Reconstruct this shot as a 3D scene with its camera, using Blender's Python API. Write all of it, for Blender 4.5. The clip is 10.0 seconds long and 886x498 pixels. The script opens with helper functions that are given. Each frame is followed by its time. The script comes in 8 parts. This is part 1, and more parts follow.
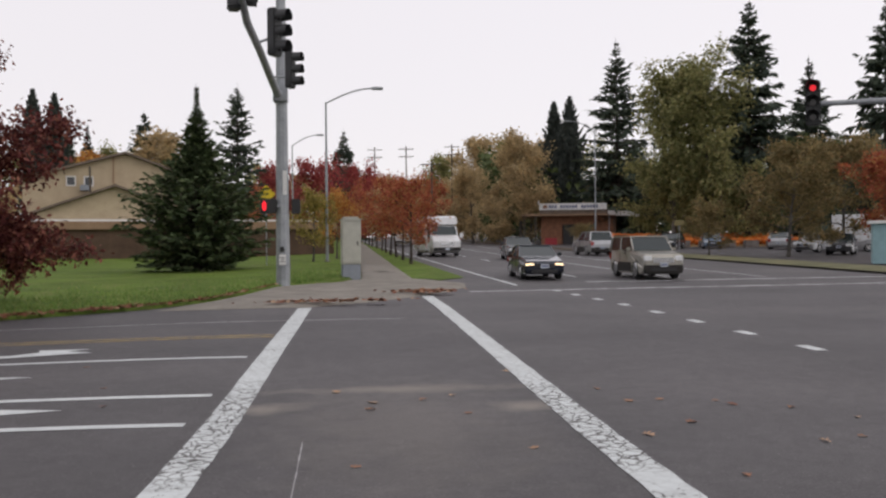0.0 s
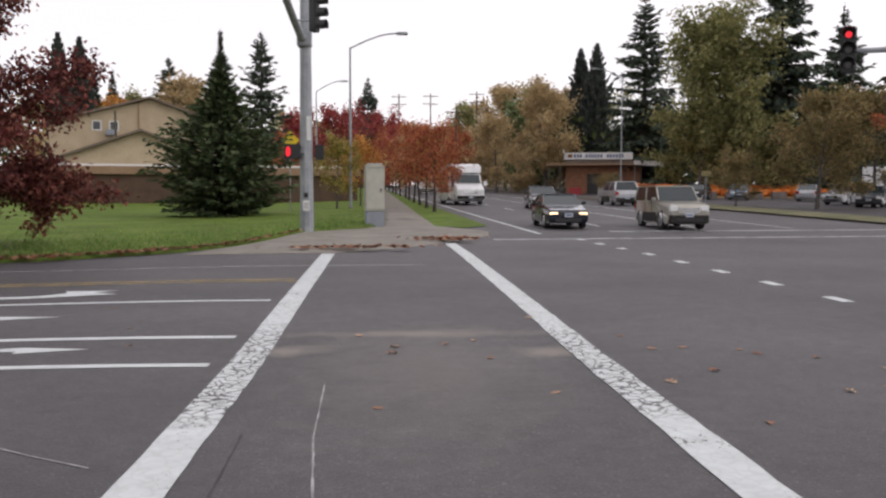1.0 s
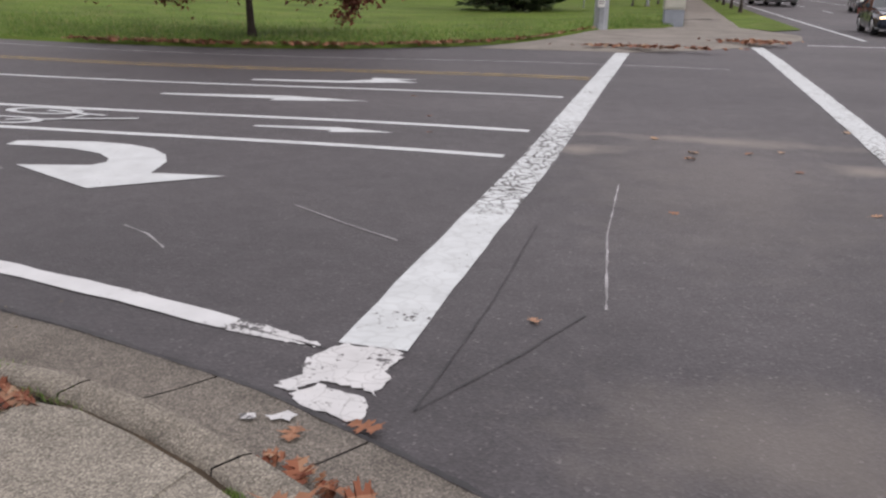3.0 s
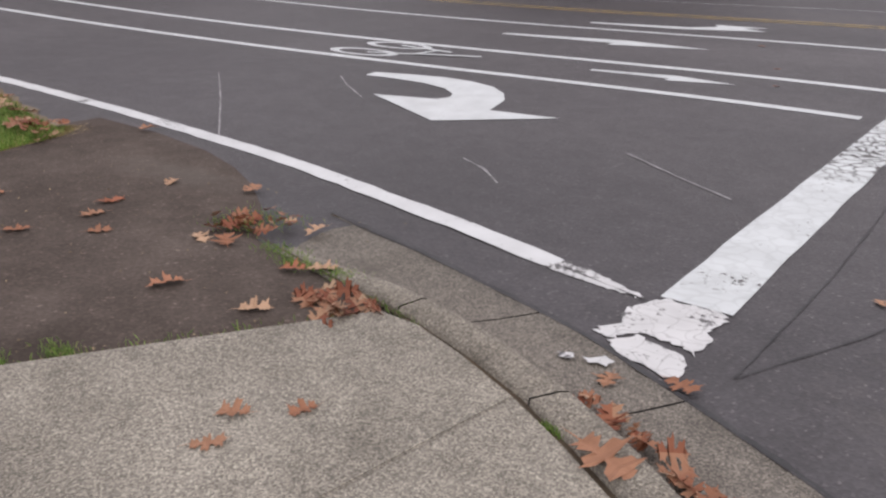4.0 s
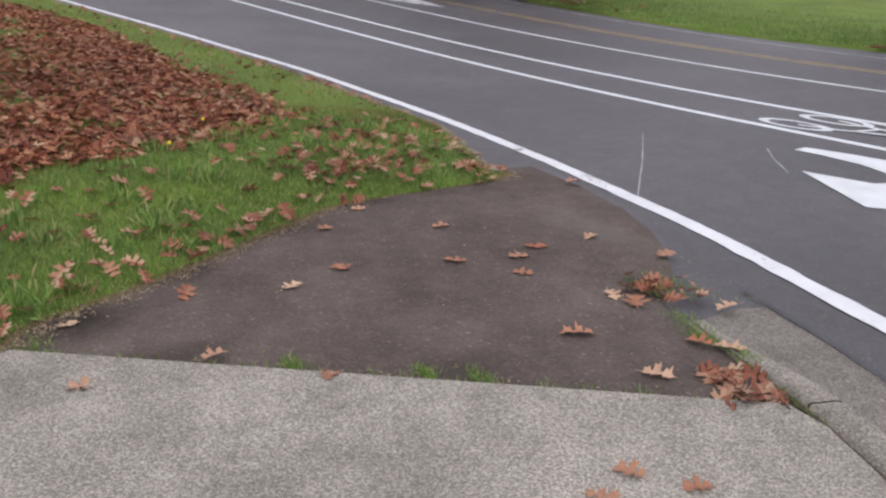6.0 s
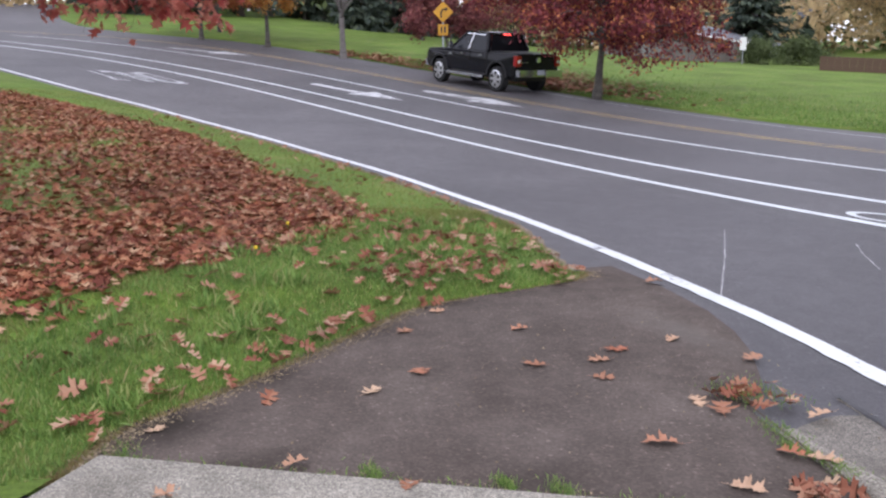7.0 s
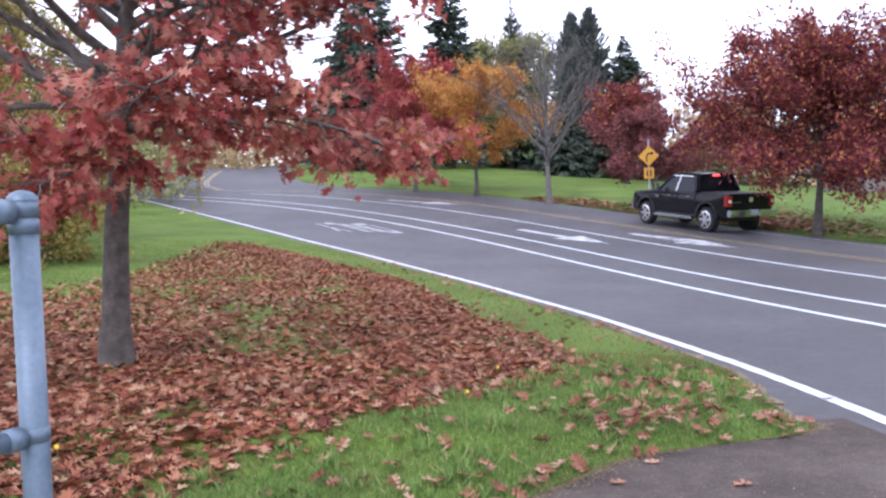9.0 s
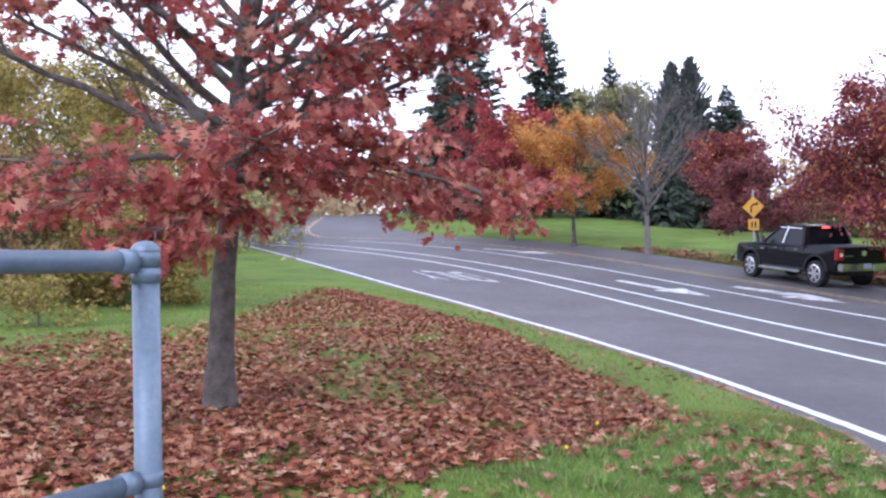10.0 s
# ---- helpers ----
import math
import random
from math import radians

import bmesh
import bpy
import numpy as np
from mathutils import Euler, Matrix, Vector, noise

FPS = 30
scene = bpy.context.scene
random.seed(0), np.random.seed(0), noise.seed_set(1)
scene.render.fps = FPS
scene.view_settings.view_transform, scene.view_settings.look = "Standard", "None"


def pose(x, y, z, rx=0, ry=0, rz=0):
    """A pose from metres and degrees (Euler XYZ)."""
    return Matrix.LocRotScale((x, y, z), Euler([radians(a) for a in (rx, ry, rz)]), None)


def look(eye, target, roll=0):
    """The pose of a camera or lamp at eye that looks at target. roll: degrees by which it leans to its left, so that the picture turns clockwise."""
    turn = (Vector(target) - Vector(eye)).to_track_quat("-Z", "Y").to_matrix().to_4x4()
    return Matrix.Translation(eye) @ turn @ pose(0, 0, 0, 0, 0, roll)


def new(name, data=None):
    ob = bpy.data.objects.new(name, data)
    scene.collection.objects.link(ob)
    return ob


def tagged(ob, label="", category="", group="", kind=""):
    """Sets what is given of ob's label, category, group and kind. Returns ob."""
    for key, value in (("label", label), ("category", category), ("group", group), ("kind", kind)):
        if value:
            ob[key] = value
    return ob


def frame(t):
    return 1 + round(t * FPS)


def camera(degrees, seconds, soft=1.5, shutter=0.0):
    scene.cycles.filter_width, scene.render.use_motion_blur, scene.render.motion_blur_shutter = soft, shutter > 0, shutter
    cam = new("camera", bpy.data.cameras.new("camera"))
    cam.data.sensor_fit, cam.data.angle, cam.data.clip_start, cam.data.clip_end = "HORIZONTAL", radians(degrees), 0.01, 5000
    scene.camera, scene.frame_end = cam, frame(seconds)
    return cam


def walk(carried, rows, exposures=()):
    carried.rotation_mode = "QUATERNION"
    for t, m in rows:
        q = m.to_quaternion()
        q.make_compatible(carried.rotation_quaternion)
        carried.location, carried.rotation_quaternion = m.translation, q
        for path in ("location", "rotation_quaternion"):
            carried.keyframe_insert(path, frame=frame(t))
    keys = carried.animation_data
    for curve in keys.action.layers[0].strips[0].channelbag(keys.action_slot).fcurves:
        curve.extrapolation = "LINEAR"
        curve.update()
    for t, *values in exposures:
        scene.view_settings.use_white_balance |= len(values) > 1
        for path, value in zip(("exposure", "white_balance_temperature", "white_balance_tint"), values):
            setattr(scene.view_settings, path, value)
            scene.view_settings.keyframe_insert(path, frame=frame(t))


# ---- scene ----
# ---- camera and walk ----
cam = camera(54.27, 10.0, soft=2.4)
# seconds, eye, heading to the left, tilt, roll
PATH = [
    (0.0, 0.140, -0.011, 1.595, -5.53, -0.35, -0.49),
    (0.5, 0.148, -0.021, 1.592, -4.50, -1.66, -0.41),
    (1.0, 0.143, 0.044, 1.555, -3.98, -3.74, 0.13),
    (1.5, 0.120, 0.048, 1.576, -1.20, -6.84, 0.22),
    (2.0, 0.101, 0.099, 1.553, 2.94, -9.90, 0.82),
    (2.2, 0.080, 0.115, 1.532, 3.94, -11.78, 1.53),
    (3.3, -0.022, 0.150, 1.485, 19.99, -18.70, 1.52),
    (3.5, -0.037, 0.110, 1.505, 23.93, -20.04, 1.95),
    (4.0, -0.062, 0.101, 1.493, 35.84, -20.94, 0.98),
    (4.5, -0.103, 0.031, 1.503, 45.10, -23.93, 1.88),
    (5.0, -0.102, 0.015, 1.521, 54.45, -25.85, 2.18),
    (5.5, -0.058, -0.058, 1.564, 62.04, -22.28, 1.17),
    (5.7, -0.059, -0.063, 1.569, 62.55, -20.28, 1.24),
    (6.8, -0.060, -0.050, 1.626, 65.84, -13.25, 0.01),
    (7.0, -0.045, -0.064, 1.639, 68.14, -11.74, -0.34),
    (7.5, -0.032, -0.058, 1.656, 71.64, -9.03, -1.44),
    (8.0, -0.035, -0.066, 1.665, 74.51, -6.44, -1.75),
    (8.5, 0.021, -0.100, 1.669, 78.22, -3.87, -2.00),
    (9.0, 0.018, -0.113, 1.669, 81.56, -2.01, -2.10),
    (9.5, -0.009, -0.129, 1.677, 84.22, -0.36, -1.96),
    (10.0, -0.006, -0.149, 1.688, 87.76, 1.38, -1.24),
]


def eye_pose(x, y, z, yaw, tilt, roll):
    a, b = radians(yaw), radians(tilt)
    ahead = Vector((-math.sin(a) * math.cos(b), math.cos(a) * math.cos(b), math.sin(b)))
    return look((x, y, z), Vector((x, y, z)) + ahead, roll)


EXPOSURES = [(0.0, 0.02, 6850, 13), (1.0, 0.25, 6850, 14), (2.0, 0.33, 6850, 15), (3.5, 0.46, 6830, 16), (5.5, 0.6, 6550, 15), (7.0, 1.03, 6080, 16), (8.5, 1.35, 5760, 18), (10.0, 1.35, 5550, 20)]
walk(cam, [(t, eye_pose(*row)) for t, *row in PATH], EXPOSURES)

# ---- world, sun, exposure ----
world = bpy.data.worlds.new("overcast")
scene.world = world
world.use_nodes = True
wt = world.node_tree
sky = wt.nodes.new("ShaderNodeTexSky")
sky.sky_type = "NISHITA"
sky.sun_disc = False
sky.sun_elevation = radians(38)
sky.sun_rotation = radians(60)
dim = wt.nodes.new("ShaderNodeMix")
dim.data_type, dim.blend_type = "RGBA", "MULTIPLY"
dim.inputs[0].default_value = 1.0
dim.inputs[7].default_value = (0.09, 0.09, 0.09, 1)
wt.links.new(sky.outputs[0], dim.inputs[6])
veil = wt.nodes.new("ShaderNodeMix")
veil.data_type = "RGBA"
veil.inputs[0].default_value = 0.86
veil.inputs[7].default_value = (0.93, 0.925, 0.985, 1)
wt.links.new(dim.outputs[2], veil.inputs[6])
wt.links.new(veil.outputs[2], wt.nodes["Background"].inputs[0])
wt.nodes["Background"].inputs[1].default_value = 1.0

sun = new("sun", bpy.data.lights.new("sun", "SUN"))
sun.data.energy = 0.6
sun.data.angle = radians(35)
sun.data.color = (1.0, 0.97, 0.93)
sun.matrix_world = look((20, -12, 20), (0, 0, 0))


# ---- materials ----
def ramp(nt, fac, stops):
    r = nt.nodes.new("ShaderNodeValToRGB")
    while len(r.color_ramp.elements) < len(stops):
        r.color_ramp.elements.new(0.5)
    for e, (p, c) in zip(r.color_ramp.elements, stops):
        e.position, e.color = p, (*c, 1) if len(c) == 3 else c
    nt.links.new(fac, r.inputs[0])
    return r.outputs[0]


def tex_noise(nt, scale, detail=4.0, rough=0.55, kind="Object", squash=None):
    co = nt.nodes.new("ShaderNodeTexCoord")
    n = nt.nodes.new("ShaderNodeTexNoise")
    n.inputs["Scale"].default_value = scale
    n.inputs["Detail"].default_value = detail
    n.inputs["Roughness"].default_value = rough
    src = co.outputs[kind]
    if squash:
        mp = nt.nodes.new("ShaderNodeMapping")
        mp.inputs["Scale"].default_value = squash
        nt.links.new(src, mp.inputs[0])
        src = mp.outputs[0]
    nt.links.new(src, n.inputs["Vector"])
    return n.outputs["Fac"]


def mix(nt, fac, a, b, blend="MIX"):
    m = nt.nodes.new("ShaderNodeMix")
    m.data_type, m.blend_type = "RGBA", blend
    for sock, v in ((m.inputs[0], fac), (m.inputs[6], a), (m.inputs[7], b)):
        if isinstance(v, (int, float)):
            sock.default_value = v
        elif isinstance(v, tuple):
            sock.default_value = (*v, 1) if len(v) == 3 else v
        else:
            nt.links.new(v, sock)
    return m.outputs[2]


def base(name, rough=0.8, metal=0.0, spec=0.5):
    m = bpy.data.materials.new(name)
    m.use_nodes = True
    nt = m.node_tree
    b = nt.nodes["Principled BSDF"]
    b.inputs["Roughness"].default_value = rough
    b.inputs["Metallic"].default_value = metal
    b.inputs["Specular IOR Level"].default_value = spec
    return m, nt, b


def bump(nt, b, height, strength, dist):
    n = nt.nodes.new("ShaderNodeBump")
    n.inputs["Strength"].default_value = strength
    n.inputs["Distance"].default_value = dist
    nt.links.new(height, n.inputs["Height"])
    nt.links.new(n.outputs[0], b.inputs["Normal"])


def surf(name, dark, light, scale=3.0, fine=60.0, rough=0.8, metal=0.0, relief=0.2, depth=0.004, spec=0.4, fine_mix=0.5):
    """Two-scale mottled surface."""
    m, nt, b = base(name, rough, metal, spec)
    big = tex_noise(nt, scale, 5)
    small = tex_noise(nt, fine, 3)
    col = ramp(nt, big, [(0.3, dark), (0.7, light)])
    grain = ramp(nt, small, [(0.3, (0.6, 0.6, 0.6)), (0.7, (1.3, 1.3, 1.3))])
    col = mix(nt, fine_mix, col, grain, "MULTIPLY")
    nt.links.new(col, b.inputs["Base Color"])
    bump(nt, b, small, relief, depth)
    return m


def leafy(name, stops, rough=0.7, trans=0.25):
    """Leaves: each its own tint, some light passing through."""
    m, nt, b = base(name, rough, 0, 0.25)
    g = nt.nodes.new("ShaderNodeNewGeometry")
    col = ramp(nt, g.outputs["Random Per Island"], stops)
    blot = tex_noise(nt, 1.1, 3)
    col = mix(nt, 0.55, col, ramp(nt, blot, [(0.3, (0.55, 0.55, 0.6)), (0.7, (1.25, 1.2, 1.1))]), "MULTIPLY")
    nt.links.new(col, b.inputs["Base Color"])
    if trans:
        t = nt.nodes.new("ShaderNodeBsdfTranslucent")
        nt.links.new(col, t.inputs["Color"])
        mx = nt.nodes.new("ShaderNodeMixShader")
        mx.inputs[0].default_value = trans
        nt.links.new(b.outputs[0], mx.inputs[1])
        nt.links.new(t.outputs[0], mx.inputs[2])
        nt.links.new(mx.outputs[0], nt.nodes["Material Output"].inputs[0])
    return m


def asphalt(name, dark, light, stone=0.48, sealed=0.75, fine=0.35, dust=(), rough=0.66, spec=0.42):
    """Asphalt with stones and wear; dust: blotches (x, y, half widths, how thick, colour) of grit or dirt."""
    m, nt, b = base(name, rough, 0, spec)
    big = tex_noise(nt, fine, 5)
    mid = tex_noise(nt, 5.0, 4)
    v = nt.nodes.new("ShaderNodeTexVoronoi")
    v.inputs["Scale"].default_value = 80
    co = nt.nodes.new("ShaderNodeTexCoord")
    nt.links.new(co.outputs["Object"], v.inputs["Vector"])
    col = ramp(nt, big, [(0.3, dark), (0.7, light)])
    col = mix(nt, 0.5, col, ramp(nt, mid, [(0.35, (0.75, 0.75, 0.75)), (0.65, (1.2, 1.2, 1.2))]), "MULTIPLY")
    wide = tex_noise(nt, 0.16, 2, kind="Object", squash=(0.25, 1.0, 1.0))
    col = mix(nt, sealed, col, ramp(nt, wide, [(0.4, (0.8, 0.79, 0.8)), (0.6, (1.12, 1.1, 1.08))]), "MULTIPLY")
    speck = ramp(nt, v.outputs["Color"], [(0.3, (0.6, 0.6, 0.6)), (0.85, (1.3, 1.3, 1.3)), (0.97, (3.4, 3.3, 3.2))])
    col = mix(nt, stone, col, speck, "MULTIPLY")
    for cx, cy, rx, ry, thick, tint in dust:
        mp = nt.nodes.new("ShaderNodeMapping")
        mp.inputs["Location"].default_value = (-cx / rx, -cy / ry, 0)
        mp.inputs["Scale"].default_value = (1 / rx, 1 / ry, 0)
        nt.links.new(co.outputs["Object"], mp.inputs[0])
        ln = nt.nodes.new("ShaderNodeVectorMath")
        ln.operation = "LENGTH"
        nt.links.new(mp.outputs[0], ln.inputs[0])
        ad = nt.nodes.new("ShaderNodeMath")
        ad.operation = "MULTIPLY_ADD"
        nt.links.new(tex_noise(nt, 2.2, 6, 0.7), ad.inputs[0])
        ad.inputs[1].default_value = 0.9
        nt.links.new(ln.outputs["Value"], ad.inputs[2])
        col = mix(nt, ramp(nt, ad.outputs[0], [(0.55, (thick,) * 3), (1.25, (0, 0, 0))]), col, tint)
    nt.links.new(col, b.inputs["Base Color"])
    bump(nt, b, v.outputs["Distance"], 0.5, 0.004)
    return m


def painted_line(name, colour, wear=0.45, cracks=0.5, under=(0.09, 0.088, 0.09), patch=None, gap=0.03):
    """Road paint, worn through to the asphalt in flakes and cracks."""
    m, nt, b = base(name, 0.6, 0, 0.4)
    flake = tex_noise(nt, 26, 6, 0.7)
    blot = tex_noise(nt, 2.2, 4)
    add = nt.nodes.new("ShaderNodeMath")
    add.operation = "MULTIPLY_ADD"
    nt.links.new(blot, add.inputs[0])
    add.inputs[1].default_value = 0.8
    nt.links.new(flake, add.inputs[2])
    hide = ramp(nt, add.outputs[0], [(wear + 0.18, (0, 0, 0)), (wear + 0.24, (1, 1, 1))])
    tone = ramp(nt, tex_noise(nt, 4, 5), [(0.3, tuple(0.82 * c for c in colour)), (0.7, colour)])
    col = mix(nt, hide, under, tone)
    v = nt.nodes.new("ShaderNodeTexVoronoi")
    v.feature = "DISTANCE_TO_EDGE"
    v.inputs["Scale"].default_value = 11.0
    co = nt.nodes.new("ShaderNodeTexCoord")
    warp = nt.nodes.new("ShaderNodeMix")
    warp.data_type = "VECTOR"
    warp.inputs[0].default_value = 0.2
    nn = nt.nodes.new("ShaderNodeTexNoise")
    nn.inputs["Scale"].default_value = 4
    nt.links.new(co.outputs["Object"], nn.inputs["Vector"])
    nt.links.new(co.outputs["Object"], warp.inputs[4])
    nt.links.new(nn.outputs["Color"], warp.inputs[5])
    nt.links.new(warp.outputs[1], v.inputs["Vector"])
    crack = ramp(nt, v.outputs["Distance"], [(gap * 0.35, (0, 0, 0)), (gap, (1, 1, 1))])
    amount = cracks
    if patch:
        sep = nt.nodes.new("ShaderNodeSeparateXYZ")
        nt.links.new(co.outputs["Object"], sep.inputs[0])
        mr = nt.nodes.new("ShaderNodeMapRange")
        mr.inputs[1].default_value, mr.inputs[2].default_value = patch
        nt.links.new(sep.outputs[1], mr.inputs[0])
        amount = ramp(nt, mr.outputs[0], [(0.0, (0.1, 0.1, 0.1)), (0.1, (0.95, 0.95, 0.95)), (0.7, (1, 1, 1)), (1.0, (0.25, 0.25, 0.25))])
    col = mix(nt, amount, col, mix(nt, crack, under, col))
    nt.links.new(col, b.inputs["Base Color"])
    bump(nt, b, flake, 0.2, 0.003)
    return m


M = {}
GRIT, DIRT = (0.24, 0.215, 0.185), (0.026, 0.021, 0.017)
M["asphalt"] = asphalt("asphalt", (0.058, 0.055, 0.059), (0.09, 0.085, 0.09), dust=((0.5, 7.5, 2.6, 5.5, 0.2, GRIT), (0.5, 3.0, 1.8, 1.1, 0.35, GRIT), (-0.75, 8.5, 0.9, 0.6, 0.7, GRIT), (1.75, 8.3, 0.8, 0.6, 0.7, GRIT), (0.6, 9.4, 3.2, 0.5, 0.6, GRIT)))
M["old_asphalt"] = asphalt("old_asphalt", (0.075, 0.06, 0.051), (0.125, 0.103, 0.089), 0.4, 0.4, fine=1.3, rough=0.95, spec=0.12, dust=((-4.1, 0.15, 0.65, 0.6, 0.95, DIRT), (-4.6, 0.7, 0.5, 0.5, 0.85, DIRT), (-5.2, 1.4, 0.4, 0.6, 0.7, DIRT), (-5.65, 2.2, 0.3, 0.6, 0.55, DIRT), (-3.5, 0.45, 0.3, 0.5, 0.5, DIRT), (-2.9, 1.5, 0.35, 0.6, 0.4, DIRT), (-3.4, 2.85, 0.5, 0.3, 0.4, DIRT), (-4.3, 3.3, 1.3, 0.45, 0.35, (0.15, 0.135, 0.12))))
M["tar"] = surf("tar", (0.02, 0.02, 0.022), (0.05, 0.05, 0.052), 5, 80, 0.6)
M["paint"] = painted_line("white_road_paint", (0.59, 0.625, 0.63), 0.43, 0.1)
M["paint_cracked"] = painted_line("cracked_road_paint", (0.59, 0.63, 0.635), 0.5, 0.6, patch=(5.7, 10.3), under=(0.05, 0.046, 0.044), gap=0.1)
M["paint_edge"] = painted_line("scuffed_road_paint", (0.62, 0.64, 0.645), 0.49, 0.0)
M["paint_flaking"] = painted_line("flaking_road_paint", (0.6, 0.61, 0.61), 0.6, 0.3, gap=0.025)
M["chalk"] = surf("pale_crack_filler", (0.2, 0.198, 0.2), (0.42, 0.415, 0.42), 4, 40, 0.8)
M["dry_soil"] = surf("dry_soil", (0.095, 0.075, 0.05), (0.26, 0.205, 0.14), 5, 45, 0.95, relief=0.6, depth=0.01)
M["paint_worn"] = painted_line("worn_road_paint", (0.52, 0.53, 0.54), 0.62, 0.1)
M["paint_yellow"] = painted_line("worn_yellow_paint", (0.42, 0.30, 0.11), 0.60, 0.3)
M["soil"] = surf("soil", (0.04, 0.03, 0.02), (0.1, 0.075, 0.05), 4, 50, 0.95)


def concrete(name, dark, light):
    """Exposed-aggregate concrete: pale and dark stones in grey."""
    m, nt, b = base(name, 0.9, 0, 0.3)
    v = nt.nodes.new("ShaderNodeTexVoronoi")
    v.inputs["Scale"].default_value = 165
    co = nt.nodes.new("ShaderNodeTexCoord")
    nt.links.new(co.outputs["Object"], v.inputs["Vector"])
    col = ramp(nt, tex_noise(nt, 1.2, 6, 0.65), [(0.3, dark), (0.7, light)])
    col = mix(nt, 0.3, col, ramp(nt, tex_noise(nt, 9, 5), [(0.3, (0.72, 0.72, 0.7)), (0.7, (1.2, 1.2, 1.2))]), "MULTIPLY")
    col = mix(nt, 0.6, col, ramp(nt, tex_noise(nt, 2.4, 8, 0.72), [(0.34, (0.72, 0.71, 0.7)), (0.5, (1.0, 1.0, 1.0)), (0.68, (1.08, 1.08, 1.08))]), "MULTIPLY")
    col = mix(nt, 0.7, col, ramp(nt, tex_noise(nt, 110, 4, 0.7), [(0.35, (0.62, 0.61, 0.6)), (0.65, (1.33, 1.33, 1.31))]), "MULTIPLY")
    col = mix(nt, 0.66, col, ramp(nt, v.outputs["Color"], [(0.15, (0.35, 0.34, 0.33)), (0.5, (0.9, 0.9, 0.88)), (0.8, (1.6, 1.58, 1.5)), (0.95, (2.1, 2.1, 2.0))]), "MULTIPLY")
    nt.links.new(col, b.inputs["Base Color"])
    bump(nt, b, v.outputs["Distance"], 0.6, 0.004)
    return m


M["concrete"] = concrete("exposed_concrete", (0.205, 0.191, 0.166), (0.3, 0.28, 0.245))
M["kerb"] = concrete("kerb_concrete", (0.18, 0.165, 0.142), (0.265, 0.245, 0.213))
M["gutter"] = concrete("gutter_concrete", (0.125, 0.113, 0.1), (0.2, 0.183, 0.163))
M["far_concrete"] = surf("far_concrete", (0.16, 0.145, 0.125), (0.25, 0.23, 0.2), 1.2, 20, 0.9)


def lawn_mat():
    m, nt, b = base("lawn", 0.9, 0, 0.15)
    col = ramp(nt, tex_noise(nt, 0.45, 5), [(0.3, (0.075, 0.112, 0.022)), (0.6, (0.115, 0.185, 0.03)), (0.8, (0.162, 0.215, 0.045))])
    col = mix(nt, 0.6, col, ramp(nt, tex_noise(nt, 30, 4), [(0.3, (0.5, 0.5, 0.5)), (0.7, (1.3, 1.3, 1.2))]), "MULTIPLY")
    worn = ramp(nt, tex_noise(nt, 0.9, 6, 0.7), [(0.5, (0, 0, 0)), (0.72, (0.6, 0.6, 0.6))])
    col = mix(nt, worn, col, (0.16, 0.145, 0.06))
    nt.links.new(col, b.inputs["Base Color"])
    bump(nt, b, tex_noise(nt, 45, 3), 0.6, 0.02)
    return m


M["lawn"] = lawn_mat()
M["verge"] = surf("worn_verge_grass", (0.075, 0.078, 0.035), (0.165, 0.155, 0.08), 0.6, 14, 0.9, relief=0.5, depth=0.02)
M["blade"] = leafy("grass_blades", [(0.0, (0.1, 0.18, 0.045)), (0.5, (0.175, 0.295, 0.07)), (0.85, (0.25, 0.365, 0.1)), (1.0, (0.42, 0.37, 0.18))], 0.7, 0.35)
M["dull_blade"] = leafy("dull_grass_blades", [(0.0, (0.12, 0.14, 0.04)), (0.5, (0.19, 0.22, 0.06)), (0.85, (0.25, 0.27, 0.085)), (1.0, (0.33, 0.27, 0.14))], 0.8, 0.3)
M["dry_blade"] = leafy("dry_grass_blades", [(0.0, (0.2, 0.15, 0.07)), (0.6, (0.32, 0.25, 0.12)), (1.0, (0.24, 0.26, 0.08))], 0.8, 0.3)
M["fallen"] = leafy("fallen_leaves", [(0.0, (0.11, 0.03, 0.018)), (0.3, (0.22, 0.066, 0.036)), (0.6, (0.33, 0.128, 0.066)), (0.85, (0.38, 0.195, 0.11)), (1.0, (0.5, 0.34, 0.21))], 0.75, 0.1)
M["tan_leaf"] = leafy("tan_leaf", [(0.0, (0.17, 0.055, 0.032)), (0.4, (0.27, 0.11, 0.065)), (0.75, (0.34, 0.185, 0.115)), (1.0, (0.42, 0.29, 0.19))], 0.75, 0.1)
M["oak_leaf"] = leafy("red_oak_leaves", [(0.0, (0.29, 0.05, 0.054)), (0.4, (0.49, 0.132, 0.11)), (0.75, (0.61, 0.245, 0.185)), (1.0, (0.7, 0.39, 0.27))], 0.4, 0.55)
M["crumb"] = leafy("soil_crumbs", [(0.0, (0.11, 0.085, 0.055)), (0.5, (0.2, 0.155, 0.1)), (0.85, (0.3, 0.24, 0.15)), (1.0, (0.4, 0.32, 0.21))], 0.9, 0)


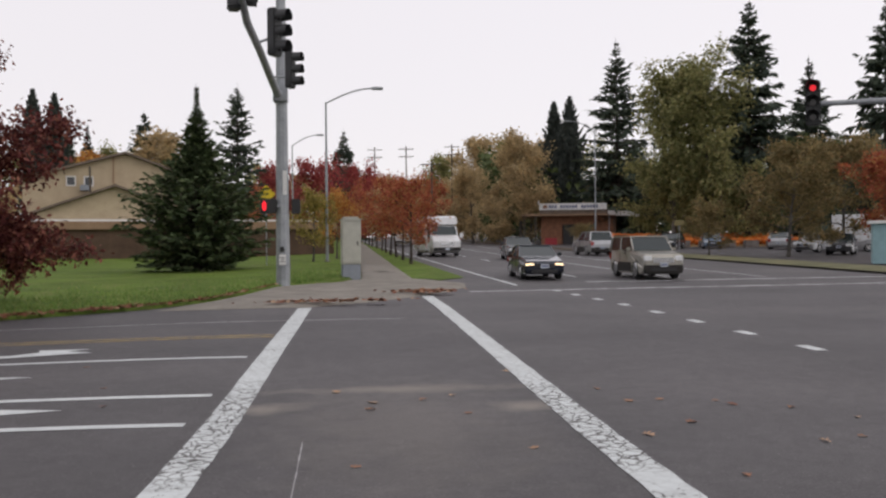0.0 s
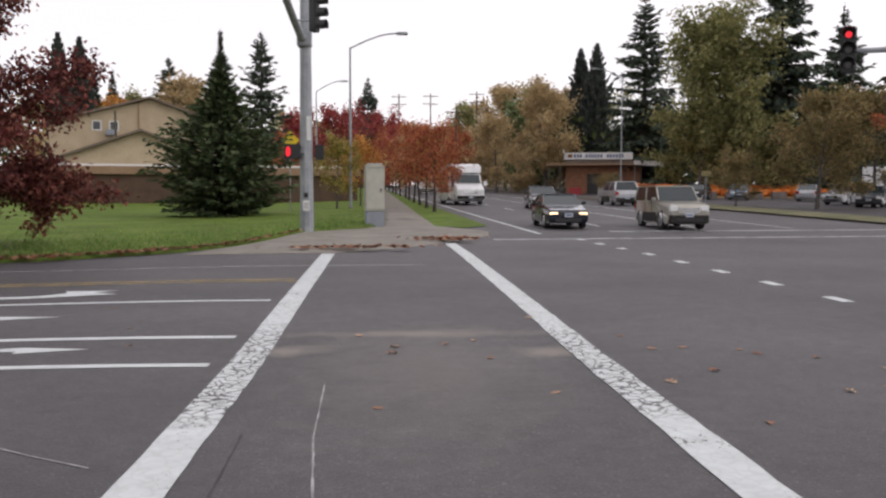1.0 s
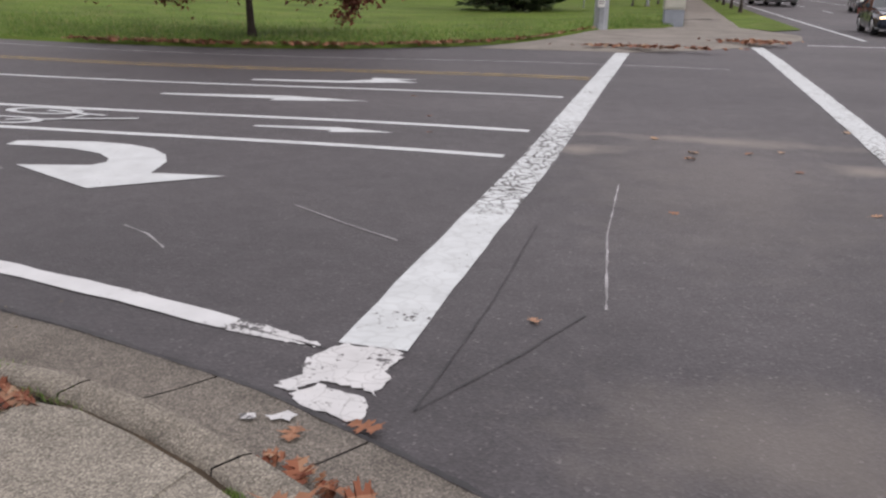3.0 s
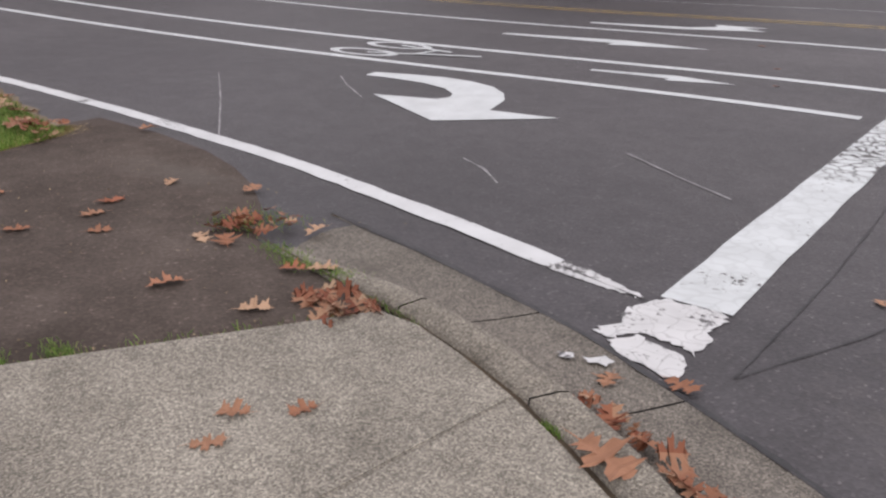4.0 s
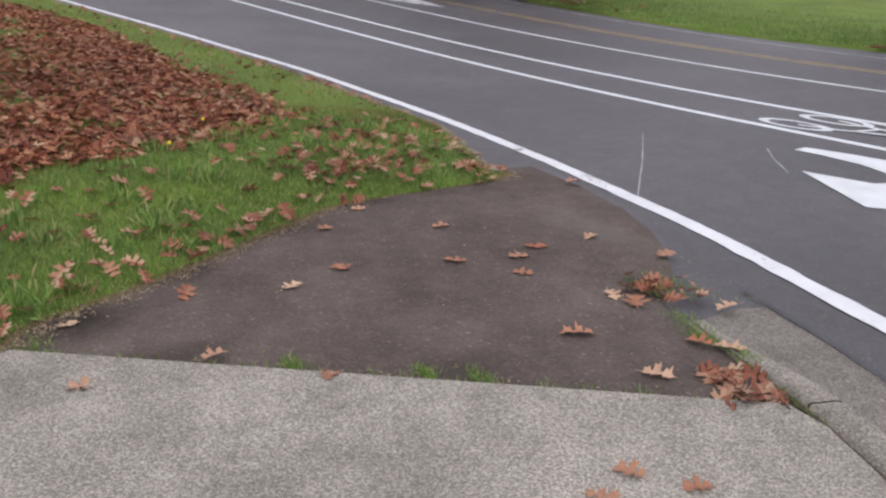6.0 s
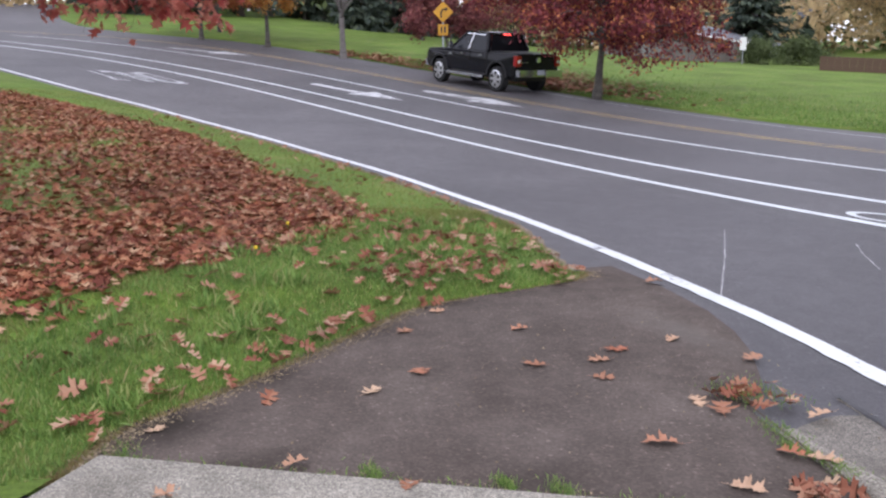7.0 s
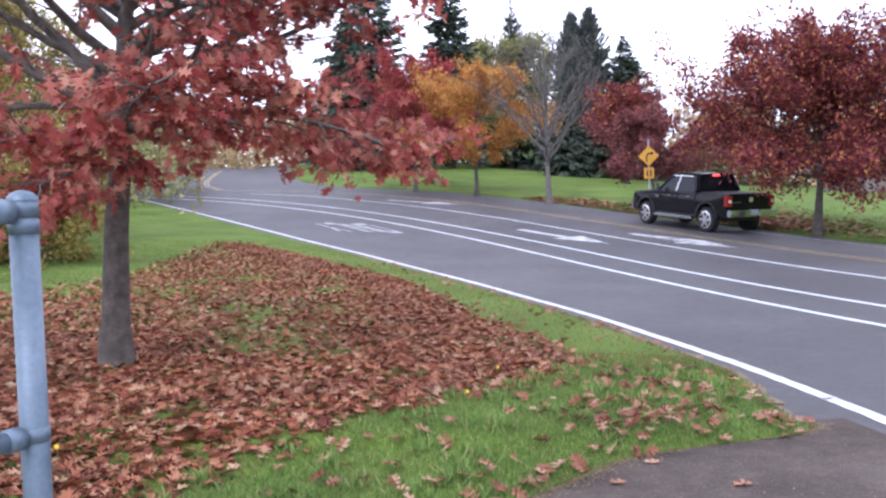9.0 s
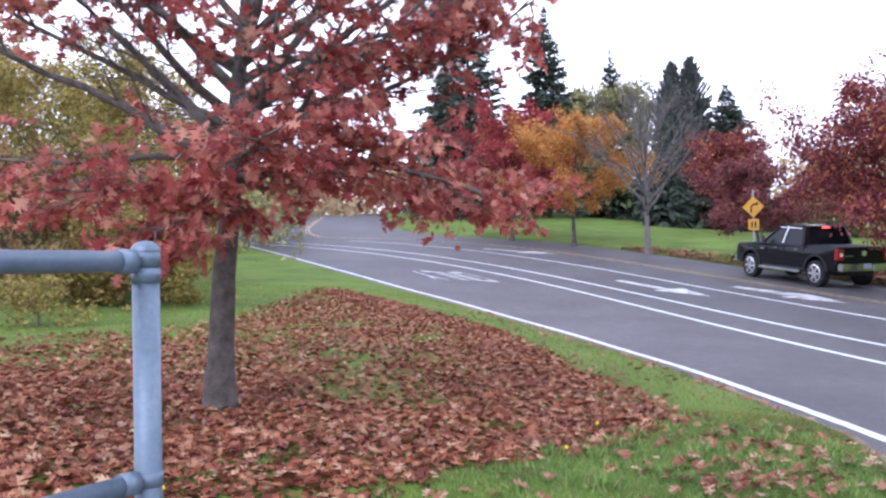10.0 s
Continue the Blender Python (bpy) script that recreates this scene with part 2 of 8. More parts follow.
def dry_leaf_mat():
    """Single dry leaves: each object its own tint."""
    m, nt, b = base("dry_leaf", 0.75, 0, 0.25)
    info = nt.nodes.new("ShaderNodeObjectInfo")
    col = ramp(nt, info.outputs["Random"], [(0.0, (0.26, 0.12, 0.07)), (0.35, (0.37, 0.22, 0.14)), (0.7, (0.47, 0.34, 0.23)), (1.0, (0.3, 0.11, 0.06))])
    col = mix(nt, 0.5, col, ramp(nt, tex_noise(nt, 4.0, 6), [(0.3, (0.6, 0.55, 0.52)), (0.7, (1.25, 1.22, 1.2))]), "MULTIPLY")
    nt.links.new(col, b.inputs["Base Color"])
    return m


M["dry_leaf"] = dry_leaf_mat()
M["bark"] = surf("grey_bark", (0.055, 0.05, 0.045), (0.13, 0.12, 0.105), 9, 60, 0.9, relief=0.8, depth=0.02)
M["bark_green"] = surf("mossy_bark", (0.055, 0.048, 0.041), (0.14, 0.122, 0.105), 9, 60, 0.9, relief=0.8, depth=0.02)
M["bark_limb"] = surf("limb_bark", (0.085, 0.075, 0.064), (0.19, 0.168, 0.145), 9, 60, 0.9, relief=0.8, depth=0.02)
M["bark_pale"] = surf("pale_grey_bark", (0.1, 0.09, 0.083), (0.19, 0.175, 0.165), 9, 60, 0.9, relief=0.8, depth=0.02)
M["bark_dark"] = surf("dark_bark", (0.03, 0.024, 0.02), (0.07, 0.056, 0.045), 6, 40, 0.9, relief=0.8, depth=0.02)
M["galv"] = surf("galvanised_steel", (0.1, 0.14, 0.18), (0.17, 0.215, 0.265), 7, 55, 0.42, 0.3, 0.05, fine_mix=0.3)
M["steel"] = surf("weathered_steel_pole", (0.25, 0.27, 0.29), (0.38, 0.40, 0.42), 2, 30, 0.6, 0.3, 0.1)


# ---- lie of the land ----
def gz(x, y):
    """Height of the road surface: level near by, rising beyond the junction and up the side street."""
    s = -x
    u, e = min(max(s - 2, 0), 55), max(0, s - 57)
    v = max(0, y - 22)
    q = 0.012 - 0.020 * min(max(s / 30, 0), 2)
    up = -0.078 * u * u / (u + 6) + 0.4535 * u * u / 100 - 0.3685 * u**3 / 1e4 + 0.1 * e
    return up + q * (min(max(y, 8), 20) - 8) + 0.016 * v * v / (v + 6)


def land(x, y):
    """Height of the lawns: as the road, but the hill of the side street flattens out away from it."""
    k = min(max((y - 20) / 28, 0), 1)
    return gz(x, y) - 0.5 * k * (gz(x, 8.0) if x < -14 else 0)


def lane(s, off):
    """Across-street place of a line of the side street, s metres along it."""
    s2 = min(s, 57)
    c = 0.0075 * s2 + 0.085 * s2 * s2 / 100 - 1.495 * s2**3 / 1e4
    d = 0.0075 + 2 * 0.085 * s2 / 100 - 3 * 1.495 * s2 * s2 / 1e4
    return c + off * math.sqrt(1 + d * d) + (s - s2) * d


FAR_BEND = [(55, lane(55, 17.67)), (58, 4.2), (62, 1.6), (68, -0.7), (76, -1.8), (96, -2.6), (130, -3.6)]


def far_kerb(s):
    """The far side of the side street: it follows the lanes, then runs straight up the hill."""
    if s <= 55:
        return lane(s, 17.67)
    for (a, ya), (b, yb) in zip(FAR_BEND, FAR_BEND[1:]):
        if s <= b:
            return ya + (yb - ya) * (s - a) / (b - a)
    return FAR_BEND[-1][1]


EDGE = [(0, 2.9), (1.35, 3.29), (2.04, 3.49), (2.88, 3.69), (4.1, 3.97), (5.13, 4.14), (6.59, 4.34), (9, 4.53), (11.7, 4.52), (14, 4.39), (16.3, 4.06), (19.4, 3.48), (22.7, 2.6),
        (26.7, 1.35), (31, -0.3), (36.7, -2.6), (43.5, -5.6), (54.2, -10.3), (62, -13.6), (72, -15.2), (84, -16.2), (130, -19)]


def edge_y(s):
    """The white edge line next to the kerb and the grass: a smooth curve through its bends."""
    k = max(i for i in range(len(EDGE) - 1) if EDGE[i][0] <= max(s, 0))
    (x0, y0), (x1, y1) = EDGE[k], EDGE[k + 1]
    slope = lambda i: (EDGE[min(i + 1, len(EDGE) - 1)][1] - EDGE[max(i - 1, 0)][1]) / (EDGE[min(i + 1, len(EDGE) - 1)][0] - EDGE[max(i - 1, 0)][0])
    w, t = x1 - x0, (s - x0) / (x1 - x0)
    return (2 * t**3 - 3 * t * t + 1) * y0 + (t**3 - 2 * t * t + t) * w * slope(k) + (3 * t * t - 2 * t**3) * y1 + (t**3 - t * t) * w * slope(k + 1)


def along(pts, t):
    for (a, ya), (b, yb) in zip(pts, pts[1:]):
        if t <= b:
            return ya + (yb - ya) * max(0, t - a) / (b - a)
    return pts[-1][1]


def mesh_object(name, verts, faces, material, parent=None, label="", smooth=False):
    me = bpy.data.meshes.new(name)
    me.from_pydata([tuple(v) for v in verts], [], faces)
    me.update()
    if material:
        me.materials.append(material)
    if smooth:
        me.shade_smooth()
    ob = new(name, me)
    if parent:
        ob.parent = parent
    if label:
        ob["label"] = label
    return ob


def part(name, bm, material, parent=None, label="", smooth=False):
    me = bpy.data.meshes.new(name)
    bm.to_mesh(me)
    bm.free()
    if material:
        me.materials.append(material)
    if smooth:
        me.shade_smooth()
    ob = new(name, me)
    if parent:
        ob.parent = parent
    if label:
        ob["label"] = label
    return ob


def thing(name, m, label, category, group=""):
    ob = new(name)
    ob.empty_display_size = 0.2
    ob.matrix_world = m
    return tagged(ob, label, category, group)


def sheet(name, xs, ys, height, material, keep=None):
    """A grid of ground; keep(x, y) says which cells there are."""
    verts = [(x, y, height(x, y)) for y in ys for x in xs]
    n = len(xs)
    faces = []
    for j in range(len(ys) - 1):
        for i in range(n - 1):
            if keep is None or keep((xs[i] + xs[i + 1]) / 2, (ys[j] + ys[j + 1]) / 2):
                faces.append((j * n + i, j * n + i + 1, (j + 1) * n + i + 1, (j + 1) * n + i))
    return mesh_object(name, verts, faces, material, smooth=True)


def drange(a, b, step):
    n = max(1, round((b - a) / step))
    return [a + (b - a) * i / n for i in range(n + 1)]


def loft(rows, height):
    """Verts and faces between polylines with the same number of points (x, y)."""
    n = len(rows[0])
    verts = [(x, y, height(x, y, k)) for k, row in enumerate(rows) for x, y in row]
    faces = [(k * n + i, k * n + i + 1, (k + 1) * n + i + 1, (k + 1) * n + i) for k in range(len(rows) - 1) for i in range(n - 1)]
    return verts, faces


# ---- ground and roads ----
far_land = sheet("ground", drange(-900, 900, 30), drange(-700, 1100, 30), lambda x, y: gz(max(-57, min(x, 60)), max(-30, min(y, 230))) - 2.5, M["lawn"])
tagged(far_land, "grassy land reaching to the horizon round the junction", "ground", kind="structure")
road = sheet("road", drange(-110, 75, 1.0), drange(-45, 30, 1.0) + drange(32, 240, 2.0), gz, M["asphalt"], keep=lambda x, y: x > -13 or edge_y(-x) - 3 < y < far_kerb(-x) + 3)
tagged(road, "grey asphalt roadway of a wide street junction", "road", kind="structure")


def flat_patch(name, pts, z, material, label, category, step=0.0, skirt=None, torn=0.0):
    """A polygon (x, y) laid z above the road surface; skirt: how high its rim lies; torn: how ragged its outline is."""
    if torn:
        rnd, rough = random.Random(len(pts)), []
        for (x0, y0), (x1, y1) in zip(pts, pts[1:] + pts[:1]):
            k = max(2, round(math.hypot(x1 - x0, y1 - y0) / 0.025))
            rough += [(x0 + (x1 - x0) * i / k + rnd.gauss(0, torn), y0 + (y1 - y0) * i / k + rnd.gauss(0, torn)) for i in range(k)]
        pts = rough
    bm = bmesh.new()
    f = bm.faces.new([bm.verts.new((x, y, 0)) for x, y in pts])
    if f.normal.z < 0:
        f.normal_flip()
    if step:
        bmesh.ops.triangulate(bm, faces=bm.faces[:])
        for _ in range(12):
            long = [e for e in bm.edges if e.calc_length() > step]
            if not long:
                break
            bmesh.ops.subdivide_edges(bm, edges=long, cuts=1)
            bmesh.ops.triangulate(bm, faces=bm.faces[:])
    else:
        bmesh.ops.triangulate(bm, faces=bm.faces[:])
    for v in bm.verts:
        v.co.z = gz(v.co.x, v.co.y) + (skirt if skirt is not None and v.is_boundary else z)
    bmesh.ops.recalc_face_normals(bm, faces=bm.faces[:])
    if sum(f.normal.z for f in bm.faces) < 0:
        bmesh.ops.reverse_faces(bm, faces=bm.faces[:])
    ob = part(name, bm, material)
    return tagged(ob, label, category, kind="structure")


# ---- road markings ----
def ribbon(name, pts, width, material, label, z=0.006, step=0.4, ragged=0.006, seed=1):
    rnd = random.Random(seed)
    line = []
    for (x0, y0), (x1, y1) in zip(pts, pts[1:]):
        n = max(1, round(math.hypot(x1 - x0, y1 - y0) / step))
        line += [(x0 + (x1 - x0) * i / n, y0 + (y1 - y0) * i / n) for i in range(n)]
    line.append(pts[-1])
    verts, faces = [], []
    for i, (x, y) in enumerate(line):
        a, b = line[max(0, i - 1)], line[min(len(line) - 1, i + 1)]
        d = math.hypot(b[0] - a[0], b[1] - a[1]) or 1
        nx, ny = -(b[1] - a[1]) / d, (b[0] - a[0]) / d
        for side in (0.5, -0.5):
            w = width * side + rnd.uniform(-ragged, ragged)
            px, py = x + nx * w, y + ny * w
            verts.append((px, py, gz(px, py) + z))
        if i:
            k = 2 * i
            faces.append((k - 2, k - 1, k + 1, k))
    ob = mesh_object(name, verts, faces, material)
    return tagged(ob, label, "road marking", kind="structure")


for n, off in enumerate((7.84, 9.27, 12.15)):
    ribbon("lane_line", [(-s, lane(s, off)) for s in drange(1.42, 57, 1.0)], 0.15 if n < 2 else 0.13, M["paint"], "solid white lane line painted along the side street", seed=n)
for off in (14.52, 14.8):
    ribbon("centre_line", [(-s, lane(s, off)) for s in drange(1.3, 62, 1.0)], 0.09, M["paint_yellow"], "worn yellow centre line of the side street", seed=int(off * 10))
ribbon("edge_line", [(-s, edge_y(s)) for s in drange(1.82, 62, 0.5)], 0.14, M["paint_edge"], "white edge line curving round the corner", step=0.2, ragged=0.008)
ribbon("gutter_line", [(-s, lane(s, 17.2)) for s in drange(-1, 30, 1.0)], 0.06, M["paint_worn"], "thin worn line beside the far kerb of the side street")

# crosswalk
ribbon("crosswalk_line", [(-1.13, 3.375), (-1.13, 4.7), (-1.1, 7.8), (-1.12, 12.0), (-1.12, 20.1)], 0.31, M["paint_cracked"], "wide white crosswalk line with cracked paint", step=0.25, ragged=0.006, seed=4)
ribbon("crosswalk_line", [(2.1, 2.2), (2.12, 5.0), (2.1, 12.0), (2.0, 23.8)], 0.31, M["paint_cracked"], "wide white crosswalk line with cracked paint", step=0.25, ragged=0.008, seed=5)
# dotted guide line through the junction
for k in range(8):
    y = 11.6 + k * 1.93
    ribbon("guide_dash", [(6.62 - k * 0.085, y), (6.6 - k * 0.085, y + 0.55)], 0.2, M["paint"], "short white guide dash across the junction", seed=k)
# the far leg of the junction
ribbon("stop_line", [(3.4, 25.4), (8.2, 25.95), (17.6, 26.9), (24, 27.6)], 0.3, M["paint_worn"], "faded white crosswalk line across the far leg", step=0.5)
ribbon("stop_line", [(8.0, 29.6), (17.0, 30.4), (24, 31)], 0.3, M["paint_worn"], "faded white stop line across the far leg", step=0.5)
main_lines = [(5.33, 28.2, 0.14), (12.2, 31.5, 0.12), (15.6, 31.5, 0.12)]
for k, (x, y0, w) in enumerate(main_lines):
    ribbon("lane_line", [(x - 0.036 * (y - 28), y) for y in drange(y0, 170, 4)], w, M["paint"], "white line along the main street", step=2, seed=k)
for k in range(10):
    y = 33 + k * 9
    ribbon("lane_dash", [(8.7 - 0.036 * (y - 28), y), (8.6 - 0.036 * (y - 28), y + 3)], 0.12, M["paint"], "white lane dash on the main street", step=1)


def arrow(name, outline, x, y, turn, label, z=0.007, material="paint"):
    c, s = math.cos(radians(turn)), math.sin(radians(turn))
    pts = [(x + c * u - s * v, y + s * u + c * v) for u, v in outline]
    return flat_patch(name, pts, z, M[material], label, "road marking", 0.4)


STRAIGHT = [(-1.5, -0.07), (0.25, -0.07), (0.25, -0.26), (1.55, 0), (0.25, 0.26), (0.25, 0.07), (-1.5, 0.07)]
arrow("straight_arrow", STRAIGHT, -5.35, 10.9, 0, "white straight-ahead arrow painted in the lane")
arrow("bike_lane_arrow", [(u * 0.52, v * 0.62) for u, v in STRAIGHT], -3.55, 8.68, 0, "small white arrow painted in the bicycle lane")
arrow("left_turn_arrow", [(-1.35, -0.12), (0.2, -0.1), (0.55, 0.15), (0.45, 0.42), (1.25, 0.3), (0.95, 0.12), (1.35, -0.15), (0.1, -0.38), (-1.35, -0.28)], -5.15, 13.2, 4, "white turn arrow painted in the far lane")
# large right-turn arrow: shank, hook and head
hook = [(-6.11, 7.18), (-5.7, 7.29), (-5.32, 7.35), (-4.95, 7.31), (-4.6, 7.17), (-4.32, 6.92), (-4.14, 6.65), (-4.06, 6.4), (-4.0, 6.19), (-3.36, 6.25), (-4.14, 5.56), (-5.28, 6.18), (-4.66, 6.33), (-4.62, 6.48), (-4.7, 6.63), (-4.93, 6.82), (-5.3, 6.95), (-5.7, 6.98), (-6.06, 6.97)]
flat_patch("right_turn_arrow", hook, 0.007, M["paint"], "large white right-turn arrow painted on the asphalt", "road marking", 0.4)


def ring(cx, cy, rx, ry, w, n=20):
    verts, faces = [], []
    for i in range(n):
        a = math.tau * i / n
        for k in (1.0, 1.0 - w):
            x, y = cx + rx * k * math.cos(a), cy + ry * k * math.sin(a)
            verts.append((x, y, gz(x, y) + 0.007))
        j = (i + 1) % n
        faces.append((2 * i, 2 * j, 2 * j + 1, 2 * i + 1))
    return verts, faces


bike = thing("bicycle_symbol", Matrix(), "white bicycle symbol painted in the bicycle lane", "road marking")
bike["kind"] = "structure"
for cx, cy in ((-7.25, 8.3), (-7.25, 9.0)):
    mesh_object("wheel", *ring(cx, cy, 0.52, 0.24, 0.28), M["paint"], bike)
for n, (a, b) in enumerate((((-7.2, 8.3), (-6.6, 8.5)), ((-6.6, 8.5), (-6.55, 8.9)), ((-7.2, 9.0), (-6.3, 8.85)), ((-6.6, 8.5), (-5.8, 8.75)))):
    m = ribbon("frame_bar", [a, b], 0.07, M["paint"], "", z=0.009 + 0.002 * n, ragged=0.002)
    m.parent = bike
    for key in ("kind", "category", "label"):
        if key in m:
            del m[key]


def letters(text, place, across, along, label):
    """Road lettering as bars of paint: strokes in a 0..1 box, drawn long for drivers; across and along are vectors."""
    strokes = {"O": [(0, 0, 0, 1), (1, 0, 1, 1), (0, 0, 1, 0), (0, 1, 1, 1)], "N": [(0, 0, 0, 1), (1, 0, 1, 1), (0, 1, 1, 0)],
               "L": [(0, 0, 0, 1), (0, 0, 1, 0)], "Y": [(0.5, 0, 0.5, 0.5), (0.5, 0.5, 0, 1), (0.5, 0.5, 1, 1)]}
    th = thing("road_lettering", Matrix(), label, "road marking")
    th["kind"] = "structure"
    n = len(text)
    for k, ch in enumerate(text):
        verts, faces = [], []
        for j, (x0, y0, x1, y1) in enumerate(strokes[ch]):
            w = 0.075
            p0, p1 = Vector(((k + 0.12 + 0.72 * x0) / n, y0)), Vector(((k + 0.12 + 0.72 * x1) / n, y1))
            d = p1 - p0
            side = Vector((w / n, 0)) if abs(d.y) > 0.01 else Vector((0, 0.07))
            for p in (p0 - side, p0 + side, p1 + side, p1 - side):
                q = Vector(place) + Vector(across) * p.x + Vector(along) * p.y
                verts.append((q.x, q.y, gz(q.x, q.y) + 0.007 + 0.002 * j))
            i = len(verts) - 4
            faces.append((i, i + 1, i + 2, i + 3))
        bm = bmesh.new()
        vs = [bm.verts.new(v) for v in verts]
        for f in faces:
            bm.faces.new([vs[i] for i in f])
        for f in bm.faces:
            f.normal_update()
            if f.normal.z < 0:
                f.normal_flip()
        part("letter", bm, M["paint_worn"], th)


letters("ONLY", (-36.05, 2.1), (-1.3, -2.46), (3.5, 1.15), "white lettering painted across the traffic lane")
LONG = [(u * 1.8, v * 2.4) for u, v in STRAIGHT]
for s, off, turn in ((29.5, 10.75, 18), (27.0, 13.4, 15), (45.6, 13.5, 39)):
    arrow("straight_arrow", LONG, -s, lane(s, off), turn, "worn white arrow painted in the traffic lane", material="paint_worn")

# ---- lawns, pavements, kerbs ----
def patch_edge(s):
    """Where the corner lawn ends towards the street or the tarmac path, s metres up the side street."""
    pts = [(3.6, -0.37), (3.75, -0.25), (3.95, -0.14), (4.1, -0.02), (4.35, 0.38), (4.7, 0.84), (5.2, 1.45), (5.55, 1.88), (5.72, 2.35), (5.8, 2.95), (5.88, 3.42), (5.98, 3.58), (6.15, 3.66)]
    if s > 6.15:
        return edge_y(s) - 0.3 - 0.45 * max(0, (8.5 - s) / 2.4)
    for (a, ya), (b, yb) in zip(pts, pts[1:]):
        if s <= b:
            return ya + (yb - ya) * max(0, s - a) / (b - a)
    return pts[-1][1]


def bank(x, y):
    """The corner lawn: it rises gently away from the street."""
    d = max(0, patch_edge(-x) - y)
    return gz(x, max(y, -12)) + 0.02 + 0.3 * (1 - math.exp(-d / 3)) + 0.02 * min(d, 14) + 0.02 * noise.noise((x * 0.9, y * 0.9, 0)) * min(1, d)


cols = drange(3.6, 6.3, 0.06) + drange(6.5, 20, 0.35)[0:] + drange(21, 110, 2.0)
fall = [0, 0.1, 0.25, 0.45, 0.7, 1.0, 1.4, 1.9, 2.5, 3.2, 4.0, 5, 6, 7.5, 9, 11, 14, 18, 24, 32, 42]
verts = [(-s, patch_edge(s) - d, bank(-s, patch_edge(s) - d) - (0.05 if d == 0 else 0)) for d in fall for s in cols]
n = len(cols)
faces = [(k * n + i, (k + 1) * n + i, (k + 1) * n + i + 1, k * n + i + 1) for k in range(len(fall) - 1) for i in range(n - 1)]
corner_lawn = mesh_object("corner_lawn", verts, [f[::-1] for f in faces], M["lawn"], smooth=True)
tagged(corner_lawn, "green lawn on the street corner under fallen leaves", "lawn", kind="structure")


def far_edge(x):
    s = -x
    pts = [(-10.5, lane(10.5, 17.67) + 1.2), (-7.4, 19.6), (-5.0, 21.2), (-3.9, 23.0), (-3.2, 26), (-2.75, 28.9), (-1.5, 30.2), (-0.6, 31.3), (0.2, 33)]
    if x <= -10.5:
        return far_kerb(s) + 0.1 + 1.1 * max(0, 1 - (s - 10.5) / 8)
    for (a, ya), (b, yb) in zip(pts, pts[1:]):
        if x <= b:
            return ya + (yb - ya) * (x - a) / (b - a)
    return 33


xs = drange(-110, -30, 2.0) + drange(-29.5, 0.2, 0.5)
rise = [0, 0.15, 0.5, 1, 2, 3.5, 5.5, 8, 11, 15, 20, 27, 36, 50, 70, 100, 150, 205]
verts = [(x, far_edge(x) + d, land(x, far_edge(x) + d) + (-0.05 if d == 0 else 0.06 + 0.14 * min(1, d / 3))) for d in rise for x in xs]
n = len(xs)
faces = [(k * n + i, k * n + i + 1, (k + 1) * n + i + 1, (k + 1) * n + i) for k in range(len(rise) - 1) for i in range(n - 1)]
far_lawn = mesh_object("far_lawn", verts, faces, M["lawn"], smooth=True)
tagged(far_lawn, "wide green lawn across the side street", "lawn", kind="structure")


def strip(name, left, right, ys, z, material, label, category):
    rows = [[(left(y), y) for y in ys], [((left(y) + right(y)) / 2, y) for y in ys], [(right(y), y) for y in ys]]
    v, f = loft(rows, lambda x, y, k: gz(x, y) + (z if k == 1 else z - 0.05))
    ob = mesh_object(name, v, [g[::-1] for g in f], material, smooth=True)
    return tagged(ob, label, category, kind="structure")


bend = lambda y: -0.03 * max(0, y - 30)
strip("planting_strip", lambda y: 2.15 + bend(y) * 0.5, lambda y: 4.3 + bend(y) * 1.15 - 1.2 * max(0, (33.2 - y) / 1.6), drange(31.6, 40, 0.5) + drange(42, 170, 4), 0.075, M["lawn"], "grass planting strip between pavement and main street", "verge")
strip("verge", lambda y: 20.8 + bend(y) - 1.0 * max(0, (y - 48) / 20), lambda y: 24.2 + bend(y), drange(22, 66, 2), 0.14, M["verge"], "worn grass verge before the car park", "verge")
strip("verge", lambda y: 19.5 + bend(y), lambda y: 22 + bend(y), drange(66, 170, 4), 0.1, M["soil"], "bare earth verge along the main street", "verge")

corner_pad = [(-4.6, 20.6), (-3.0, 20.35), (-1.06, 20.25), (0.5, 21.7), (1.74, 23.7), (2.7, 25.4), (3.5, 27.4), (3.75, 29.5), (2.9, 31.5), (2.2, 32.4), (2.15, 38), (0.2, 38), (0.2, 33), (-0.6, 31.3), (-1.5, 30.2), (-2.75, 28.9), (-3.2, 26), (-3.9, 23.0)]
flat_patch("corner_pavement", corner_pad, 0.07, M["far_concrete"], "worn concrete pavement ramp on the far corner", "pavement", 0.7, skirt=0.006)
strip("far_pavement", lambda y: 0.2 + bend(y) * 0.3, lambda y: 2.15 + bend(y) * 0.5, drange(38, 170, 4), 0.08, M["far_concrete"], "concrete pavement leading away beside the main street", "pavement")

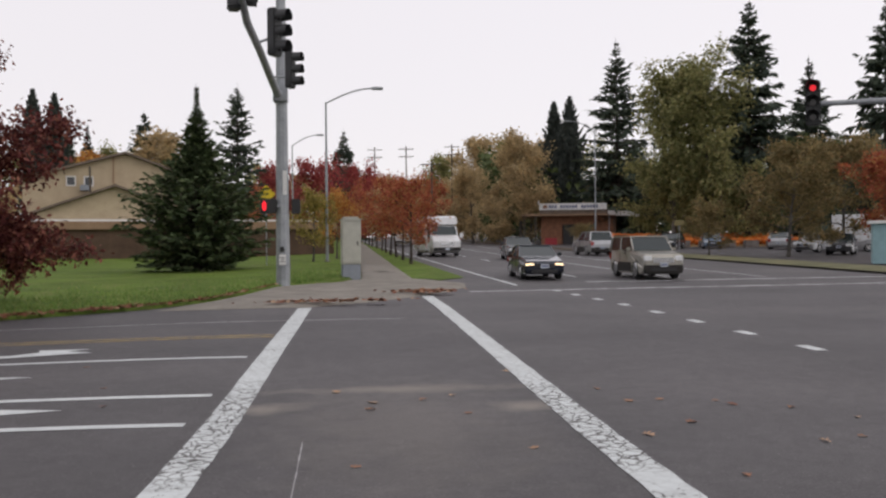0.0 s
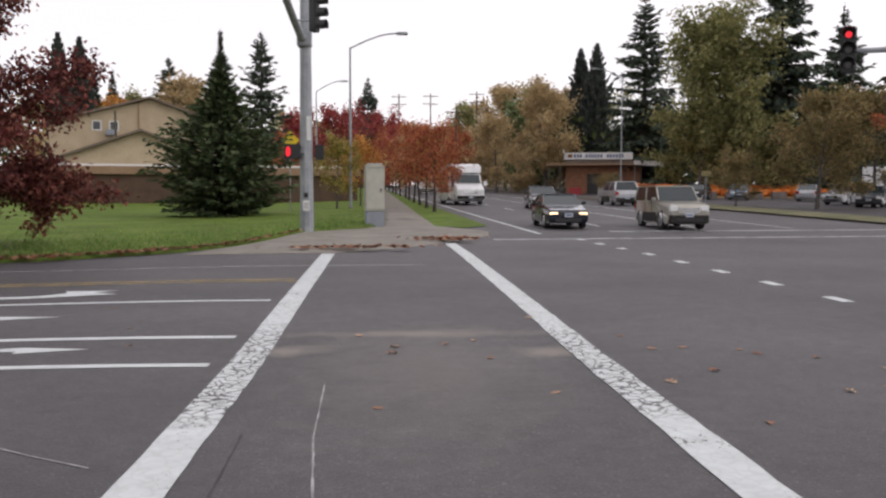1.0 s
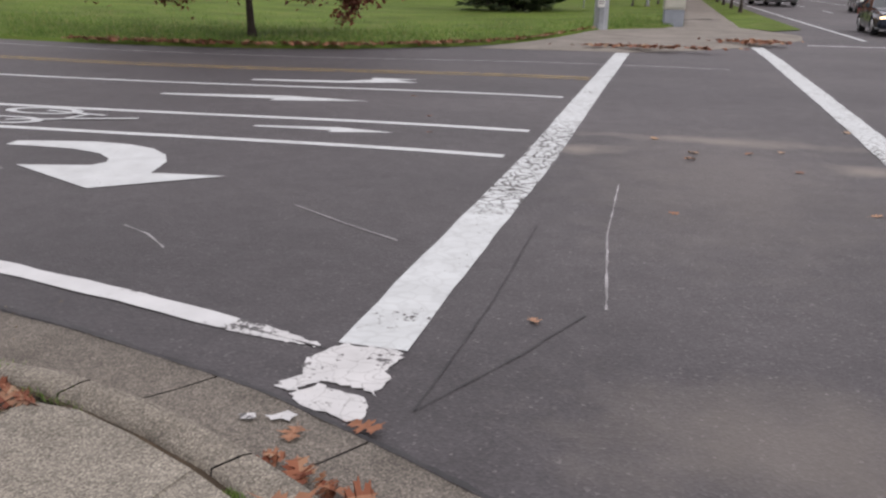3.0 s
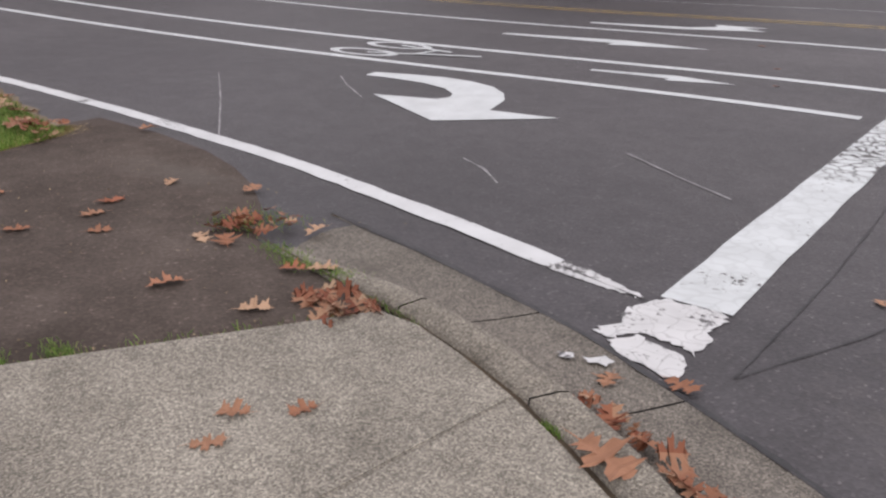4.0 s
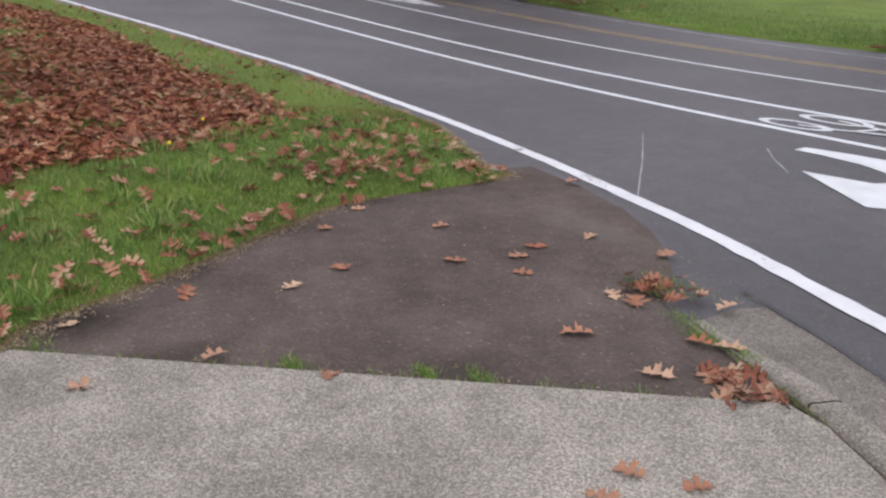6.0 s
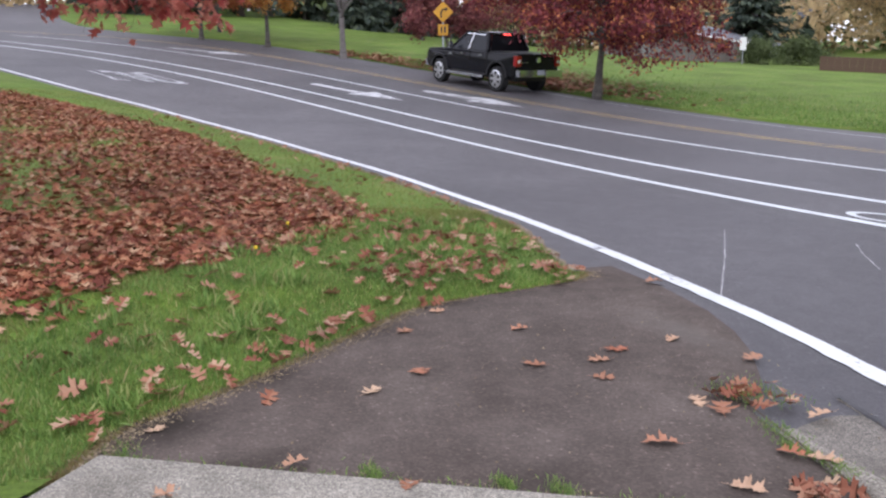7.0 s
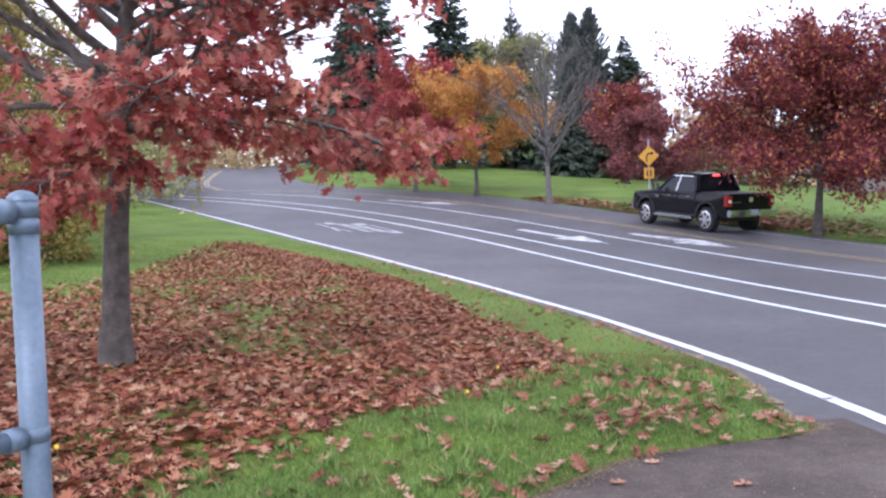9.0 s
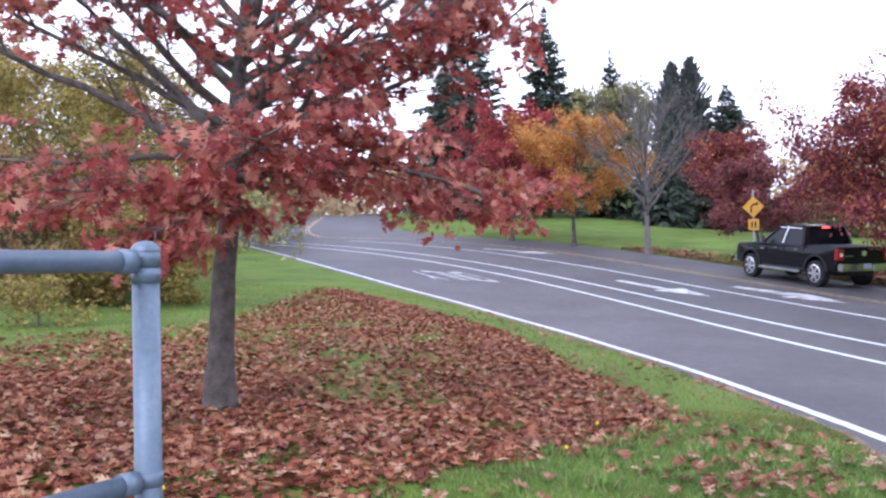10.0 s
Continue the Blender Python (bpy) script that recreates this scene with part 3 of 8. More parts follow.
# the near corner: tarmac path, two concrete slabs, kerb and gutter
KERB_IN = [(-3.15, 2.8), (-2.6, 2.66), (-2.06, 2.525), (-1.85, 2.465), (-1.58, 2.37), (-1.3, 2.25), (-1.02, 2.09), (-0.75, 1.92), (-0.38, 1.66), (0.0, 1.32), (0.4, 0.9), (0.8, 0.39), (1.1, -0.28), (1.4, -30.0)]
KERB_OUT = [(-3.14, 2.88), (-2.57, 2.755), (-2.0, 2.66), (-1.76, 2.595), (-1.49, 2.5), (-1.2, 2.37), (-0.92, 2.22), (-0.64, 2.03), (-0.24, 1.77), (0.15, 1.42), (0.57, 0.99), (0.98, 0.46), (1.29, -0.2), (1.6, -30.0)]
GUTTER = [(-3.14, 3.33), (-2.4, 3.15), (-1.8, 2.97), (-1.55, 2.9), (-1.3, 2.81), (-1.0, 2.67), (-0.72, 2.54), (-0.4, 2.38), (0.02, 2.1), (0.42, 1.75), (0.84, 1.32), (1.28, 0.75), (1.62, 0.0), (1.95, -30.0)]


def densify(pts, k):
    return [(a[0] + (b[0] - a[0]) * i / k, a[1] + (b[1] - a[1]) * i / k) for a, b in zip(pts, pts[1:]) for i in range(k)] + [pts[-1]]


def between(a, b, t):
    return [(p[0] + (q[0] - p[0]) * t, p[1] + (q[1] - p[1]) * t) for p, q in zip(a, b)]


def kerb_lengths(name, rows, heights, breaks, label, material):
    """A kerb cast in lengths with open joints between them."""
    base_ob = thing(name, Matrix(), label, "kerb")
    base_ob["kind"] = "structure"
    for a, b in zip(breaks, breaks[1:]):
        cut = [[p for p in r[a:b + 1]] for r in rows]
        for r in cut:
            for end, inner in ((0, 1), (-1, -2)):
                dx, dy = r[inner][0] - r[end][0], r[inner][1] - r[end][1]
                d = math.hypot(dx, dy) or 1
                r[end] = (r[end][0] + dx / d * 0.005, r[end][1] + dy / d * 0.005)
        v, f = loft(cut, lambda x, y, k: gz(x, y) + heights[k] * min(1, max(-0.6, (x + 2.95) / 0.8)) + 0.003 * noise.noise((x * 3, y * 3, 1)))
        mesh_object("kerb_length", v, [g[::-1] for g in f], M[material], base_ob, smooth=True)
    return base_ob


ki, ko, gu = densify(KERB_IN, 6), densify(KERB_OUT, 6), densify(GUTTER, 6)
kerb_lengths("kerb", [ki, between(ki, ko, 0.06), between(ki, ko, 0.7), between(ki, ko, 0.92), ko, between(ko, gu, 0.04)], [-0.03, 0.058, 0.07, 0.066, 0.045, 0.0], [0, 13, 31, 48, 64, 78], "weathered concrete kerb round the corner, lowered for the ramp", "kerb")
kerb_lengths("gutter", [ko, between(ko, gu, 0.12), between(ko, gu, 0.5), between(ko, gu, 0.97), gu], [0.012, 0.012, 0.01, 0.014, -0.03], [0, 17, 33, 50, 66, 78], "concrete gutter pan beside the kerb", "gutter")
ribbon("asphalt_joint", gu[:70], 0.022, M["tar"], "dark open joint between gutter and asphalt", z=0.018, step=0.1, ragged=0.007, seed=41)
# a fillet of packed soil in the crack between slab and kerb
v, f = loft([between(ki, ko, -0.1), between(ki, ko, 0.04)], lambda x, y, k: gz(x, y) + 0.032)
tagged(mesh_object("joint_soil", v, [g[::-1] for g in f], M["soil"]), "dark soil packed in the joint beside the kerb", "joint", kind="structure")
flat_patch("tarmac_path", [(-3.78, -0.22), (-2.05, 2.5)] + KERB_IN[:2][::-1] + [(-3.3, 3.0), (-3.55, 3.2), (-3.9, 3.45), (-4.3, 3.66), (-4.8, 3.84), (-5.5, 3.98), (-6.35, 4.05), (-6.4, 3.3), (-6.1, 2.3), (-5.6, 1.2), (-4.9, 0.3), (-4.2, -0.2)], 0.03, M["old_asphalt"], "dark patched tarmac path between lawn and kerb", "pavement", 0.3, skirt=0.006)
slabs = thing("pavement", Matrix(), "worn exposed-aggregate concrete pavement slabs on the corner", "pavement")
slabs["kind"] = "structure"


def slab(pts, top):
    bm = bmesh.new()
    f = bm.faces.new([bm.verts.new((x, y, top)) for x, y in pts])
    if f.normal.z < 0:
        f.normal_flip()
    ext = bmesh.ops.extrude_face_region(bm, geom=[f])
    bmesh.ops.translate(bm, verts=[v for v in ext["geom"] if isinstance(v, bmesh.types.BMVert)], vec=(0, 0, -0.12))
    bmesh.ops.recalc_face_normals(bm, faces=bm.faces[:])
    edges = [e for e in bm.edges if all(v.co.z > top - 0.01 for v in e.verts)]
    bmesh.ops.bevel(bm, geom=edges, offset=0.004, segments=2, affect="EDGES")
    part("paving_slab", bm, M["concrete"], slabs)


inner = [(x - 0.02, y - 0.02) for x, y in KERB_IN]
slab([(-3.74, -0.15), (-2.06, 2.45), inner[3], inner[4], (-1.3, 2.215), (-1.362, 1.86), (-1.432, 1.45), (-1.905, -1.69), (-2.36, -1.34)], 0.056)
slab([(-1.291, 2.21)] + inner[6:13] + [(1.3, -2.6), (-0.6, -2.6), (-1.896, -1.69), (-1.423, 1.447), (-1.353, 1.86)], 0.055)

fill = ribbon("joint_fill", [(-1.295, 2.205), (-1.357, 1.86), (-1.427, 1.448), (-1.9, -1.68)], 0.02, M["kerb"], "grit filling the joint between the slabs", z=0.051, step=0.1, ragged=0.002, seed=44)
tagged(fill, "grit filling the joint between the paving slabs", "joint", kind="structure")

back_lawn = flat_patch("back_lawn", [(-3.61, -0.32), (-2.37, -1.36), (-0.62, -2.64), (1.2, -2.64), (1.3, -30), (-3.61, -30)], 0.06, M["lawn"], "green lawn behind the railing", "lawn", 2.0)
# paint torn away at the foot of the crosswalk line
flat_patch("crosswalk_end", [(-1.35, 3.18), (-1.3, 3.28), (-1.26, 3.37), (-1.0, 3.37), (-0.97, 3.3), (-1.0, 3.15), (-0.96, 3.1), (-0.97, 2.94), (-1.06, 2.985), (-1.21, 2.995), (-1.3, 2.88), (-1.36, 2.9), (-1.31, 3.04)], 0.006, M["paint_flaking"], "flaking white paint at the end of the crosswalk line", "road marking", torn=0.008)
flat_patch("crosswalk_end", [(-1.28, 2.86), (-1.2, 2.975), (-0.98, 2.9), (-0.94, 2.78), (-0.98, 2.72), (-1.06, 2.75), (-1.19, 2.79)], 0.006, M["paint_flaking"], "broken white paint beside the gutter", "road marking", torn=0.007)
flat_patch("paint_fleck", [(-1.27, 2.66), (-1.22, 2.71), (-1.16, 2.69), (-1.18, 2.64), (-1.24, 2.63)], 0.022, M["paint_flaking"], "fleck of white paint on the gutter", "road marking", torn=0.006)
flat_patch("paint_fleck", [(-1.37, 2.63), (-1.32, 2.66), (-1.3, 2.62), (-1.35, 2.6)], 0.022, M["paint_flaking"], "fleck of white paint on the gutter", "road marking", torn=0.006)
# saw cuts and sealed cracks
for k, pts in enumerate(([(-0.79, 2.87), (-0.75, 4.1), (-0.76, 5.57)], [(-0.79, 2.87), (-0.5, 3.5), (-0.29, 4.04)], [(-0.2, 4.14), (-0.3, 5.5), (-0.33, 7.03)], [(-1.51, 4.94), (-1.95, 5.2), (-2.44, 5.54)],
                         [(-7.4, 6.15), (-6.26, 5.21), (-5.04, 4.16)], [(-6.23, 6.77), (-5.8, 6.4), (-5.28, 6.02)], [(-3.26, 4.74), (-3.0, 4.6), (-2.75, 4.37)], [(-1.3, 3.3), (-1.8, 3.42), (-2.6, 3.6)])):
    ribbon("sealed_crack", pts, 0.008 if k in (0, 1, 7) else 0.012, M["tar"] if k in (0, 1, 7) else M["chalk"], "thin crack line across the asphalt", z=0.005, step=0.1, ragged=0.004, seed=k + 20)


rim = ribbon("bare_soil_edge", [(-t, patch_edge(t) + 0.04) for t in drange(3.7, 6.15, 0.12)], 0.17, M["dry_soil"], "bare soil edge", z=0.021, step=0.08, ragged=0.045, seed=61)
tagged(rim, "bare brown soil between tarmac path and lawn", "soil", kind="structure")
rim = ribbon("bare_soil_edge", [(-t, patch_edge(t) + 0.02) for t in drange(6.2, 30, 0.5)], 0.12, M["dry_soil"], "bare soil edge", z=0.012, step=0.2, ragged=0.05, seed=62)
tagged(rim, "bare brown soil along the edge of the asphalt", "soil", kind="structure")
tail = [(1.84, 0.07), (1.7, 0.066), (1.6, 0.07), (1.5, 0.06), (1.4, 0.05), (1.33, 0.045), (1.36, 0.02), (1.43, 0.0), (1.5, -0.02), (1.6, -0.045), (1.7, -0.06), (1.84, -0.07)]
flat_patch("edge_line", [(-t, edge_y(t) + o) for t, o in tail], 0.0045, M["paint_flaking"], "scuffed tail of the white edge line", "road marking", torn=0.008)


# ---- foliage makers ----
LEAF_OUT = [(0, -0.5), (0.04, -0.28), (0.25, -0.32), (0.085, -0.12), (0.43, 0.03), (0.1, 0.12), (0.33, 0.36), (0.07, 0.3), (0, 0.54)]
LEAF_OUT = LEAF_OUT + [(-x, y) for x, y in LEAF_OUT[-2:0:-1]]
LOBED_V = np.array([(x, y, 0.16 * abs(x) - 0.1 * y * y) for x, y in LEAF_OUT])
LOBED_F = np.array([(1, 2, 3), (1, 3, 4), (1, 4, 5), (1, 5, 7), (5, 6, 7), (1, 7, 8), (0, 1, 15), (1, 8, 15), (8, 9, 15), (9, 11, 15), (9, 10, 11), (11, 12, 15), (12, 13, 15), (13, 14, 15)])
OAK_HALF = [(0.0, -0.46), (0.035, -0.33), (0.2, -0.38), (0.17, -0.29), (0.25, -0.26), (0.075, -0.17), (0.08, -0.09), (0.33, -0.13), (0.3, -0.03), (0.45, 0.02), (0.29, 0.06), (0.1, 0.06), (0.095, 0.13), (0.27, 0.2), (0.23, 0.27), (0.33, 0.36), (0.15, 0.31), (0.075, 0.27), (0.11, 0.4), (0.03, 0.42), (0.0, 0.55)]


def oak_leaf(wave=lambda x, y: (x, y, 0.35 * abs(x) ** 1.4 - 0.15 * y * y)):
    """Points and triangles of a lobed leaf: strips between the midrib and each side's rim."""
    pts, tris, n = [], [], len(OAK_HALF)
    for side in (1, -1):
        k = len(pts)
        pts += [wave(0, y) for _, y in OAK_HALF] + [wave(side * x, y) for x, y in OAK_HALF]
        for i in range(n - 1):
            a, b, c, d = k + i, k + i + 1, k + n + i + 1, k + n + i
            tris += [(a, d, c), (a, c, b)] if side > 0 else [(a, c, d), (a, b, c)]
    return pts, tris


OAK_V, OAK_F = (np.array(q) for q in oak_leaf())
DIAMOND_V = np.array([(0, -0.5, 0), (0.3, 0.05, 0.1), (0, 0.5, 0), (-0.3, 0.05, 0.1)])
DIAMOND_F = np.array([(0, 1, 2), (0, 2, 3)])
SPRAY_V = np.array([(0, 0, 0), (0.22, 0.35, -0.05), (0.1, 0.75, -0.12), (0, 1.0, -0.22), (-0.1, 0.75, -0.12), (-0.22, 0.35, -0.05)])
SPRAY_F = np.array([(0, 1, 5), (1, 2, 5), (2, 4, 5), (2, 3, 4)])
BLADE_V = np.array([(-0.06, 0, 0), (0.06, 0, 0), (0.03, 0.1, 0.6), (0.0, 0.32, 1.0)])
BLADE_F = np.array([(0, 1, 2), (0, 2, 3)])


def soup(name, tv, tf, pos, rot, size, material, parent=None):
    """Many small copies of one template in one mesh. rot: n x 3 x 3."""
    n, k = len(pos), len(tv)
    v = np.einsum("nij,kj->nki", rot, tv) * np.asarray(size).reshape(n, 1, 1) + np.asarray(pos)[:, None]
    f = (tf[None] + (np.arange(n) * k)[:, None, None]).reshape(-1, 3)
    me = bpy.data.meshes.new(name)
    me.vertices.add(n * k)
    me.vertices.foreach_set("co", v.astype(np.float32).ravel())
    me.loops.add(len(f) * 3)
    me.loops.foreach_set("vertex_index", f.astype(np.int32).ravel())
    me.polygons.add(len(f))
    me.polygons.foreach_set("loop_start", np.arange(0, len(f) * 3, 3, dtype=np.int32))
    me.update(calc_edges=True)
    me.validate()
    me.materials.append(material)
    ob = new(name, me)
    if parent:
        ob.parent = parent
    return ob


def turns(rng, n, tilt=1.0):
    """Random turns: any heading, tipped up to tilt radians."""
    a, b, c = rng.uniform(0, math.tau, n), rng.normal(0, tilt, n), rng.normal(0, tilt, n)
    ca, sa, cb, sb, cc, sc = np.cos(a), np.sin(a), np.cos(b), np.sin(b), np.cos(c), np.sin(c)
    o, z = np.ones(n), np.zeros(n)
    rz = np.array([[ca, -sa, z], [sa, ca, z], [z, z, o]]).transpose(2, 0, 1)
    rx = np.array([[o, z, z], [z, cb, -sb], [z, sb, cb]]).transpose(2, 0, 1)
    ry = np.array([[cc, z, sc], [z, o, z], [-sc, z, cc]]).transpose(2, 0, 1)
    return rz @ rx @ ry


def aim(rng, dirs, roll=0.5):
    """Turns that lay the template's y axis along dirs, roughly face up."""
    y = dirs / np.linalg.norm(dirs, axis=1)[:, None]
    up = np.array([0, 0, 1.0]) + rng.normal(0, roll, dirs.shape)
    x = np.cross(y, up)
    x /= np.linalg.norm(x, axis=1)[:, None] + 1e-9
    return np.stack([x, y, np.cross(x, y)], -1)


def tubes(name, limbs, material, parent, sides=6):
    """Tapered limbs (points, r0, r1) in one mesh."""
    verts, faces = [], []
    for pts, r0, r1 in limbs:
        k = sides if r0 > 0.03 else 4
        pts = [Vector(p) for p in pts]
        start = len(verts)
        for i, p in enumerate(pts):
            d = (pts[min(i + 1, len(pts) - 1)] - pts[max(i - 1, 0)]).normalized()
            a = d.orthogonal().normalized()
            b = d.cross(a)
            r = r0 + (r1 - r0) * (i / (len(pts) - 1)) ** 0.8
            for j in range(k):
                t = math.tau * j / k
                verts.append(p + (a * math.cos(t) + b * math.sin(t)) * r)
        for i in range(len(pts) - 1):
            for j in range(k):
                q = start + i * k
                faces.append((q + j, q + (j + 1) % k, q + k + (j + 1) % k, q + k + j))
    return mesh_object(name, verts, faces, material, parent, smooth=True)


def bend_limb(rnd, p, d, length, segs, wob, lift):
    pts, p, d = [Vector(p)], Vector(p), Vector(d).normalized()
    for _ in range(segs):
        d = (d + Vector((rnd.gauss(0, wob), rnd.gauss(0, wob), rnd.gauss(0, wob) + lift))).normalized()
        p = p + d * (length / segs)
        pts.append(p.copy())
    return pts


def broadleaf(x, y, z, top, radius, trunk_r, fork, bark, leaf, label, seed, n=3500, size=0.22, lobed=False, shape=1.0, limbs_n=15, low=10, droop=0.0, name="tree", sparse=0.0, group="", rise=0.0, thin=1.0, hang=0.0, twigs_n=7, inner=0.25):
    """A broadleaved tree: tapered trunk, limbs, twigs and leaves on the twigs."""
    rnd, rng = random.Random(seed), np.random.default_rng(seed)
    h = top - z
    th = thing(name, pose(x, y, z), label, "tree", group)
    trunk = bend_limb(rnd, (0, 0, -0.1), (0, 0, 1), h * 0.93, 9, 0.035, 0.03)
    limbs = [([(0, 0, -0.15), (0, 0, 0.25)], trunk_r * 1.35, trunk_r), (trunk, trunk_r, trunk_r * 0.12)]
    twigs = []
    for i in range(limbs_n):
        f = (i + 0.5) / limbs_n
        hz = fork + (h * 0.9 - fork) * f ** 1.15
        k = min(len(trunk) - 2, int(hz / (h * 0.93) * 9))
        u = hz / (h * 0.93) * 9 - k
        p = trunk[k].lerp(trunk[k + 1], min(1, u))
        az = i * 2.4 + rnd.uniform(-0.4, 0.4)
        el = radians(low + (62 - low) * f ** (1.5 if hang else 1) + rnd.uniform(-8, 8))
        prof = math.sin(math.pi * min(1, 0.28 + 0.72 * f)) ** shape
        ln = max(0.25 * radius, radius * prof * rnd.uniform(0.8, 1.12)) / max(0.45, math.cos(el))
        ln = min(ln, radius * 1.15, 0.35 * radius + 0.95 * (h - hz) / max(0.2, math.sin(max(el, 0.05))))
        d = (math.cos(az) * math.cos(el), math.sin(az) * math.cos(el), math.sin(el))
        limb = bend_limb(rnd, p, d, ln, 6, 0.12, 0.03 + rise - droop)
        r = trunk_r * (0.36 - 0.2 * f) * thin
        limbs.append((limb, r, r * 0.15))
        for j in range(twigs_n):
            g = inner + (1 - inner) * (j + rnd.random()) / twigs_n
            k = min(5, int(g * 6))
            q = limb[k].lerp(limb[k + 1], g * 6 - k if g < 1 else 1)
            sub = (limb[min(6, k + 1)] - limb[k]).normalized() + Vector((rnd.gauss(0, 0.75), rnd.gauss(0, 0.75), rnd.gauss(0.05 - (hang if i < limbs_n // 3 else 0), 0.45)))
            l2 = ln * rnd.uniform(0.22, 0.42)
            twig = bend_limb(rnd, q, sub, l2, 4, 0.2, -droop)
            limbs.append((twig, r * 0.3, r * 0.06))
            twigs.append(twig)
            for _ in range(2):
                q2 = twig[rnd.randint(1, 3)]
                d2 = sub.normalized() + Vector((rnd.gauss(0, 0.8), rnd.gauss(0, 0.8), rnd.gauss(0, 0.6)))
                t2 = bend_limb(rnd, q2, d2, l2 * 0.6, 3, 0.25, -droop)
                limbs.append((t2, r * 0.14, r * 0.04))
                twigs.append(t2)
    tubes("trunk", limbs[:2], bark, th)
    tubes("branchwork", limbs[2:], bark, th)
    if n:
        segs = np.array([(t[i], t[i + 1]) for t in twigs for i in range(len(t) - 1)])
        if sparse:
            segs = segs[rng.random(len(segs)) > sparse]
        pick = rng.integers(0, len(segs), n)
        u = rng.random((n, 1))
        pos = segs[pick, 0] * (1 - u) + segs[pick, 1] * u + rng.normal(0, size * (0.6 if lobed else 1.15), (n, 3))
        if lobed:
            dirs = segs[pick, 1] - segs[pick, 0]
            dirs = dirs / (np.linalg.norm(dirs, axis=1)[:, None] + 1e-6) + rng.normal(0, 0.7, (n, 3)) + np.array([0, 0, -0.45])
            rot = aim(rng, dirs, 0.6)
        else:
            rot = turns(rng, n, 0.8)
        soup("crown", LOBED_V if lobed else DIAMOND_V, LOBED_F if lobed else DIAMOND_F, pos, rot, size * rng.uniform(0.65, 1.3, n), leaf, th)
    return th


def conifer(x, y, z, top, radius, leaf, label, seed, slim=0.9, n_whorl=26, per=7, spray=0.8, skirt=0.06, droop=0.25, ragged=0.3, fill=7, name="conifer", bark=None, group="", column=False, profile=None):
    """A conifer: straight trunk, whorls of drooping boughs, each hung with sprays."""
    rnd, rng = random.Random(seed), np.random.default_rng(seed)
    h = top - z
    th = thing(name, pose(x, y, z), label, "tree", group)
    limbs = [([(0, 0, -0.2), (0, 0, h * 0.5), (0.02 * h * rnd.uniform(-0.3, 0.3), 0, h)], 0.018 * h + 0.05, 0.01)]
    pos, dirs, sizes = [], [], []
    for w in range(n_whorl):
        f = w / n_whorl
        hz = h * (skirt + (0.985 - skirt) * f)
        if column:
            rr = radius * min(1, 0.1 + (1 - f) / 0.5) * min(1, 0.8 + f)
        elif profile:
            rr = radius * along(profile, f)
        else:
            rr = radius * (1 - f) ** (slim + 0.3 * f) * (1 if f > 0.08 else 0.85) * rnd.uniform(0.75, 1.15)
        gap = not column and not profile and rnd.random() < 0.16
        for b in range(per):
            if gap and rnd.random() < 0.7:
                continue
            az = math.tau * (b + rnd.random() * 0.8) / per + w * 1.3
            ln = max(0.03 * radius, rr * (rnd.uniform(0.8, 1.3) if column else rnd.uniform(1 - ragged, 1.08)))
            el = radians(58 if column else 2 + 30 * f if profile else -18 + 52 * f) + rnd.gauss(0, 0.12)
            d = Vector((math.cos(az) * math.cos(el), math.sin(az) * math.cos(el), math.sin(el)))
            bough = bend_limb(rnd, (0, 0, hz + rnd.uniform(-0.4, 0.4) * h / n_whorl), d, ln, 4, 0.06, -droop * 0.12 + 0.05)
            limbs.append((bough, 0.006 * h * (1 - f) + 0.008, 0.004))
            for k in range(fill):
                g = 0.18 + 0.82 * (k + rnd.random()) / fill
                i = min(3, int(g * 4))
                p = bough[i].lerp(bough[i + 1], min(1, g * 4 - i))
                side = d.cross(Vector((0, 0, 1))) * rnd.choice((-1, 1)) * rnd.uniform(0.2, 1.0)
                pos.append(p)
                dirs.append(d * rnd.uniform(0.4, 1.1) + side + Vector((0, 0, (0.9 if column else -droop) + rnd.gauss(0, 0.2))))
                sizes.append(spray * rnd.uniform(0.6, 1.2) * (0.45 + 0.55 * (1 - f)) * min(1, 0.3 + 2.2 * rr / radius))
    tubes("trunk", limbs, bark or M["bark_dark"], th, 7)
    dirs = np.array([tuple(d) for d in dirs])
    soup("crown", SPRAY_V, SPRAY_F, np.array([tuple(p) for p in pos]), aim(rng, dirs, 0.7), np.array(sizes), leaf, th)
    return th


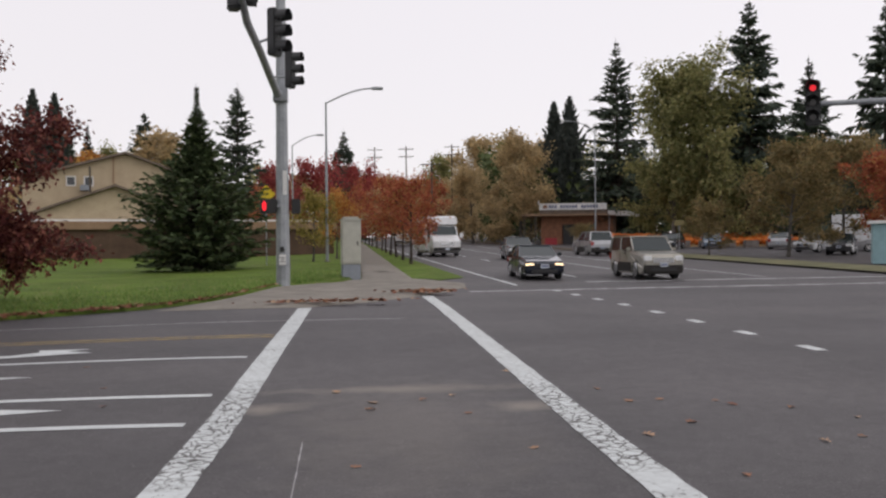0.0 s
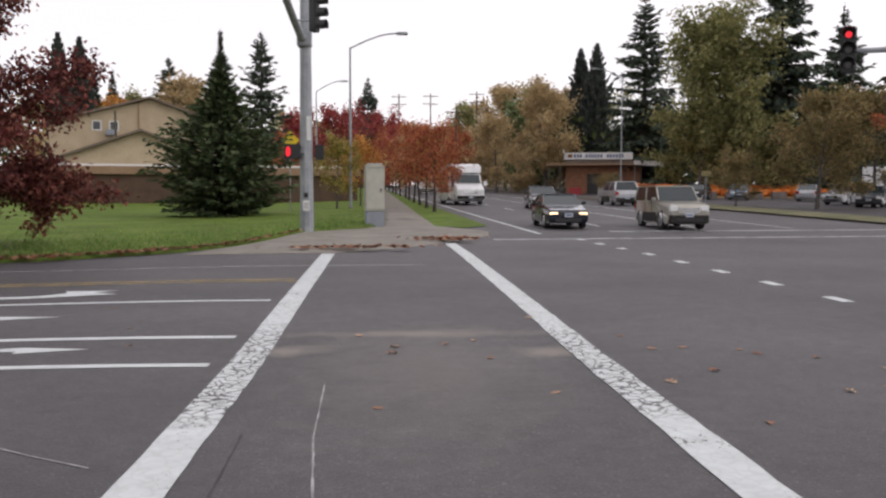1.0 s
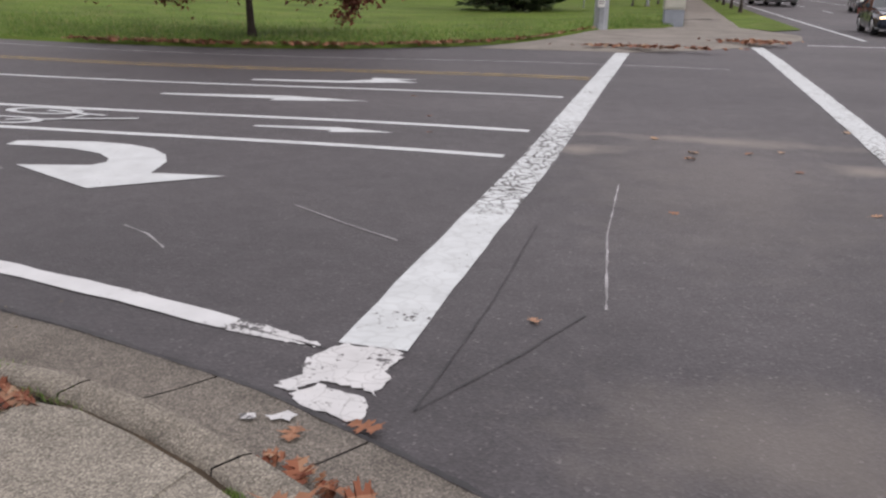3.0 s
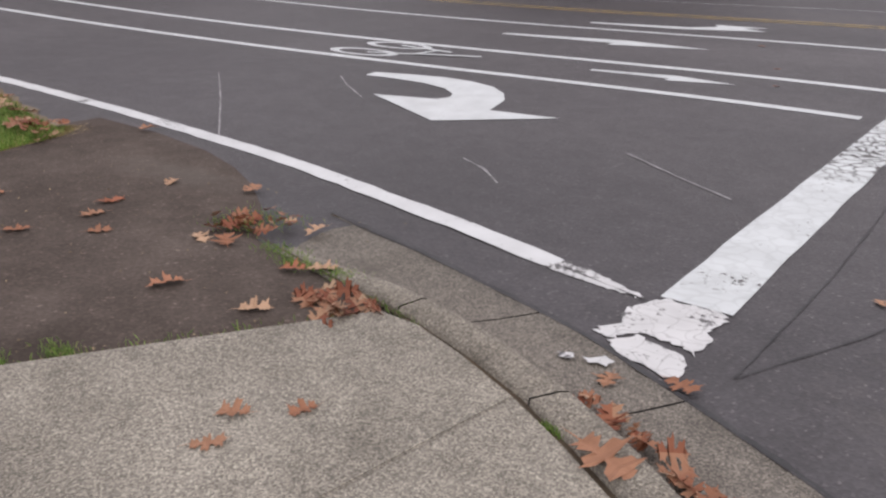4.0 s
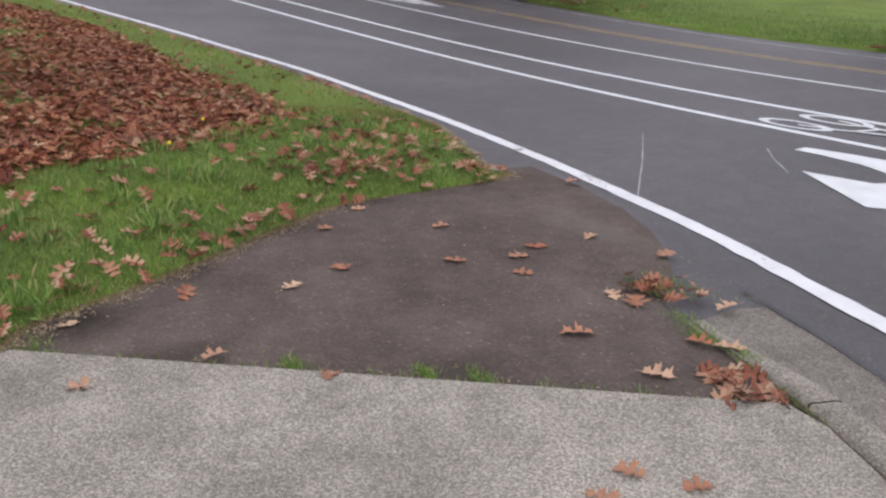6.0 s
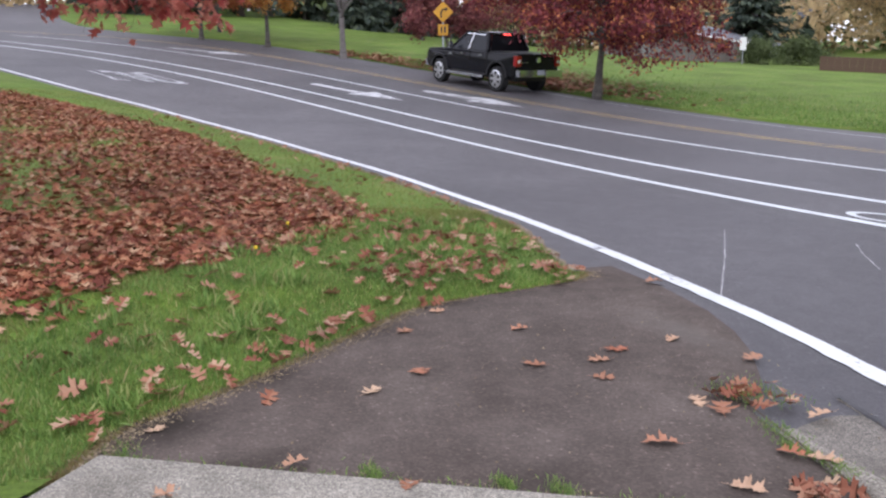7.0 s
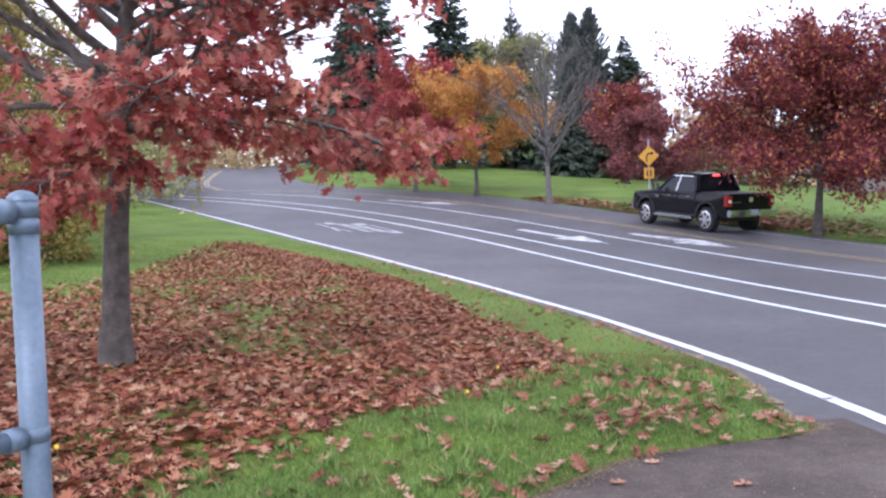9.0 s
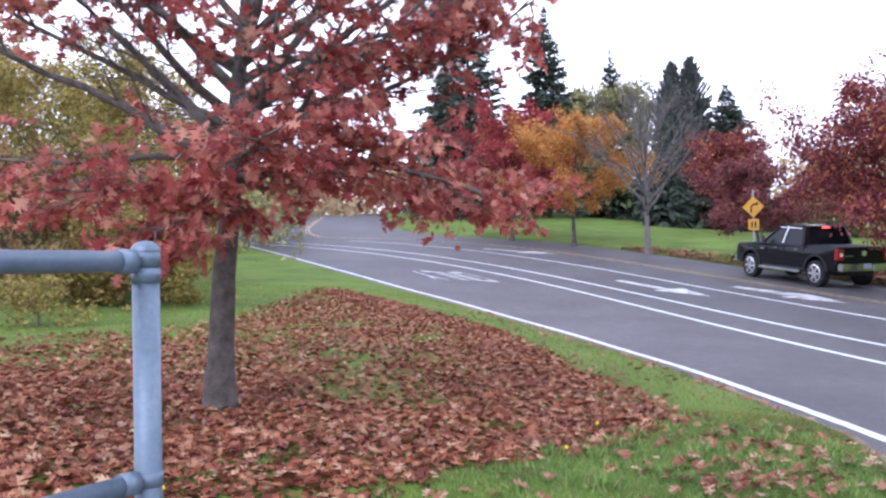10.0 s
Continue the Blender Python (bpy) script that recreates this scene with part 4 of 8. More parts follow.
# ---- the red oak on the corner ----
OAK_LIMBS = [
    # height, heading, pitch, length, thickness, leafiness
    (2.5, 70, -2, 2.3, 0.032, 1.2), (2.55, 118, 2, 3.1, 0.036, 1.1), (2.5, 92, 3, 3.3, 0.04, 1.2), (2.4, -45, 0, 2.2, 0.03, 0.75), (2.5, 15, 1, 2.3, 0.034, 1.2), (2.5, 160, 2, 2.8, 0.034, 1), (2.4, -10, -2, 1.8, 0.03, 1.2), (2.6, 45, 5, 2.6, 0.036, 1.02),
    (2.6, 80, 20, 3, 0.055, 0.68), (2.65, -78, 7, 3.6, 0.052, 0.28), (2.7, -115, 3, 3.3, 0.045, 0.25), (2.8, -98, 36, 3.5, 0.058, 0.7), (3.0, -88, 18, 3.4, 0.04, 0.35), (3.6, -95, 26, 3.3, 0.036, 0.8), (4.0, -82, 30, 3.4, 0.034, 0.9), (4.4, -105, 32, 3.2, 0.032, 0.9), (4.9, -75, 36, 2.8, 0.03, 0.9), (3.7, -60, 24, 3.0, 0.032, 0.85), (2.8, 40, 24, 2.9, 0.045, 1.02), (2.9, 100, 19, 4.4, 0.052, 1.1), (3, 120, 12, 4, 0.045, 1.02),
    (2.9, -150, 18, 2.8, 0.042, 0.5), (3.1, -30, 34, 2.7, 0.046, 0.6), (3.2, 64, 40, 3.3, 0.052, 0.5), (3.4, -70, 46, 3.2, 0.05, 0.7), (3.5, 135, 34, 3.2, 0.044, 0.53), (3.6, 15, 38, 2.6, 0.042, 0.63), (3.7, 85, 28, 4, 0.046, 0.63),
    (3.2, 96, 31, 5.0, 0.05, 0.95), (3.3, 112, 24, 4.6, 0.046, 0.8), (3.1, 88, 14, 4, 0.044, 0.8),
    (3.9, 95, 42, 3.4, 0.044, 0.4), (4.1, -110, 42, 2.8, 0.04, 0.5), (4.2, 60, 36, 3.2, 0.04, 0.53), (4.4, -160, 46, 2.6, 0.036, 0.48), (4.5, -20, 48, 2.4, 0.036, 0.53), (4.7, 50, 50, 2.6, 0.036, 0.48), (5, 110, 46, 2.6, 0.032, 0.48), (5.2, -60, 52, 2.2, 0.03, 0.37), (5.7, 10, 58, 1.8, 0.026, 0.37), (6.1, 150, 60, 1.4, 0.022, 0.37)]


def red_oak(x, y, z, top, label, seed):
    """A young oak: long spreading limbs, flat sprays of twigs, leaves hung in clusters near the twig ends."""
    rnd, rng = random.Random(seed), np.random.default_rng(seed)
    th = thing("red_oak", pose(x, y, z), label, "tree")
    h = top - z
    trunk = bend_limb(rnd, (0, 0, -0.1), (0, 0.01, 1), h * 0.95, 10, 0.03, 0.04)
    tubes("trunk", [([(0, 0, -0.15), (0, 0, 0.12), (0, 0, 0.4)], 0.205, 0.152), (trunk, 0.155, 0.02)], M["bark_green"], th, 14)
    limbs, spots, aims = [], [], []
    for hz, az, el, ln, r, leafy_amount in OAK_LIMBS:
        k = min(8, int(hz / (h * 0.95) * 10))
        p = trunk[k].lerp(trunk[k + 1], min(1, hz / (h * 0.95) * 10 - k))
        a, e = radians(az + rnd.uniform(-6, 6)), radians(el)
        d = Vector((math.cos(a) * math.cos(e), math.sin(a) * math.cos(e), math.sin(e)))
        limb = bend_limb(rnd, p, d, ln, 9, 0.09, 0.03 if el > 4 else 0.0)
        limbs.append((limb, r * 1.4, r * 0.2))
        for j in range(11):
            g = 0.2 + 0.8 * (j + rnd.random() * 0.7) / 11
            i = min(8, int(g * 9))
            q = limb[i].lerp(limb[i + 1], min(1, g * 9 - i))
            fwd = (limb[i + 1] - limb[i]).normalized()
            side = fwd.cross(Vector((0, 0, 1))).normalized() * (1 if j % 2 else -1)
            sub = fwd * rnd.uniform(0.4, 0.9) + side * rnd.uniform(0.4, 1.0) + Vector((0, 0, rnd.gauss(0.08, 0.3)))
            l2 = ln * rnd.uniform(0.16, 0.36) * (1.15 - 0.45 * g)
            branch = bend_limb(rnd, q, sub, l2, 5, 0.13, 0.01)
            limbs.append((branch, r * 0.3 + 0.003, 0.0035))
            bare = rnd.random() > 0.26 + 0.58 * leafy_amount
            for m in range(7):
                u = branch[rnd.randint(1, 5)]
                d2 = sub.normalized() + Vector((rnd.gauss(0, 0.6), rnd.gauss(0, 0.6), rnd.gauss(-0.05, 0.4)))
                twig = bend_limb(rnd, u, d2, rnd.uniform(0.2, 0.5), 3, 0.2, -0.03)
                limbs.append((twig, 0.0045, 0.002))
                if bare or rnd.random() > 0.35 + 0.55 * leafy_amount:
                    continue
                for _ in range(rnd.randint(5, 9)):
                    f = rnd.uniform(0.35, 1.0) * 3
                    n2 = min(2, int(f))
                    spots.append(twig[n2].lerp(twig[n2 + 1], f - n2) + Vector((rnd.gauss(0, 0.055), rnd.gauss(0, 0.055), rnd.gauss(-0.03, 0.05))))
                    aims.append(d2.normalized() * 0.8 + Vector((rnd.gauss(0, 0.6), rnd.gauss(0, 0.6), rnd.gauss(-0.55, 0.45))))
    tubes("branchwork", limbs, M["bark_limb"], th)
    n2 = len(spots)
    soup("crown", LOBED_V, LOBED_F, np.array([tuple(v) for v in spots]), aim(rng, np.array([tuple(v) for v in aims]), 0.55), rng.uniform(0.1, 0.195, n2), M["oak_leaf"], th)
    return th


red_oak(-8.95, -2.11, bank(-8.95, -2.11), 8.0, "young red oak with thinning dark red leaves on the corner lawn", 12)

# ---- fallen leaves and grass on the corner lawn ----
rng = np.random.default_rng(5)


def scatter(n, xlo, xhi, ylo, yhi, keep):
    out = []
    while len(out) < n:
        x, y = rng.uniform(xlo, xhi), rng.uniform(ylo, yhi)
        if y < patch_edge(-x) - 0.03 and keep(x, y):
            out.append((x, y))
    return out


CARPET_STREET = [(0, 2.6), (8.9, 2.75), (11, 2.62), (18.7, 1.95), (23.4, 0.36), (27.8, -1.7), (31, -3.5), (60, -20)]
CARPET_BACK = [(-14, 9.5), (-8, 12), (-6.3, 13.2), (-5.1, 14.6), (-4.36, 16.5), (-3.9, 21), (-3.2, 26), (-2.5, 31), (6, 40)]


def carpet(x, y):
    """How thickly leaves lie: under the oak and in a drift along the street."""
    s, unit = -x, lambda v: min(1, max(0, v))
    wob = 0.2 * noise.noise((x * 0.8, y * 0.8, 3)) + 0.16 * noise.noise((x * 2.3, y * 2.3, 7))
    street = along(CARPET_STREET, s) - y
    near = (-0.7 + 0.958 * (s - 5.2) - y) / 1.385
    dens = unit((near + wob) / 0.4 + 0.3) * unit((street + wob) / 0.45 + 0.3) * unit((along(CARPET_BACK, y) - s + 3 * wob) / 2.5 + 0.2) * unit((32 - s) / 6)
    dens *= 1 - 0.55 * unit((s - 10.2) / 2.5) * unit((street - 0.9) / 1.0)
    for cx, cy, r in ((-11.4, -0.75, 0.9), (-9.3, -0.1, 0.45), (-8.0, 0.6, 0.3), (-6.4, -1.2, 0.25)):
        dens *= 0.12 + 0.88 * unit(math.hypot(x - cx, (y - cy) * 0.8) / r - 0.3)
    dens = max(dens, 0.3 * unit((near + wob) / 0.8) * unit((street + wob) / 0.8) * unit((along(CARPET_BACK, y) + 5 - s) / 4))
    patchy = noise.noise((x * 0.55, y * 0.55, 9)) + 0.5 * noise.noise((x * 1.7, y * 1.7, 4))
    worn = 0.6 * unit((s - 8.5) / 4)
    return dens * min(1, max(0.3 - 0.18 * worn, 1.15 - 0.28 * worn + (0.9 + 0.5 * worn) * patchy))


rr = random.Random(3)
spots = scatter(62000, -31, -3.9, -11, 3, lambda x, y: rr.random() < carpet(x, y))
P = np.array([(x, y, bank(x, y) + 0.012 + 0.03 * rr.random()) for x, y in spots])
leaf_carpet = soup("leaf_litter", LOBED_V, LOBED_F, P, turns(rng, len(P), 0.35), rng.uniform(0.075, 0.14, len(P)), M["fallen"])
tagged(leaf_carpet, "thick carpet of brown-red fallen oak leaves on the lawn", "fallen leaves", kind="stuff")
spots = scatter(620, -24, -3.9, -3, 5, lambda x, y: rr.random() < math.exp(-(patch_edge(-x) - y) / 0.7) + 0.25 and rr.random() < (1 if x > -8 else 0.25))
P = np.array([(x, y, bank(x, y) + 0.05) for x, y in spots])
tagged(soup("leaf_litter", OAK_V, OAK_F, P, turns(rng, len(P), 0.35), rng.uniform(0.09, 0.17, len(P)), M["tan_leaf"]), "scattered tan fallen leaves on the short grass", "fallen leaves", kind="stuff")


def blades(spots, height, lo, hi, material, name, label):
    P = np.array([(x, y, height(x, y) - 0.005) for x, y in spots])
    ob = soup(name, BLADE_V, BLADE_F, P, turns(rng, len(P), 0.35), rng.uniform(lo, hi, len(P)), material)
    return tagged(ob, label, "grass", kind="stuff")


verge_side = lambda x, y: min(1, max(0, (-x - 7.2) / 1.5)) * min(1, max(0, (1.9 - patch_edge(-x) + y) / 0.8))
spots = scatter(85000, -9.5, -3.62, -2.2, 5, lambda x, y: rr.random() < 1.05 - 0.9 * carpet(x, y))
dull = [rr.random() < 0.85 * verge_side(x, y) + (1.0 if carpet(x, y) > 0.06 else 0.25) + 0.35 * noise.noise((x * 1.3, y * 1.3, 21)) for x, y in spots]
blades([q for q, d in zip(spots, dull) if not d], bank, 0.025, 0.06, M["blade"], "grass", "short green grass blades of the corner lawn")
blades([q for q, d in zip(spots, dull) if d], bank, 0.02, 0.05, M["dull_blade"], "grass", "short olive grass blades of the corner lawn")
edge_spots = [(-s, patch_edge(s) - abs(rr.gauss(0, 0.06)) + 0.02) for s in [rr.uniform(3.65, 6.2) for _ in range(9000)]]
edge_spots += [(-s, patch_edge(s) + 0.03 - abs(rr.gauss(0, 0.1))) for s in [rr.uniform(6.2, 24) for _ in range(4200)]]
blades(edge_spots, lambda x, y: gz(x, y) + 0.01, 0.02, 0.05, M["dry_blade"], "dry_grass", "dry yellow grass along the lawn's edge")
spots = scatter(52000, -30, -9, -9, 5, lambda x, y: rr.random() < 1.0 - 0.85 * carpet(x, y))
dull = [rr.random() < verge_side(x, y) + (1.2 if carpet(x, y) > 0.06 else 0.45) + 0.4 * noise.noise((x * 0.7, y * 0.7, 21)) for x, y in spots]
blades([q for q, d in zip(spots, dull) if not d], bank, 0.035, 0.075, M["blade"], "grass", "green grass blades further up the lawn")
blades([q for q, d in zip(spots, dull) if d], bank, 0.03, 0.07, M["dull_blade"], "grass", "olive grass blades further up the lawn")
spots = [(x, far_edge(x) + d) for x, d in zip(rng.uniform(-40, 0, 34000), rng.exponential(2.6, 34000) + 0.05)]
blades(spots, lambda x, y: land(x, y) + 0.06 + 0.14 * min(1, (y - far_edge(x)) / 3), 0.07, 0.14, M["blade"], "grass", "green grass blades of the lawn across the street")

spots = [(x, far_edge(x) + d) for x, d in zip(rng.uniform(-46, -28, 2600), np.abs(rng.normal(0, 1.0, 2600)) + 0.02)]
P = np.array([(x, y, land(x, y) + 0.09 + 0.14 * min(1, (y - far_edge(x)) / 3)) for x, y in spots])
tagged(soup("leaf_litter", LOBED_V, LOBED_F, P, turns(rng, len(P), 0.3), rng.uniform(0.12, 0.24, len(P)), M["tan_leaf"]), "rust-brown fallen leaves along the far roadside", "fallen leaves", kind="stuff")

# crumbs of soil and broken leaf along the edges of the tarmac path
crumbs = [(-t + rr.gauss(0, 0.05), patch_edge(t) + abs(rr.gauss(0, 0.07))) for t in [rr.uniform(3.7, 6.1) for _ in range(3600)]]
crumbs += [(-3.76 + 1.7 * t + rr.gauss(-0.03, 0.03), -0.16 + 2.62 * t + rr.gauss(0.02, 0.025)) for t in [rr.random() for _ in range(140)]]
crumbs += [(rr.uniform(-5.6, -2.4), rr.uniform(0.6, 3.4)) for _ in range(260)]
crumbs = [(x, y) for x, y in crumbs if y > patch_edge(-x) - 0.1 and -6.2 < x]
P = np.array([(x, y, gz(x, y) + 0.036) for x, y in crumbs])
tagged(soup("soil_crumbs", DIAMOND_V, DIAMOND_F, P, turns(rng, len(P), 0.25), rng.uniform(0.006, 0.02, len(P)), M["crumb"]), "crumbs of soil and broken leaf on the tarmac path", "soil", kind="stuff")

for o, n in ((0.0, 81), (0.25, 82)):
    ribbon("centre_line", [(-62, -6.5 + o), (-65, -7.45 + o), (-68, -8.15 + o), (-72, -8.7 + o), (-76, -9.05 + o), (-86, -9.6 + o), (-100, -10.2 + o)], 0.12, M["paint_yellow"], "worn yellow centre line up the hill", step=1.0, seed=n)

# longer tufts standing up through the grass beside the leaves
tufts = [(rr.uniform(-9, -4.2), rr.uniform(-1.5, 4)) for _ in range(160)]
tufts = [(x, y) for x, y in tufts if 0.25 < patch_edge(-x) - y < 3 and carpet(x, y) < 0.6]
spots = [(x + rr.gauss(0, 0.06), y + rr.gauss(0, 0.06)) for x, y in tufts for _ in range(45)]
spots = [(x, y) for x, y in spots if y < patch_edge(-x) - 0.03]
blades(spots, bank, 0.06, 0.13, M["blade"], "grass_tufts", "longer tufts of grass beside the fallen leaves")

# ---- foliage colours ----
# fir, cypress, rust, olive and bush tones are lightened to stand in for haze
M["fir"] = leafy("dark_fir_needles", [(0.0, (0.0405, 0.0567, 0.0473)), (0.6, (0.0743, 0.101, 0.0743)), (1.0, (0.115, 0.142, 0.0945))], 0.8, 0.2)
M["spruce"] = leafy("green_spruce_needles", [(0.0, (0.04, 0.06, 0.03)), (0.6, (0.078, 0.115, 0.052)), (1.0, (0.13, 0.16, 0.075))], 0.9, 0.2)
M["cypress"] = leafy("black_green_cypress", [(0.0, (0.0562, 0.0688, 0.065)), (1.0, (0.106, 0.125, 0.112))], 0.85, 0.2)
M["dark_red"] = leafy("dark_red_leaves", [(0.0, (0.11, 0.024, 0.036)), (0.5, (0.23, 0.053, 0.062)), (0.8, (0.33, 0.09, 0.07)), (0.92, (0.5, 0.19, 0.07)), (1.0, (0.55, 0.28, 0.1))], 0.7, 0.35)
M["maroon"] = leafy("maroon_leaves", [(0.0, (0.075, 0.022, 0.024)), (0.5, (0.16, 0.045, 0.042)), (0.85, (0.25, 0.085, 0.065)), (1.0, (0.36, 0.16, 0.11))], 0.7, 0.3)
M["maroon_pink"] = leafy("dusty_red_leaves", [(0.0, (0.11, 0.035, 0.042)), (0.5, (0.22, 0.075, 0.08)), (0.85, (0.32, 0.12, 0.11)), (1.0, (0.42, 0.2, 0.14))], 0.7, 0.35)
M["crimson"] = leafy("crimson_leaves", [(0.0, (0.22, 0.032, 0.042)), (0.5, (0.36, 0.065, 0.075)), (1.0, (0.47, 0.14, 0.1))], 0.7, 0.35)
M["orange_red"] = leafy("orange_red_leaves", [(0.0, (0.26, 0.0585, 0.0416)), (0.5, (0.455, 0.13, 0.0715)), (0.8, (0.52, 0.208, 0.091)), (1.0, (0.39, 0.286, 0.091))], 0.7, 0.4)
M["amber"] = leafy("amber_leaves", [(0.0, (0.42, 0.14, 0.05)), (0.5, (0.58, 0.29, 0.08)), (1.0, (0.68, 0.45, 0.13))], 0.7, 0.4)
M["olive"] = leafy("olive_leaves", [(0.0, (0.17, 0.19, 0.08)), (0.5, (0.29, 0.295, 0.125)), (1.0, (0.43, 0.385, 0.18))], 0.75, 0.4)
M["rust"] = leafy("rust_brown_leaves", [(0.0, (0.31, 0.245, 0.14)), (0.5, (0.5, 0.385, 0.215)), (1.0, (0.62, 0.46, 0.25))], 0.75, 0.5)
M["russet"] = leafy("russet_leaves", [(0.0, (0.16, 0.085, 0.04)), (0.5, (0.28, 0.16, 0.075)), (0.85, (0.38, 0.25, 0.11)), (1.0, (0.46, 0.34, 0.14))], 0.75, 0.3)
M["umber"] = leafy("umber_leaves", [(0.0, (0.15, 0.13, 0.06)), (0.5, (0.25, 0.205, 0.095)), (1.0, (0.36, 0.25, 0.12))], 0.75, 0.35)
M["yellow_green"] = leafy("yellow_green_leaves", [(0.0, (0.182, 0.163, 0.0455)), (0.5, (0.325, 0.267, 0.0715)), (1.0, (0.494, 0.39, 0.13))], 0.7, 0.35)
M["green_bush"] = leafy("dark_green_bush", [(0.0, (0.0607, 0.0878, 0.0338)), (1.0, (0.135, 0.169, 0.0675))], 0.75, 0.15)


def B(x, y, top, r, leaf, label, seed, n=2600, size=0.35, trunk=0.14, fork=1.9, **k):
    return broadleaf(x, y, land(x, y) + (0.1 if x < 20 else 0), top, r, trunk, fork, k.pop("bark", M["bark"]), M[leaf] if leaf else None, label, seed, n=int(n * 2.2), size=size * 0.72, **k)


def C(x, y, top, r, leaf, label, seed, **k):
    k["spray"] = k.get("spray", 0.8) * 0.78
    k["fill"] = 18
    k["ragged"] = k.get("ragged", 0.48)
    k["per"] = max(12, k.get("per", 7))
    k["n_whorl"] = int(1.25 * k.get("n_whorl", 26))
    return conifer(x, y, land(x, y), top, r * 1.22, M[leaf], label, seed, **k)


# ---- trees along the far side of the side street ----
B(-53.8, 6.3, 10.4, 4.2, "crimson", "crimson street tree beside the side street", 31, n=14000, size=0.22, trunk=0.15, fork=2.0, name="street_tree")
B(-48.7, 9.2, 8.9, 3.9, "amber", "amber and orange street tree on the lawn", 32, n=13000, size=0.21, trunk=0.16, fork=2.0, shape=0.7, name="street_tree")
B(-58.5, 8.0, 10.6, 3.0, "orange_red", "orange-red young tree among the street trees", 33, n=9000, size=0.24, name="street_tree")
B(-42.8, 11.8, 10.2, 4.2, None, "bare grey street tree without leaves", 34, n=0, trunk=0.19, fork=1.9, low=38, limbs_n=40, name="bare_tree", bark=M["bark_pale"], thin=1.1, twigs_n=10)
B(-37.2, 15.2, 5.1, 2.7, "maroon_pink", "small dark red street tree beside the road sign", 35, n=11000, size=0.18, trunk=0.1, low=0, fork=1.7, name="street_tree")
B(-26.5, 16.4, 5.7, 4.7, "dark_red", "broad dark red street tree on the lawn", 36, n=34000, size=0.19, low=4, trunk=0.17, fork=1.9, shape=0.5, limbs_n=38, name="street_tree", twigs_n=9, inner=0.15)
B(-10.5, 20.9, 5.2, 3.5, "maroon", "dark red street tree near the junction", 38, n=42000, size=0.18, trunk=0.12, fork=1.4, shape=0.8, low=4, limbs_n=34, droop=0.015, inner=0.1, bark=M["bark_dark"], name="street_tree")
# firs and tall trees behind them
C(-84.8, 6.0, 29.5, 6.4, "fir", "tall dark fir behind the street trees", 41, slim=0.75, spray=1.6, per=9)
C(-92.0, 4.0, 25.5, 5.0, "fir", "tall dark fir up the hill", 42, spray=1.6, per=9)
C(-86.9, 14.0, 29.0, 4.8, "fir", "dark fir behind the autumn trees", 43, slim=0.75, spray=1.5, per=9)
C(-92.4, 22.0, 25.6, 4.4, "fir", "distant dark fir tree up the hill", 44, slim=0.75, spray=1.3)
B(-91.0, 21.2, 20.6, 4.6, "olive", "olive green tree behind the lawn", 45, n=4500, size=0.6, trunk=0.3, fork=4)
B(-90.0, 17.6, 20.0, 4.8, "olive", "olive green tree up the hill", 46, n=4000, size=0.6, trunk=0.3, fork=4)
C(-76.3, 23.7, 19.9, 2.4, "cypress", "dark columnar cypress behind the bare tree", 47, column=True, n_whorl=44, spray=1.0, skirt=0.02)
C(-75.8, 25.2, 20.3, 2.3, "cypress", "dark columnar cypress behind the bare tree", 48, column=True, n_whorl=44, spray=1.0, skirt=0.02)
C(-74.9, 28.0, 17.8, 4.2, "fir", "dark spruce beside the columnar cypresses", 49, slim=0.6, spray=1.3, per=13)
C(-72.0, 21.5, 14.0, 2.6, "fir", "dark spruce behind the bare tree", 50, spray=1.0)
B(-60.0, 22.4, 9.6, 3.6, "dark_red", "dark red tree behind the road sign", 51, n=4200, size=0.35)
B(-57.6, 23.7, 14.4, 1.6, None, "thin bare birch tree behind the lawn", 52, n=0, trunk=0.08, low=50, limbs_n=12, name="bare_tree")
B(-66.0, 33.0, 8.6, 4.0, "rust", "rust brown tree behind the lawn", 53, n=4200, size=0.5, trunk=0.25)
C(-59.2, 51.4, 16.5, 3.4, "fir", "dark spruce behind the bungalow", 54, slim=0.6, spray=1.1, per=13)
C(-62.7, 60.8, 6.3, 1.3, "fir", "small dark spruce behind the bungalow", 55, spray=0.6)
B(-50.0, 58.0, 11.0, 6.0, "rust", "rust red tree behind the fence", 56, n=4500, size=0.5, trunk=0.25)
B(-40.0, 64.0, 11.0, 6.0, "dark_red", "dark red tree behind the fence", 57, n=4500, size=0.5, trunk=0.25)
B(-46.4, 44.6, 2.7, 2.0, "green_bush", "dark green bush before the fence", 58, n=3500, size=0.22, fork=0.3, trunk=0.08, low=-5, name="bush")
B(-45.8, 40.4, 2.9, 1.3, "green_bush", "dark green bush beside the bungalow", 59, n=2500, size=0.2, fork=0.2, trunk=0.06, low=-5, name="bush")
# up the side street and behind the oak
B(-23.4, -7.2, 2.4, 2.4, "yellow_green", "yellow-green shrub behind the oak", 61, n=6500, size=0.17, fork=0.4, trunk=0.08, low=-5, limbs_n=20, name="shrub")
B(-29.0, -13.4, 8.2, 4.8, "yellow_green", "tall yellow-green shrub behind the oak", 62, n=7500, size=0.22, fork=0.7, trunk=0.12, limbs_n=20, name="shrub")
B(-27.6, -9.2, 7.2, 4.0, "yellow_green", "yellow-leaved tree behind the oak", 60, n=7500, size=0.2, fork=1.2, trunk=0.12, limbs_n=20, name="tree")
